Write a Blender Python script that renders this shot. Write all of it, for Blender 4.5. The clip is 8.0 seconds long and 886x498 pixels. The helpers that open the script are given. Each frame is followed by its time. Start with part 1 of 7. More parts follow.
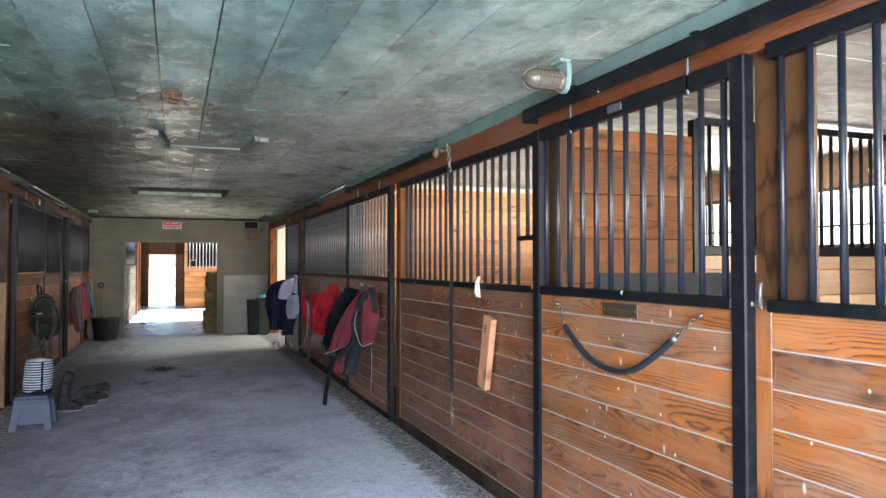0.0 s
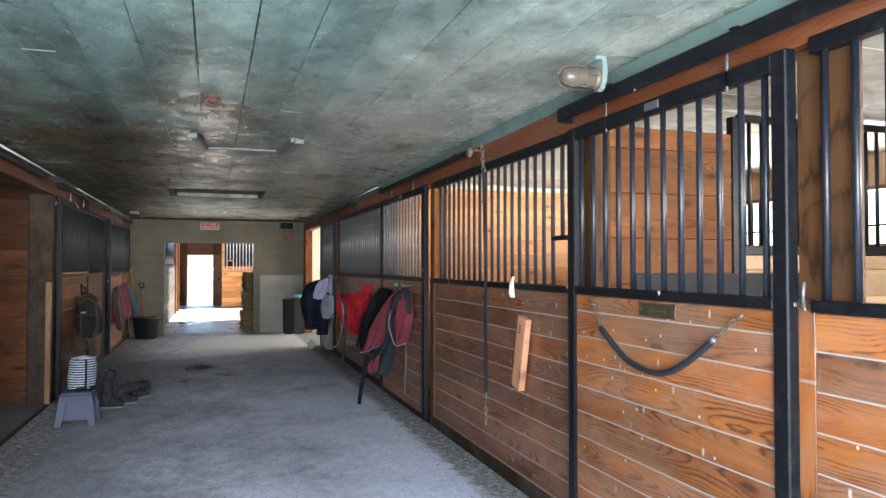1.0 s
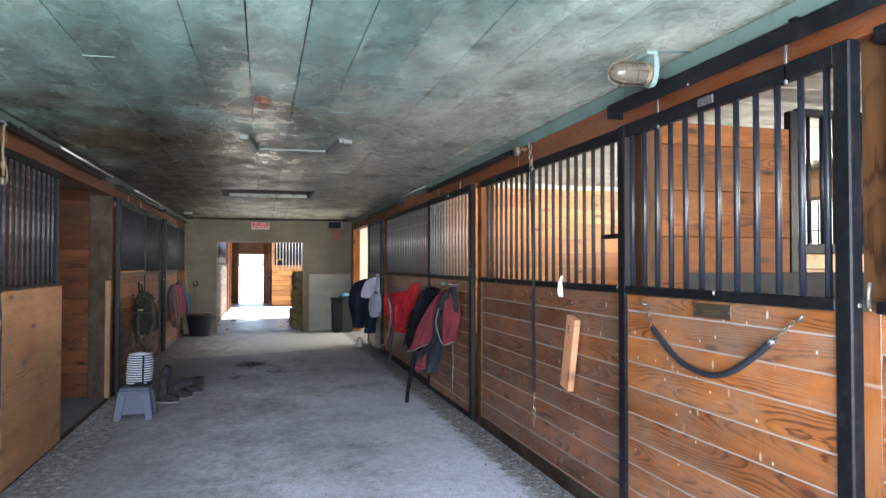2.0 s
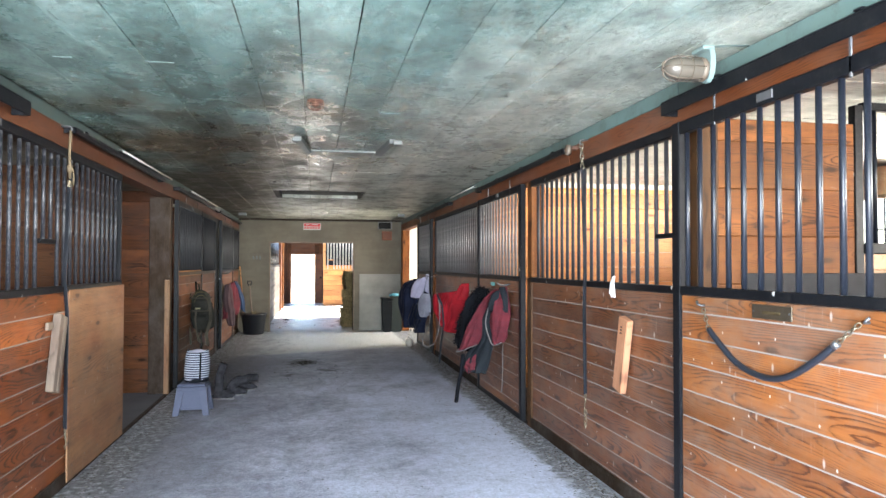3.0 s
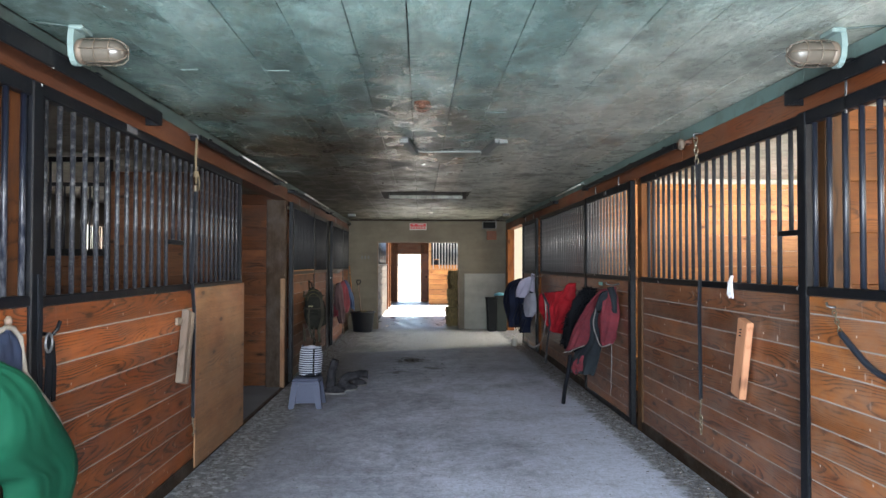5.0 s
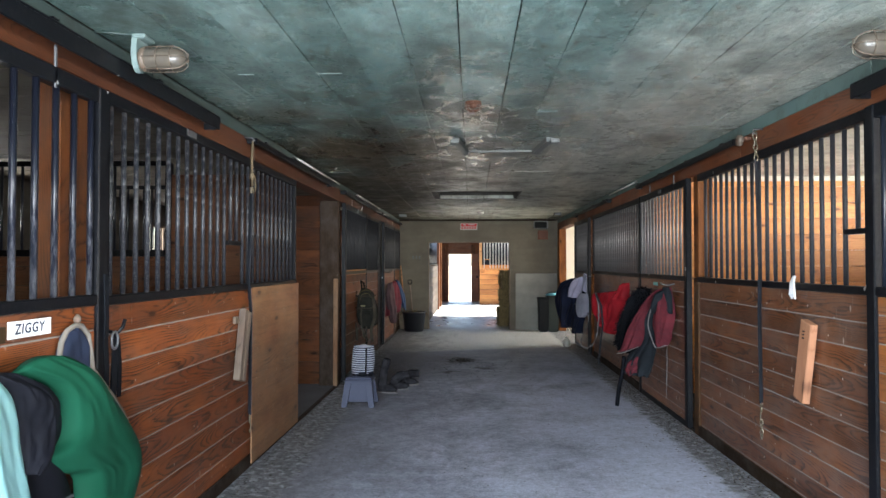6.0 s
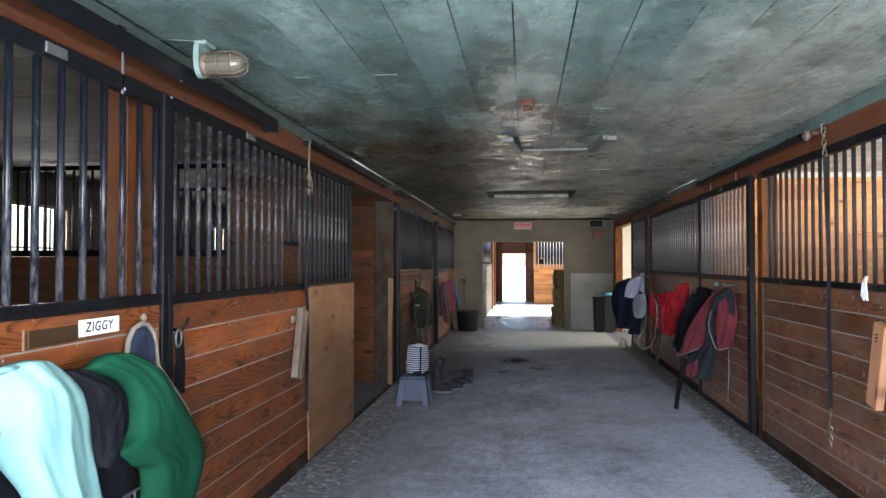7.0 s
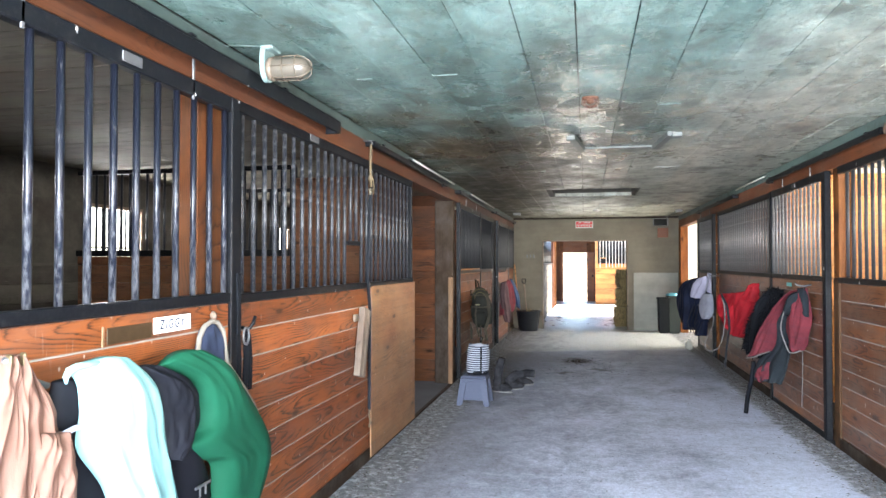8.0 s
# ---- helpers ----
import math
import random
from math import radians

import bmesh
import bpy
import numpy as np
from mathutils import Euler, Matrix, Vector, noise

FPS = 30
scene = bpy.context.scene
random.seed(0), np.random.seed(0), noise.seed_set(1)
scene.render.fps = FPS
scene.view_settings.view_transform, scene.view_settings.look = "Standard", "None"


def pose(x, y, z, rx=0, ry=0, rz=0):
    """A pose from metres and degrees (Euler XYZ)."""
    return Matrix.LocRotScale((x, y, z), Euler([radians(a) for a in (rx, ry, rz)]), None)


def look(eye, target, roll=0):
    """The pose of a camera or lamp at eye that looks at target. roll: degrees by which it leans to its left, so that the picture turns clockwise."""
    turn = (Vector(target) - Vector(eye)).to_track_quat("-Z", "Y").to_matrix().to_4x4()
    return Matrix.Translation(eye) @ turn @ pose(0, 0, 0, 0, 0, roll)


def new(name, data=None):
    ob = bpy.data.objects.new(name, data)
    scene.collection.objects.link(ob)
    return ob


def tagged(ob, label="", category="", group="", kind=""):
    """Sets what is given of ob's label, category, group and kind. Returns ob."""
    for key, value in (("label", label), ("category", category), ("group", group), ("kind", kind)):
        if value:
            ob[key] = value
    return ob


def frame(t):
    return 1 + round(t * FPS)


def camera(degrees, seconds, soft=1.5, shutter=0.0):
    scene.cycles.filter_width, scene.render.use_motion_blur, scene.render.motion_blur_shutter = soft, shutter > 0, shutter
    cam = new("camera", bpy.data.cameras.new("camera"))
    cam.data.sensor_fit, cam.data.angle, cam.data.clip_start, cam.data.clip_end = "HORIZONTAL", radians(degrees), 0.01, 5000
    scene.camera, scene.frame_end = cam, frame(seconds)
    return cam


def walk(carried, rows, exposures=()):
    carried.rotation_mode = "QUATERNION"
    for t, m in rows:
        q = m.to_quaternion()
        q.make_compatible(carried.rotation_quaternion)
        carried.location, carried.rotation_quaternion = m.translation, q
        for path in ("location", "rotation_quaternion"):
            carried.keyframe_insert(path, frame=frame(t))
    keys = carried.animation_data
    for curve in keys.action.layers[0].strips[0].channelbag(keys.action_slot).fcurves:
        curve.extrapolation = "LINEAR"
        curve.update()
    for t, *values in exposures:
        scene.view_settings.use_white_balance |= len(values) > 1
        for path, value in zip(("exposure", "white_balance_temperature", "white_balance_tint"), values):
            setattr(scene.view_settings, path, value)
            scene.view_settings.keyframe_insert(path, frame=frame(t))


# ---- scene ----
cam = camera(65.3, 8.0)
PATH = [
    (0, (0.111, -1.729, 1.553), (0.832, 0.136, 1.599), 0.0),
    (0.5, (0.109, -1.727, 1.552), (0.789, 0.153, 1.599), 0.0),
    (1, (0.105, -1.726, 1.551), (0.736, 0.172, 1.598), 0.0),
    (1.5, (0.1, -1.72, 1.552), (0.67, 0.197, 1.597), -0.0),
    (3, (0.091, -1.713, 1.548), (0.456, 0.253, 1.593), 0.1),
    (3.5, (0.082, -1.715, 1.546), (0.378, 0.262, 1.591), 0.1),
    (4, (0.086, -1.707, 1.544), (0.304, 0.281, 1.589), 0.1),
    (4.5, (0.082, -1.705, 1.545), (0.223, 0.29, 1.589), 0.1),
    (6, (0.073, -1.706, 1.546), (-0.007, 0.292, 1.589), 0.0),
    (6.5, (0.07, -1.698, 1.55), (-0.084, 0.296, 1.591), 0.0),
    (7, (0.066, -1.696, 1.55), (-0.168, 0.289, 1.591), 0.0),
    (7.5, (0.065, -1.696, 1.55), (-0.255, 0.277, 1.59), -0.0),
    (8, (0.057, -1.692, 1.552), (-0.347, 0.267, 1.591), -0.0),
]
walk(cam, [(t, look(eye, target, roll)) for t, eye, target, roll in PATH],
     exposures=[(0.0, 3.0), (1.5, 3.03), (3.0, 3.66), (3.5, 3.73), (4.0, 3.63), (4.5, 3.24), (6.0, 2.77), (6.5, 2.71), (7.0, 2.74), (7.5, 3.19), (8.0, 3.95)])

# ---- light ----
SUN_WAY = Vector((-0.30, -0.10, -0.95)).normalized()
world = bpy.data.worlds.new("sky")
scene.world = world
world.use_nodes = True
wn = world.node_tree.nodes
sky = wn.new("ShaderNodeTexSky")
sky.sky_type, sky.sun_disc = "NISHITA", False
sky.sun_elevation = math.asin(-SUN_WAY.z)
sky.sun_rotation = math.atan2(-SUN_WAY.x, -SUN_WAY.y)
world.node_tree.links.new(sky.outputs[0], wn["Background"].inputs[0])
wn["Background"].inputs[1].default_value = 0.08

sun = new("sun", bpy.data.lights.new("sun", "SUN"))
sun.data.energy, sun.data.angle, sun.data.color = 5.0, radians(0.5), (1.0, 0.95, 0.87)
sun.matrix_basis = look((0, 0, 30), Vector((0, 0, 30)) + SUN_WAY)


def opening_light(name, eye, way, wide, high, watts, color=(1.0, 1.0, 1.0)):
    """Daylight that falls through an opening of the building."""
    lamp = new(name, bpy.data.lights.new(name, "AREA"))
    lamp.data.shape, lamp.data.size, lamp.data.size_y = "RECTANGLE", wide, high
    lamp.data.energy, lamp.data.color = watts, color
    lamp.matrix_basis = look(eye, Vector(eye) + Vector(way))
    return lamp


# the open barn doors behind the camera, the cross passage, the stall windows
opening_light("daylight_barn_door", (0.05, -3.25, 1.45), (0.08, 1, -0.03), 3.0, 2.1, 138, (0.78, 0.875, 0.985))
opening_light("daylight_passage", (5.9, 13.3, 1.3), (-1, -0.05, -0.12), 2.4, 2.2, 23, (1.0, 0.98, 0.90)).data.spread = radians(110)
# light from the sunlit yard, slanting up through the long window of the second stall
slant = opening_light("daylight_stall_window", (6.85, 3.35, 1.80), (-1, 0.75, 0.32), 2.0, 0.62, 118, (1.0, 0.97, 0.9))
slant.data.spread = radians(150)
# windows at these two places are unseen, added to light their stalls
for y, watts in ((-2.0, 135), (8.6, 35)):
    opening_light("daylight_stall_window", (6.12, y, 2.02), (-1, 0, 0.2), 2.6, 0.52, watts, (1.0, 0.97, 0.9))
for y in (0.4, 5.65, 8.15, 10.2, 12.4):
    opening_light("daylight_stall_window", (-5.62, y, 1.9), (1, 0, 0), 0.85, 0.6, 8 if y < 6 else 4)


# ---- materials ----
class Nodes:
    """A short way to write node materials."""

    def __init__(self, name):
        self.m = bpy.data.materials.new(name)
        self.m.use_nodes = True
        self.t = self.m.node_tree
        self.b = self.t.nodes["Principled BSDF"]
        self.c = self.add("ShaderNodeTexCoord")
        self.info = self.add("ShaderNodeObjectInfo")

    def add(self, kind, operation="", data_type="", blend_type="", feature="", voronoi_dimensions=""):
        n = self.t.nodes.new(kind)
        if operation:
            n.operation = operation
        if data_type:
            n.data_type = data_type
        if blend_type:
            n.blend_type = blend_type
        if feature:
            n.feature = feature
        if voronoi_dimensions:
            n.voronoi_dimensions = voronoi_dimensions
        return n

    def put(self, socket, v):
        if isinstance(v, bpy.types.NodeSocket):
            self.t.links.new(v, socket)
        elif v is not None:
            if socket.type == "RGBA" and len(v) == 3:
                v = (*v, 1.0)
            socket.default_value = v

    def math(self, op, a, b=None, c=None):
        n = self.add("ShaderNodeMath", operation=op)
        for s, v in zip(n.inputs, (a, b, c)):
            self.put(s, v)
        return n.outputs[0]

    def vec(self, op, a, b=None):
        n = self.add("ShaderNodeVectorMath", operation=op)
        self.put(n.inputs[0], a)
        self.put(n.inputs[1], b)
        return n.outputs[0]

    def mix(self, f, a, b, blend="MIX"):
        n = self.add("ShaderNodeMix", data_type="RGBA", blend_type=blend)
        for i, v in ((0, f), (6, a), (7, b)):
            self.put(n.inputs[i], v)
        return n.outputs[2]

    def at(self, scale=(1, 1, 1), shuffle=0.0, space="Object"):
        """Coordinates, stretched, and moved at random from object to object."""
        n = self.add("ShaderNodeMapping")
        self.put(n.inputs["Scale"], scale)
        self.put(n.inputs["Vector"], self.c.outputs[space])
        if not shuffle:
            return n.outputs[0]
        r = self.add("ShaderNodeCombineXYZ")
        for i, k in enumerate((1.0, 1.7, 2.3)):
            self.put(r.inputs[i], self.math("MULTIPLY", self.info.outputs["Random"], shuffle * k))
        return self.vec("ADD", n.outputs[0], r.outputs[0])

    def noise(self, v, scale, detail=4.0, rough=0.55, distort=0.0):
        n = self.add("ShaderNodeTexNoise")
        for k, x in (("Vector", v), ("Scale", scale), ("Detail", detail), ("Roughness", rough), ("Distortion", distort)):
            self.put(n.inputs[k], x)
        return n.outputs[0]

    def ramp(self, f, *stops):
        n = self.add("ShaderNodeValToRGB")
        e = n.color_ramp.elements
        while len(e) < len(stops):
            e.new(0.5)
        for k, (p, c) in zip(e, stops):
            k.position = p
            k.color = (*c, 1.0) if isinstance(c, tuple) else (c, c, c, 1.0)
        self.put(n.inputs[0], f)
        return n.outputs[0]

    def bump(self, h, strength=0.3, distance=0.01, below=None):
        n = self.add("ShaderNodeBump")
        self.put(n.inputs["Strength"], strength)
        self.put(n.inputs["Distance"], distance)
        self.put(n.inputs["Height"], h)
        if below is not None:
            self.put(n.inputs["Normal"], below)
        return n.outputs[0]

    def done(self, color, rough=0.6, normal=None, metal=0.0, **more):
        self.put(self.b.inputs["Base Color"], color)
        self.put(self.b.inputs["Roughness"], rough)
        self.put(self.b.inputs["Metallic"], metal)
        if normal is not None:
            self.put(self.b.inputs["Normal"], normal)
        for k, v in more.items():
            self.put(self.b.inputs[k.replace("_", " ")], v)
        return self.m


def wood(name, dark, light, dirt=0.25, dirt_color=(0.10, 0.085, 0.075), rough=0.45, rings=9.0, knots=True, splash=0.0, coat=0.0, spec=0.3, figure=0.27):
    """Planks: grain along the object's x, arches, fibres, knots, grime and scuffs."""
    n = Nodes(name)
    sep = n.add("ShaderNodeSeparateXYZ")
    n.put(sep.inputs[0], n.c.outputs["Object"])
    rnd = n.info.outputs["Random"]
    warp = n.math("SUBTRACT", n.noise(n.at((0.45, 1.0, 2.0), 11.0), 1.3, 3.0, 0.5), 0.5)
    warp2 = n.math("SUBTRACT", n.noise(n.at((0.9, 1.0, 2.2), 19.0), 1.0, 3.0, 0.5), 0.5)
    # distance from the heart of a leaning, tapering log: arches and long lines
    across = n.math("ADD", n.math("ADD", sep.outputs[2], n.math("MULTIPLY", n.math("SUBTRACT", rnd, 0.5), 0.15)), n.math("MULTIPLY", warp, 0.045))
    lean = n.math("MULTIPLY", n.math("SUBTRACT", n.math("FRACT", n.math("MULTIPLY", rnd, 13.7)), 0.5), 0.07)
    deep = n.math("ADD", n.math("ADD", 0.10, n.math("MULTIPLY", n.math("FRACT", n.math("MULTIPLY", rnd, 7.3)), 0.10)), n.math("ADD", n.math("MULTIPLY", sep.outputs[0], lean), n.math("MULTIPLY", warp2, 0.075)))
    ring = n.math("SQRT", n.math("ADD", n.math("MULTIPLY", across, across), n.math("MULTIPLY", deep, deep)))
    fibre = n.noise(n.at((3.0, 60.0, 90.0), 5.0), 1.0, 4.0, 0.65)
    streak = n.noise(n.at((1.1, 30.0, 42.0), 7.0), 1.0, 6.0, 0.68, 0.5)
    saw = n.math("FRACT", n.math("ADD", n.math("MULTIPLY", ring, 27.0 * rings), n.math("MULTIPLY", n.math("ADD", fibre, streak), 0.7)))
    late = n.ramp(saw, (0.0, 0.10), (0.38, 0.0), (0.74, 0.40), (0.90, 1.0), (1.0, 0.10))
    strength = n.ramp(n.noise(n.at((1.3, 1.0, 3.2), 23.0), 2.2, 4.0, 0.6), (0.36, 0.05), (0.48, 0.45), (0.60, 1.0))
    grain = n.math("ADD", n.math("ADD", n.math("MULTIPLY", n.math("MULTIPLY", late, strength), figure), n.math("MULTIPLY", fibre, 0.14)), n.math("MULTIPLY", streak, 0.46))
    col = n.ramp(grain, (0.20, light), (0.36, tuple(0.66 * a + 0.34 * b for a, b in zip(light, dark))), (0.56, dark))
    gold = n.noise(n.at((0.7, 1.0, 2.2), 31.0), 1.5, 4.0, 0.6)
    col = n.mix(n.ramp(gold, (0.45, 0.0), (0.70, 0.55)), col, n.mix(1.0, col, (1.20, 1.27, 1.12), "MULTIPLY"))
    col = n.mix(n.ramp(gold, (0.30, 0.7), (0.48, 0.0)), col, n.mix(1.0, col, (0.78, 0.60, 0.52), "MULTIPLY"))
    tone = n.noise(n.at((0.6, 1.0, 1.3), 17.0), 1.3, 5.0, 0.65)
    col = n.mix(n.ramp(tone, (0.42, 0.0), (0.72, 0.45)), col, tuple(0.75 * x for x in dark), "MIX")
    each = n.math("ADD", 0.74, n.math("MULTIPLY", n.info.outputs["Random"], 0.52))
    grey = n.add("ShaderNodeCombineXYZ")
    for i in range(3):
        n.put(grey.inputs[i], each)
    col = n.mix(1.0, col, grey.outputs[0], "MULTIPLY")
    flat = n.add("ShaderNodeCombineXYZ")
    n.put(flat.inputs[0], n.math("ADD", sep.outputs[0], n.math("MULTIPLY", rnd, 37.0)))
    n.put(flat.inputs[1], n.math("ADD", sep.outputs[2], n.math("MULTIPLY", rnd, 11.0)))

    def spots(scale, size, soft, jitter=0.0):
        k = n.add("ShaderNodeTexVoronoi", feature="F1", voronoi_dimensions="2D")
        n.put(k.inputs["Vector"], n.vec("MULTIPLY", flat.outputs[0], scale))
        n.put(k.inputs["Scale"], 1.0)
        d = k.outputs["Distance"]
        if jitter:
            d = n.math("ADD", d, n.math("MULTIPLY", n.math("SUBTRACT", fibre, 0.5), jitter))
        return n.ramp(d, (size, 1.0), (size + soft, 0.0)), k.outputs["Color"]

    if knots:
        spot, _ = spots((1.1, 3.2, 1.0), 0.030, 0.035, 0.05)
        col = n.mix(n.math("MULTIPLY", spot, 0.85), col, tuple(0.22 * x for x in dark))
        halo, _ = spots((1.1, 3.2, 1.0), 0.05, 0.10, 0.08)
        col = n.mix(n.math("MULTIPLY", halo, 0.35), col, tuple(0.6 * x for x in dark))
    if dirt:
        d = n.noise(n.at((1.2, 2.0, 2.0), 3.0, "Object"), 2.3, 6.0, 0.7)
        col = n.mix(n.math("MULTIPLY", n.ramp(d, (0.42, 0.0), (0.68, 1.0)), dirt), col, dirt_color)
        s = n.noise(n.at((5.0, 20.0, 26.0), 9.0), 1.0, 5.0, 0.75)
        col = n.mix(n.math("MULTIPLY", n.ramp(s, (0.66, 0.0), (0.74, 1.0)), 0.5 * dirt), col, (0.42, 0.38, 0.34))
    if splash:
        dot, pick = spots((4.2, 3.0, 1.0), 0.012, 0.014, 0.02)
        drip, _ = spots((6.1, 2.4, 1.0), 0.026, 0.03)
        some = n.noise(n.at((0.9, 1.0, 0.9), 3.0), 1.4, 2.0)
        col = n.mix(n.math("MULTIPLY", dot, splash), col, (0.60, 0.58, 0.55))
        col = n.mix(n.math("MULTIPLY", n.math("MULTIPLY", drip, n.ramp(some, (0.5, 0.0), (0.6, 1.0))), 0.7 * splash), col, (0.55, 0.52, 0.48))
        scratch = n.noise(n.at((70.0, 10.0, 5.0), 4.0), 1.0, 3.0, 0.7)
        col = n.mix(n.math("MULTIPLY", n.math("MULTIPLY", n.ramp(scratch, (0.62, 0.0), (0.72, 1.0)), n.ramp(some, (0.45, 0.0), (0.62, 1.0))), 0.4 * splash), col, (0.45, 0.40, 0.38))
    r = n.math("ADD", rough - 0.12, n.math("MULTIPLY", tone, 0.3))
    return n.done(col, r, n.bump(grain, 0.22, 0.003), Specular_IOR_Level=spec, Coat_Weight=coat, Coat_Roughness=0.16)


def paint(name, color, worn, rough=0.35, amount=0.25, scale=9.0, metal=0.0, dust=0.0, relief=0.12, spec=0.5, splats=0.0):
    """Painted metal: orange-peel relief, rubbed and dusty places."""
    n = Nodes(name)
    a = n.noise(n.at(), scale, 5.0, 0.7)
    b = n.noise(n.at(), scale * 9, 3.0)
    col = n.mix(n.math("MULTIPLY", n.ramp(a, (0.52, 0.0), (0.66, 1.0)), amount), color, worn)
    if dust:
        col = n.mix(n.math("MULTIPLY", n.ramp(n.noise(n.at(), scale * 3, 6.0, 0.8), (0.5, 0.0), (0.7, 1.0)), dust), col, (0.30, 0.28, 0.26))
    if splats:
        k = n.add("ShaderNodeTexVoronoi", feature="F1")
        n.put(k.inputs["Vector"], n.at((1.0, 1.0, 0.55)))
        n.put(k.inputs["Scale"], 7.0)
        col = n.mix(n.math("MULTIPLY", n.ramp(n.math("ADD", k.outputs["Distance"], n.math("MULTIPLY", n.math("SUBTRACT", b, 0.5), 0.06)), (0.055, 1.0), (0.075, 0.0)), splats), col, (0.55, 0.55, 0.54))
    return n.done(col, n.math("ADD", rough - 0.06, n.math("MULTIPLY", a, 0.22)), n.bump(b, relief, 0.002), metal, Specular_IOR_Level=spec)


def worn_bars():
    """Black enamel rubbed to bare bright metal by teeth, most of all low down."""
    n = Nodes("bitten_bar_enamel")
    sep = n.add("ShaderNodeSeparateXYZ")
    n.put(sep.inputs[0], n.c.outputs["Object"])
    a = n.noise(n.at((1.0, 1.0, 0.35), 9.0), 60.0, 6.0, 0.75)
    low = n.ramp(sep.outputs[2], (0.0, 1.0), (0.55, 0.0))
    w = n.ramp(n.math("ADD", a, n.math("MULTIPLY", low, 0.20)), (0.58, 0.0), (0.80, 1.0))
    return n.done(n.mix(n.math("MULTIPLY", w, 0.36), (0.0055, 0.0065, 0.011), (0.22, 0.22, 0.235)), n.math("ADD", 0.22, n.math("MULTIPLY", a, 0.16)), n.bump(a, 0.15, 0.002), n.math("MULTIPLY", w, 0.3), Specular_IOR_Level=0.26)


def cloth(name, color, dark, rough=0.9, weave=420.0, blotch=4.0, crease=0.22):
    n = Nodes(name)
    a = n.noise(n.at(), blotch, 4.0, 0.6)
    w = n.noise(n.at((1.0, 1.0, 0.6)), weave, 1.0)
    col = n.mix(n.ramp(a, (0.35, 0.0), (0.7, 1.0)), dark, color)
    crease = n.bump(n.noise(n.at((1.0, 1.0, 0.55)), 7.0, 3.0, 0.5, 0.6), crease, 0.02)
    return n.done(col, rough, n.bump(w, 0.25, 0.002, crease), Specular_IOR_Level=0.12)


def plain(name, color, rough=0.5, metal=0.0, vary=0.15, scale=30.0, spec=0.5):
    n = Nodes(name)
    a = n.noise(n.at(), scale, 4.0)
    col = n.mix(n.math("MULTIPLY", a, vary * 2), color, tuple(0.55 * x for x in color))
    return n.done(col, n.math("ADD", rough - 0.05, n.math("MULTIPLY", a, 0.15)), n.bump(a, 0.08, 0.002), metal, Specular_IOR_Level=spec)


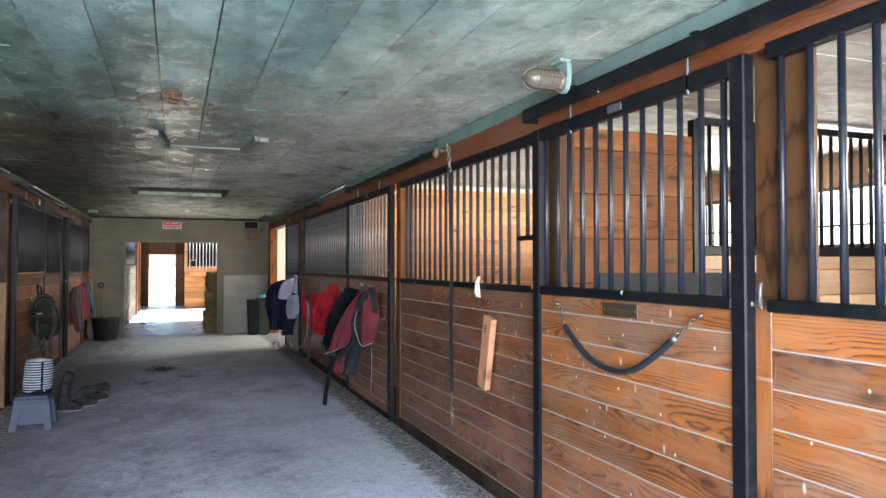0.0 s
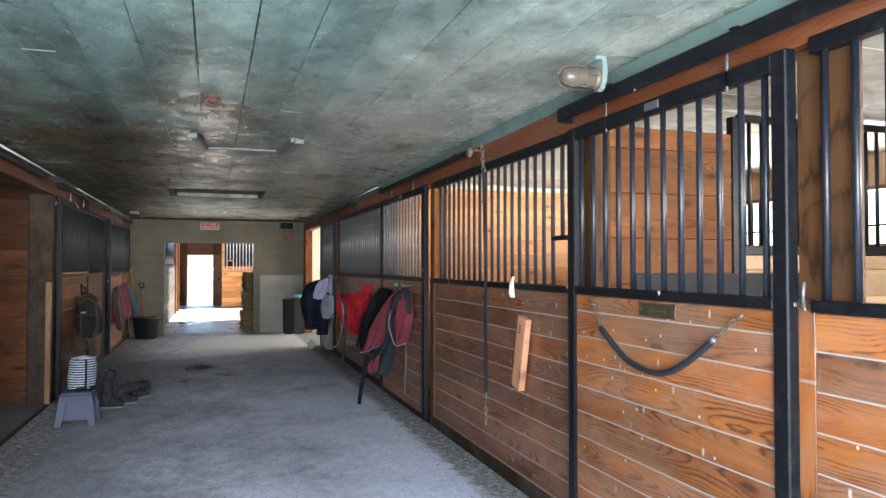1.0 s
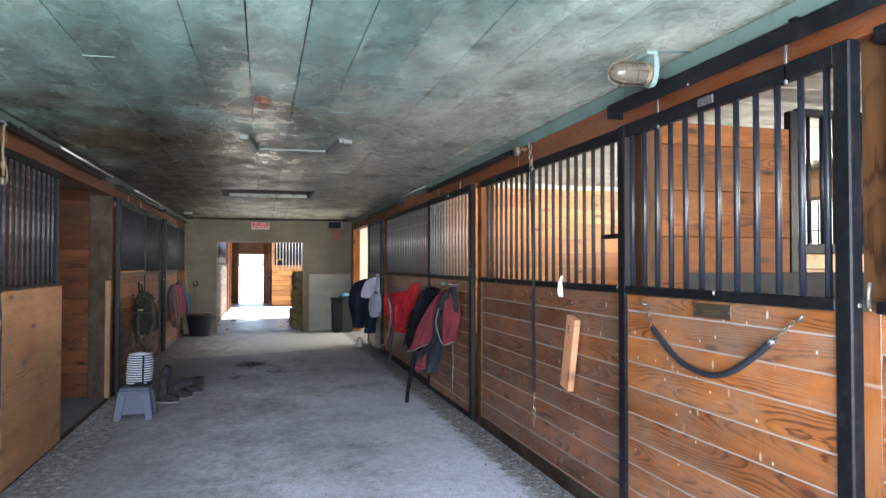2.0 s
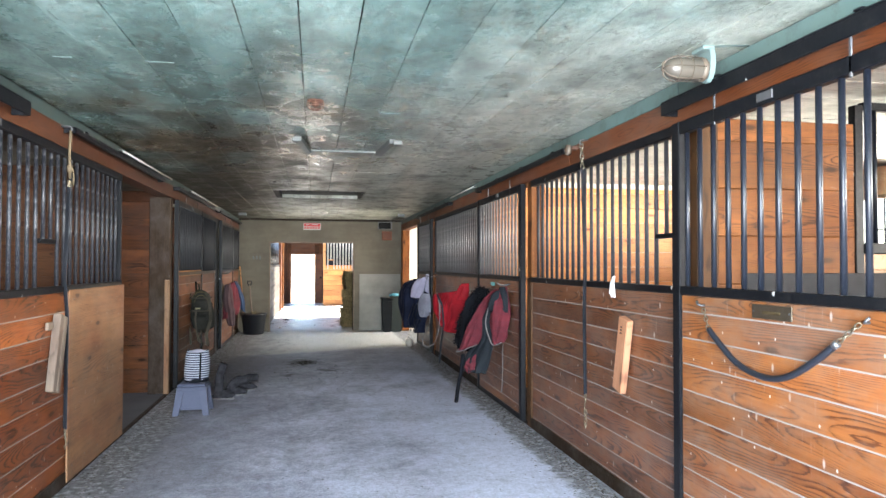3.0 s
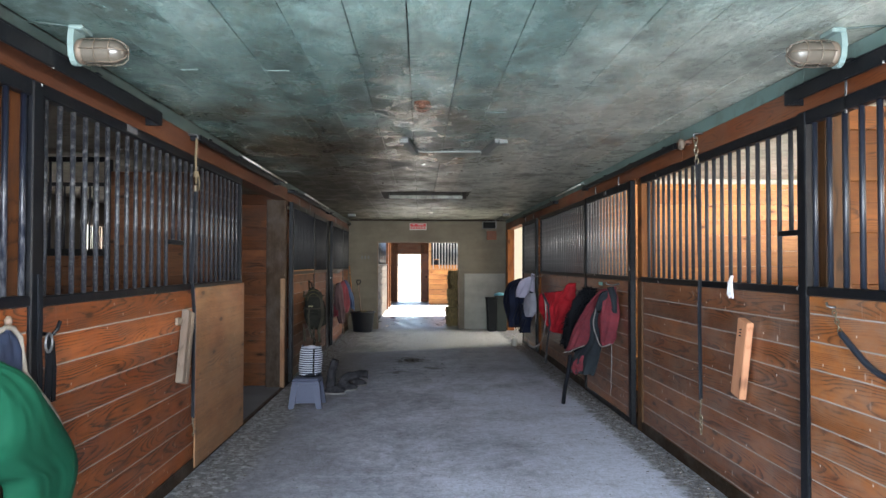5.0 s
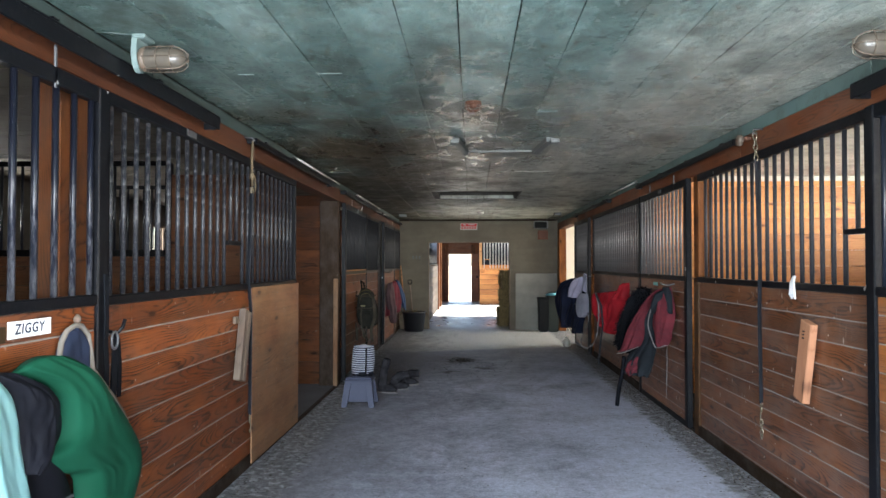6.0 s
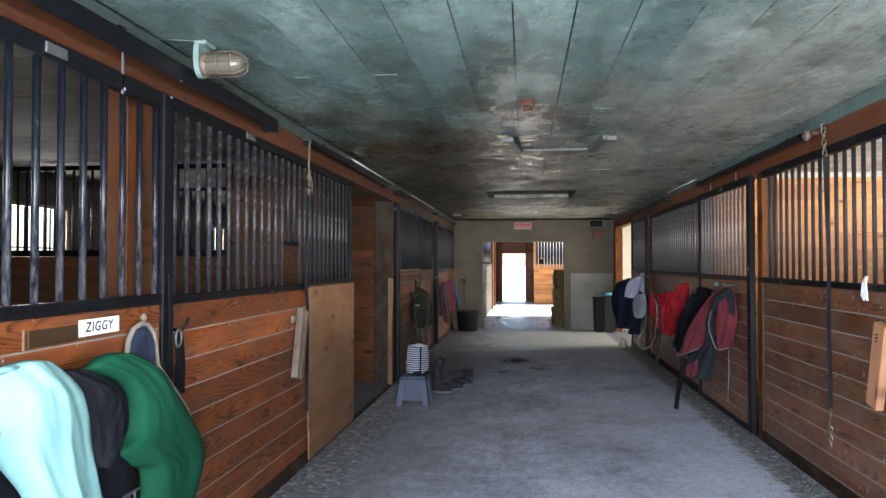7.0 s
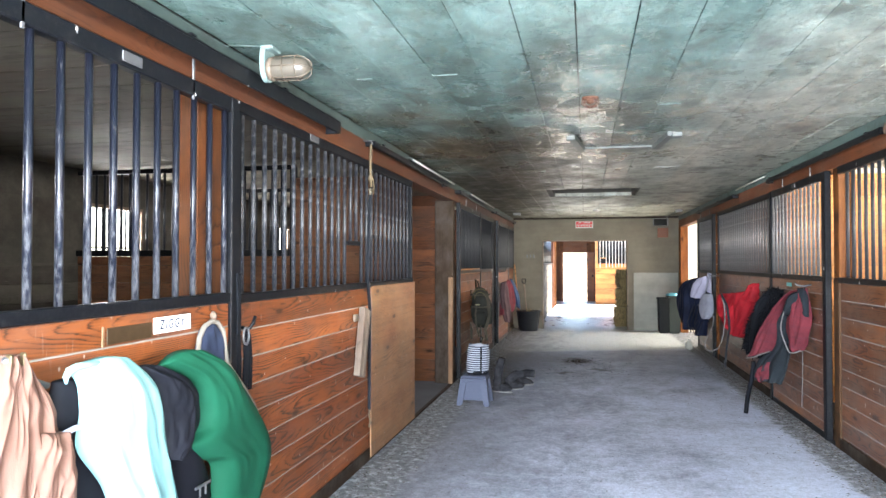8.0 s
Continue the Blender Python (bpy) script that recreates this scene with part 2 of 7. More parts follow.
def ceiling_paint():
    """Old pale teal paint over boards, browned by dust and painted shade farther in, with a waxy gloss."""
    n = Nodes("teal_ceiling_paint")
    v = n.at(space="Object")
    sep = n.add("ShaderNodeSeparateXYZ")
    n.put(sep.inputs[0], n.c.outputs["Object"])
    board = n.add("ShaderNodeNewGeometry").outputs["Random Per Island"]
    streak = n.noise(n.at((1.5, 0.8, 1.0)), 1.6, 8.0, 0.62, 0.3)
    streak = n.math("ADD", streak, n.math("MULTIPLY", n.math("SUBTRACT", board, 0.5), 0.10))
    blot = n.noise(n.at((0.9, 0.8, 1.0)), 0.9, 6.0, 0.65)
    fine = n.noise(v, 26.0, 5.0, 0.75)
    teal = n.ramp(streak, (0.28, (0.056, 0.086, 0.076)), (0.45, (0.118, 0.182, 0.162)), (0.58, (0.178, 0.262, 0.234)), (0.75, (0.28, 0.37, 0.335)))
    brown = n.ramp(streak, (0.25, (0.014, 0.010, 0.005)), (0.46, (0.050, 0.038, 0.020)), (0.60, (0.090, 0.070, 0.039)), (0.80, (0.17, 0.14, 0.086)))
    # brown grows with distance: dust, and the aisle's dimmer light painted in
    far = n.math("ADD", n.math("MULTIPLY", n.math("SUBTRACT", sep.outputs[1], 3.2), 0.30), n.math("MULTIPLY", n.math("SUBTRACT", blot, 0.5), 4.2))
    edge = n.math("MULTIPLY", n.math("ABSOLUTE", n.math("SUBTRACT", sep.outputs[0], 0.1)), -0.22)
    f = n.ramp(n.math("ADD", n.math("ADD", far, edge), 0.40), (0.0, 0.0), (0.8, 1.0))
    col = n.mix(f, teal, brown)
    # beige paint spreads to the right, also painting in the brighter stall light
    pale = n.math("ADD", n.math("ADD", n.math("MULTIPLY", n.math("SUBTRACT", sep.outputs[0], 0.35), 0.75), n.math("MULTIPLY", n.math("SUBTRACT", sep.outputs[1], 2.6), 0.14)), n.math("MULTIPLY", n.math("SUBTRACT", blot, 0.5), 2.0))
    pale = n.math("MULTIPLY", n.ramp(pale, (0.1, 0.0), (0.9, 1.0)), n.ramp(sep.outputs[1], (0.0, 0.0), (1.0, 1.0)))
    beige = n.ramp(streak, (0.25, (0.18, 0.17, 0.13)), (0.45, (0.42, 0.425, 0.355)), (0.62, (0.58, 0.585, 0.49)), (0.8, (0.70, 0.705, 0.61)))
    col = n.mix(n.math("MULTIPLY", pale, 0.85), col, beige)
    grime = n.noise(n.at((1.4, 1.1, 1.0)), 2.1, 8.0, 0.74, 0.2)
    col = n.mix(n.math("MULTIPLY", n.ramp(grime, (0.50, 0.0), (0.66, 1.0)), 0.62), col, (0.036, 0.034, 0.026))
    smudge = n.noise(n.at((2.0, 1.1, 1.0)), 3.6, 5.0, 0.58, 1.1)
    col = n.mix(n.math("MULTIPLY", n.ramp(smudge, (0.54, 0.0), (0.63, 1.0)), 0.36), col, (0.040, 0.040, 0.030))
    chip = n.noise(n.at((3.0, 1.6, 1.0)), 6.0, 6.0, 0.8)
    col = n.mix(n.math("MULTIPLY", n.ramp(chip, (0.60, 0.0), (0.68, 1.0)), 0.45), col, (0.22, 0.28, 0.265))
    col = n.mix(n.math("MULTIPLY", n.ramp(fine, (0.62, 0.0), (0.70, 1.0)), 0.35), col, (0.30, 0.33, 0.31))
    col = n.mix(n.math("MULTIPLY", n.ramp(fine, (0.30, 1.0), (0.38, 0.0)), 0.35), col, (0.03, 0.03, 0.025))
    rough = n.math("ADD", 0.05, n.math("MULTIPLY", n.ramp(grime, (0.35, 0.0), (0.62, 1.0)), 0.42))
    rough = n.math("ADD", rough, n.ramp(n.math("MULTIPLY", n.math("SUBTRACT", sep.outputs[1], 4.5), 0.2), (0.0, 0.0), (0.8, 0.26)))
    h = n.math("ADD", n.math("MULTIPLY", n.noise(n.at((2.0, 1.2, 1.0)), 4.0, 5.0, 0.65), 0.9), n.math("MULTIPLY", fine, 0.25))
    return n.done(col, rough, n.bump(h, 0.6, 0.02), Specular_IOR_Level=0.5)


RIGHT_EDGE, LEFT_EDGE = 2.12, -1.61


def floor_concrete():
    n = Nodes("floor_concrete")
    v = n.at(space="Object")
    a = n.noise(v, 0.9, 7.0, 0.7)
    b = n.noise(v, 38.0, 5.0, 0.8)
    c = n.noise(v, 95.0, 3.0, 0.75)
    e = n.noise(v, 7.5, 6.0, 0.72, 0.5)
    col = n.ramp(a, (0.30, (0.25, 0.25, 0.29)), (0.52, (0.42, 0.42, 0.475)), (0.75, (0.57, 0.57, 0.635)))
    col = n.mix(n.math("MULTIPLY", n.ramp(e, (0.48, 0.0), (0.64, 1.0)), 0.48), col, (0.17, 0.165, 0.175))
    col = n.mix(n.math("MULTIPLY", n.ramp(e, (0.34, 1.0), (0.46, 0.0)), 0.40), col, (0.66, 0.66, 0.71))
    col = n.mix(n.math("MULTIPLY", n.ramp(b, (0.50, 0.0), (0.60, 1.0)), 0.30), col, (0.72, 0.70, 0.75))
    col = n.mix(n.math("MULTIPLY", n.ramp(b, (0.37, 1.0), (0.46, 0.0)), 0.30), col, (0.16, 0.15, 0.16))
    col = n.mix(n.math("MULTIPLY", n.ramp(c, (0.56, 0.0), (0.64, 1.0)), 0.5), col, (0.08, 0.08, 0.085))
    d = n.noise(n.at((1.0, 0.5, 1.0)), 2.6, 7.0, 0.72, 0.4)
    col = n.mix(n.math("MULTIPLY", n.ramp(d, (0.50, 0.0), (0.70, 1.0)), 0.45), col, (0.13, 0.125, 0.125))
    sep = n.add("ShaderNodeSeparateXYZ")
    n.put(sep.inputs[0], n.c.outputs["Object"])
    # right half paler: the stronger light on that side painted in
    right_light = n.math("ADD", n.math("MULTIPLY", sep.outputs[0], 0.5), n.math("MULTIPLY", n.math("SUBTRACT", a, 0.5), 3.0))
    col = n.mix(n.math("MULTIPLY", n.ramp(right_light, (0.0, 0.0), (0.9, 1.0)), 0.62), col, n.mix(b, (0.56, 0.575, 0.65), (0.82, 0.84, 0.93)))
    # the swept slab past the cross passage, paler with the passage's daylight painted in
    line = n.math("SUBTRACT", sep.outputs[1], n.math("ADD", 10.75, n.math("MULTIPLY", sep.outputs[0], 0.33)))
    line = n.math("ADD", line, n.math("MULTIPLY", n.math("SUBTRACT", e, 0.5), 0.7))
    col = n.mix(n.math("MULTIPLY", n.ramp(n.math("ADD", n.math("MULTIPLY", line, 2.0), 0.5), (0.3, 0.0), (0.7, 1.0)), 0.85), col, n.mix(e, (0.64, 0.62, 0.53), (0.42, 0.405, 0.345)))
    # darker up to that slab: the shade short of the passage painted in
    passage_shade = n.math("MULTIPLY", n.ramp(n.math("ADD", n.math("MULTIPLY", line, 2.0), 0.5), (0.2, 1.0), (0.6, 0.0)), n.ramp(n.math("ADD", n.math("MULTIPLY", n.math("SUBTRACT", sep.outputs[1], 6.5), 0.28), n.math("MULTIPLY", n.math("SUBTRACT", d, 0.5), 2.0)), (0.0, 0.0), (0.9, 1.0)))
    col = n.mix(n.math("MULTIPLY", passage_shade, 0.42), col, (0.115, 0.112, 0.118))
    # the left half's weaker light painted in; rough dirty strips along both stall fronts
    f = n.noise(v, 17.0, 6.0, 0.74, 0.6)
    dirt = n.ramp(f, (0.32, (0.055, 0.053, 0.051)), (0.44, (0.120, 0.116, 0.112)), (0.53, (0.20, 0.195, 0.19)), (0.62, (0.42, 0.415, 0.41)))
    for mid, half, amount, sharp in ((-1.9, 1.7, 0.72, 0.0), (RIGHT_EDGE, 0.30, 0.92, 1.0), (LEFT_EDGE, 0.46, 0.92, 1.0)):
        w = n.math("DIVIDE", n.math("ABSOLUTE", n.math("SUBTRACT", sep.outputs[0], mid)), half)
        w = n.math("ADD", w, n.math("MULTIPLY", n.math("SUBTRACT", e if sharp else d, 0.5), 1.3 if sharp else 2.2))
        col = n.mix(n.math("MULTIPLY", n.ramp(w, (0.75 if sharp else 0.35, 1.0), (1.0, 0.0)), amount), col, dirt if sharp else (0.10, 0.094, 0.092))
    # spoiled places
    for x, y, w in ((-0.07, 9.42, 0.42), (0.28, 8.6, 0.26), (-0.25, 8.2, 0.2)):
        off = n.vec("SUBTRACT", n.c.outputs["Object"], (x, y, 0.0))
        ln = n.add("ShaderNodeVectorMath", operation="LENGTH")
        n.put(ln.inputs[0], off)
        near = n.math("ADD", n.math("DIVIDE", ln.outputs["Value"], w), n.math("MULTIPLY", n.math("SUBTRACT", n.noise(v, 9.0, 4.0), 0.5), 2.6))
        col = n.mix(n.math("MULTIPLY", n.ramp(near, (0.25, 1.0), (0.75, 0.0)), 0.8), col, (0.035, 0.03, 0.026))
    g = n.noise(v, 55.0, 4.0, 0.72)
    k = n.noise(v, 17.0, 5.0, 0.7)
    mark = n.math("MULTIPLY", n.ramp(g, (0.36, 0.82), (0.50, 1.0), (0.62, 1.13)), n.ramp(k, (0.36, 0.82), (0.50, 1.0), (0.64, 1.11)))
    m3 = n.add("ShaderNodeCombineXYZ")
    for i, t in enumerate((0.91, 0.94, 1.02)):
        n.put(m3.inputs[i], n.math("MULTIPLY", mark, t))
    col = n.mix(1.0, col, m3.outputs[0], "MULTIPLY")
    h = n.math("ADD", n.math("MULTIPLY", b, 0.6), n.math("MULTIPLY", c, 0.4))
    damp = n.math("MULTIPLY", n.ramp(n.math("MULTIPLY", n.math("SUBTRACT", sep.outputs[1], 14.6), 0.5), (0.0, 0.0), (0.5, 1.0)), n.ramp(d, (0.40, 1.0), (0.62, 0.3)))
    rough = n.math("SUBTRACT", n.math("ADD", 0.45, n.math("MULTIPLY", d, 0.35)), n.math("MULTIPLY", damp, 0.38))
    return n.done(col, rough, n.bump(n.math("ADD", h, n.math("MULTIPLY", e, 0.8)), n.math("SUBTRACT", 0.6, n.math("MULTIPLY", damp, 0.45)), 0.008))


def cast_concrete(name, a=(0.150, 0.130, 0.092), b=(0.105, 0.089, 0.062)):
    """Board-marked cast concrete."""
    n = Nodes(name)
    s = n.noise(n.at((0.8, 0.8, 5.0)), 1.5, 5.0, 0.55)
    m = n.noise(n.at(), 1.3, 6.0, 0.7)
    col = n.mix(n.ramp(s, (0.25, 0.1), (0.75, 0.8)), a, b)
    col = n.mix(n.math("MULTIPLY", n.ramp(m, (0.42, 0.0), (0.7, 1.0)), 0.55), col, tuple(0.55 * x for x in b))
    g = n.noise(n.at(), 60.0, 4.0, 0.7)
    return n.done(col, 0.75, n.bump(n.math("ADD", s, n.math("MULTIPLY", g, 0.3)), 0.3, 0.008))


def hay_mat():
    n = Nodes("hay")
    f = n.noise(n.at((60.0, 60.0, 9.0)), 1.0, 4.0, 0.7)
    col = n.ramp(f, (0.3, (0.06, 0.045, 0.018)), (0.6, (0.20, 0.148, 0.062)), (0.8, (0.38, 0.29, 0.13)))
    return n.done(col, 0.9, n.bump(f, 0.8, 0.02))


# the pale dirt tone also paints in grey patches of varnish sheen
M_DOOR = wood("varnished_pine_orange", (0.074, 0.0210, 0.0068), (0.268, 0.094, 0.0265), 0.42, (0.19, 0.150, 0.118), rough=0.40, rings=6.5, splash=0.7, coat=0.2, figure=0.48)
M_PANEL = wood("varnished_pine_brown", (0.040, 0.0135, 0.0068), (0.205, 0.076, 0.029), 0.44, (0.16, 0.130, 0.115), rough=0.40, rings=7.0, splash=0.8, coat=0.24, figure=0.50)
M_LEFT = wood("varnished_pine_red", (0.034, 0.0088, 0.0033), (0.238, 0.068, 0.0190), 0.40, (0.075, 0.055, 0.047), rough=0.45, rings=6.5, splash=0.4, coat=0.08, spec=0.2, figure=0.46)
# grimy pine, darkened further for the low light down the left side
M_FAR = wood("shaded_grimy_pine", (0.030, 0.009, 0.004), (0.150, 0.050, 0.017), 0.5, (0.022, 0.016, 0.012), rough=0.5, spec=0.15)
# brown pine with the dimness inside the left stalls put into its colour
M_DIMPINE = wood("dim_brown_pine", (0.022, 0.008, 0.004), (0.130, 0.046, 0.0165), 0.5, (0.032, 0.026, 0.024), rough=0.55, spec=0.12)
M_DUSTY = wood("dusty_brown_pine", (0.058, 0.024, 0.012), (0.225, 0.098, 0.050), 0.40, (0.075, 0.062, 0.052), rough=0.6, spec=0.15, figure=0.36)
M_INNER = wood("stall_lining_pine", (0.046, 0.014, 0.0045), (0.238, 0.083, 0.0215), 0.40, (0.070, 0.032, 0.013), rough=0.55, spec=0.15, figure=0.42)
# lit copy of the lining pine, sunlight put into its colour
M_SUNNY = wood("sunlit_pine", (0.29, 0.108, 0.030), (0.51, 0.215, 0.064), 0.10, rough=0.5, figure=0.36)
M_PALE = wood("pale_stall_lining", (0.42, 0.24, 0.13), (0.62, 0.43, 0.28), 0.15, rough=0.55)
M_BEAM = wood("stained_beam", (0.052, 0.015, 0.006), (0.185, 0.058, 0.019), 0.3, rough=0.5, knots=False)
# darker copy of the beam stain: grime plus the left side's weaker light
M_BEAMDARK = wood("shaded_grimy_beam", (0.032, 0.010, 0.005), (0.098, 0.032, 0.013), 0.4, (0.03, 0.02, 0.015), rough=0.5, knots=False)
M_POST = wood("stained_post", (0.030, 0.0125, 0.005), (0.112, 0.051, 0.019), 0.40, (0.04, 0.03, 0.022), rough=0.6, rings=6.0, knots=False, spec=0.2, figure=0.48)
M_DARKPOST = wood("dark_grimy_post", (0.010, 0.0060, 0.0035), (0.031, 0.018, 0.010), 0.4, rough=0.6, rings=6.0, knots=False, spec=0.1)
M_TAN = wood("worn_tan_pine", (0.105, 0.055, 0.027), (0.245, 0.140, 0.075), 0.35, rough=0.6, spec=0.15)
M_STRIP = wood("new_pine_strip", (0.28, 0.115, 0.036), (0.46, 0.22, 0.08), 0.2, rough=0.5)
M_PLY = wood("plywood", (0.105, 0.046, 0.023), (0.335, 0.163, 0.077), 0.4, (0.17, 0.125, 0.09), rough=0.55, rings=3.5, splash=0.3, figure=0.34)
M_BRICKWOOD = wood("raw_softwood", (0.27, 0.115, 0.060), (0.42, 0.20, 0.11), 0.08, rough=0.6)
M_GREYWOOD = wood("weathered_softwood", (0.10, 0.072, 0.053), (0.225, 0.166, 0.124), 0.35, rough=0.7)
M_COURT = wood("weathered_court_boards", (0.060, 0.046, 0.035), (0.125, 0.100, 0.078), 0.3, rough=0.75)
M_JOINTDARK = plain("grimy_joint", (0.235, 0.20, 0.175), 0.9)
M_JOINT = plain("dusty_joint", (0.255, 0.225, 0.205), 0.9)
M_BLACK = paint("black_enamel", (0.0035, 0.004, 0.0055), (0.035, 0.033, 0.03), 0.36, 0.15, 14.0, dust=0.03, spec=0.14, splats=0.8)
M_BARGREY = paint("grey_dusty_bar_enamel", (0.060, 0.060, 0.063), (0.20, 0.195, 0.19), 0.42, 0.5, 18.0, dust=0.25)
# dark grey with the dimness of left stalls and hatch well painted in
M_DULLDARK = wood("dim_grey_boards", (0.022, 0.020, 0.016), (0.055, 0.050, 0.041), 0.4, rough=0.7, knots=False)
M_BAR = paint("black_bar_enamel", (0.006, 0.008, 0.0135), (0.035, 0.036, 0.045), 0.33, 0.15, 26.0, dust=0.03, spec=0.38)
M_BARWORN = worn_bars()
M_BARPALE = paint("dust_filmed_bar_enamel", (0.011, 0.012, 0.016), (0.13, 0.13, 0.14), 0.34, 0.5, 22.0, dust=0.28, spec=0.32, splats=0.7)
M_WINBAR = paint("matt_black_bar", (0.004, 0.004, 0.005), (0.008, 0.008, 0.009), 0.9, 0.2, 20.0, spec=0.0)
M_PALEBAR = plain("pale_bar_paint", (0.42, 0.40, 0.37), 0.5)
M_BARDULL = paint("dusty_bar_enamel", (0.008, 0.009, 0.012), (0.05, 0.048, 0.046), 0.62, 0.3, 30.0, dust=0.05)
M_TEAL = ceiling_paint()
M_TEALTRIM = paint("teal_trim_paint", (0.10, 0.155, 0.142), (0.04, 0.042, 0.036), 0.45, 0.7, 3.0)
# dimmed copy of the trim teal for the less lit left side
M_TEALDIM = paint("shaded_teal_trim", (0.045, 0.066, 0.060), (0.025, 0.026, 0.022), 0.5, 0.7, 3.0)
M_LAMPTEAL = paint("lamp_teal_paint", (0.135, 0.185, 0.172), (0.08, 0.105, 0.10), 0.45, 0.4, 9.0)
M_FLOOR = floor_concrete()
M_WALL = cast_concrete("cast_concrete")
M_SLAB = cast_concrete("smooth_render", (0.27, 0.265, 0.235), (0.21, 0.205, 0.18))
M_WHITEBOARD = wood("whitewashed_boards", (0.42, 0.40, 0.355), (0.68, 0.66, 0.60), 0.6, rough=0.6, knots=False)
M_DULLBOARD = wood("shaded_whitewash_boards", (0.050, 0.044, 0.034), (0.120, 0.107, 0.084), 0.4, rough=0.7, knots=False)
M_CREAM = plain("cream_wall_paint", (0.74, 0.71, 0.60), 0.7, vary=0.06, scale=3.0)
M_HOSE = plain("dark_hose_rubber", (0.010, 0.013, 0.020), 0.45)
M_RUBBER = plain("stall_rubber", (0.013, 0.0145, 0.019), 0.75, vary=0.3, scale=20.0)
M_STEEL = plain("galvanised_steel", (0.15, 0.15, 0.155), 0.5, 0.7, 0.3)
M_BRASS = plain("tarnished_brass", (0.10, 0.072, 0.035), 0.5, 0.6)
M_BAY = cast_concrete("dull_bay_concrete", (0.105, 0.105, 0.115), (0.065, 0.063, 0.068))
M_HAY = hay_mat()


# ---- building blocks ----
WORLD = {}


def thing(name, at=(0, 0, 0), label="", category="", group="", kind=""):
    """An Empty at the base of a thing."""
    ob = new(name)
    ob.empty_display_size = 0.1
    ob.matrix_basis = Matrix.Translation(at)
    WORLD[ob] = Matrix.Translation(at)
    return tagged(ob, label, category, group, kind)


def mesh_from(bm, material, smooth=False):
    me = bpy.data.meshes.new("mesh")
    bm.to_mesh(me)
    bm.free()
    me.materials.append(material)
    if smooth:
        me.polygons.foreach_set("use_smooth", [True] * len(me.polygons))
    return me


def place(name, me, parent=None, m=None, label=""):
    """A mesh object at the world pose m, under its thing or part."""
    ob = new(name, me)
    m = m or Matrix()
    if parent is not None:
        ob.parent = parent
        ob.matrix_parent_inverse = WORLD[parent].inverted()
    ob.matrix_basis = m
    WORLD[ob] = m
    return tagged(ob, label)


def part(name, bm, material, parent=None, label="", smooth=False):
    return place(name, mesh_from(bm, material, smooth), parent, None, label)


def box(bm, lo, hi, bevel=0.0):
    """A block between two corners, its edges eased."""
    lo, hi = Vector(lo), Vector(hi)
    got = bmesh.ops.create_cube(bm, size=1.0)["verts"]
    for v in got:
        v.co = Vector((lo[i] + (v.co[i] + 0.5) * (hi[i] - lo[i]) for i in range(3)))
    if bevel:
        edges = list({e for v in got for e in v.link_edges})
        bmesh.ops.bevel(bm, geom=edges, offset=bevel, segments=1, affect="EDGES")
    return bm


def boxed(lo, hi, bevel=0.0):
    return box(bmesh.new(), lo, hi, bevel)


def tube(bm, path, radius, sides=8, closed=False):
    """A round bar along a path. radius: a number, or one for each point."""
    pts = [Vector(p) for p in path]
    n = len(pts)
    rad = radius if isinstance(radius, (list, tuple)) else [radius] * n
    rings = []
    ref = None
    for i, p in enumerate(pts):
        a, b = pts[(i - 1) % n if closed else max(i - 1, 0)], pts[(i + 1) % n if closed else min(i + 1, n - 1)]
        way = (b - a).normalized()
        if ref is None:
            ref = way.orthogonal().normalized()
        ref = (ref - way * ref.dot(way)).normalized()
        side = way.cross(ref)
        rings.append([bm.verts.new(p + rad[i] * (math.cos(k * math.tau / sides) * ref + math.sin(k * math.tau / sides) * side)) for k in range(sides)])
    for i in range(n if closed else n - 1):
        r, s = rings[i], rings[(i + 1) % n]
        for k in range(sides):
            bm.faces.new((r[k], r[(k + 1) % sides], s[(k + 1) % sides], s[k]))
    if not closed:
        bm.faces.new(rings[0][::-1])
        bm.faces.new(rings[-1])
    return bm


def ribbon(bm, path, wide, thick, across=(1, 0, 0)):
    """A flat strap along a path; across: the way in which its width lies."""
    across = Vector(across).normalized()
    pts = [Vector(p) for p in path]
    rings = []
    for i, p in enumerate(pts):
        way = (pts[min(i + 1, len(pts) - 1)] - pts[max(i - 1, 0)]).normalized()
        flat = across - way * across.dot(way)
        flat = flat.normalized() if flat.length > 1e-4 else across
        out = way.cross(flat)
        rings.append([bm.verts.new(p + flat * a * wide / 2 + out * b * thick / 2) for a, b in ((-1, -1), (1, -1), (1, 1), (-1, 1))])
    for r, s in zip(rings, rings[1:]):
        for k in range(4):
            bm.faces.new((r[k], r[(k + 1) % 4], s[(k + 1) % 4], s[k]))
    bm.faces.new(rings[0][::-1])
    bm.faces.new(rings[-1])
    return bm


def lathe(bm, profile, centre=(0, 0, 0), sides=24, turn=None):
    """A turned body; profile: (radius, height) from below; turn: a matrix for its axis."""
    turn = turn or Matrix()
    rings = []
    for r, h in profile:
        rings.append([bm.verts.new(Vector(centre) + turn @ Vector((r * math.cos(k * math.tau / sides), r * math.sin(k * math.tau / sides), h))) for k in range(sides)])
    for a, b in zip(rings, rings[1:]):
        for k in range(sides):
            bm.faces.new((a[k], a[(k + 1) % sides], b[(k + 1) % sides], b[k]))
    for ring, flip in ((rings[0], True), (rings[-1], False)):
        bm.faces.new(ring[::-1] if flip else ring)
    return bm


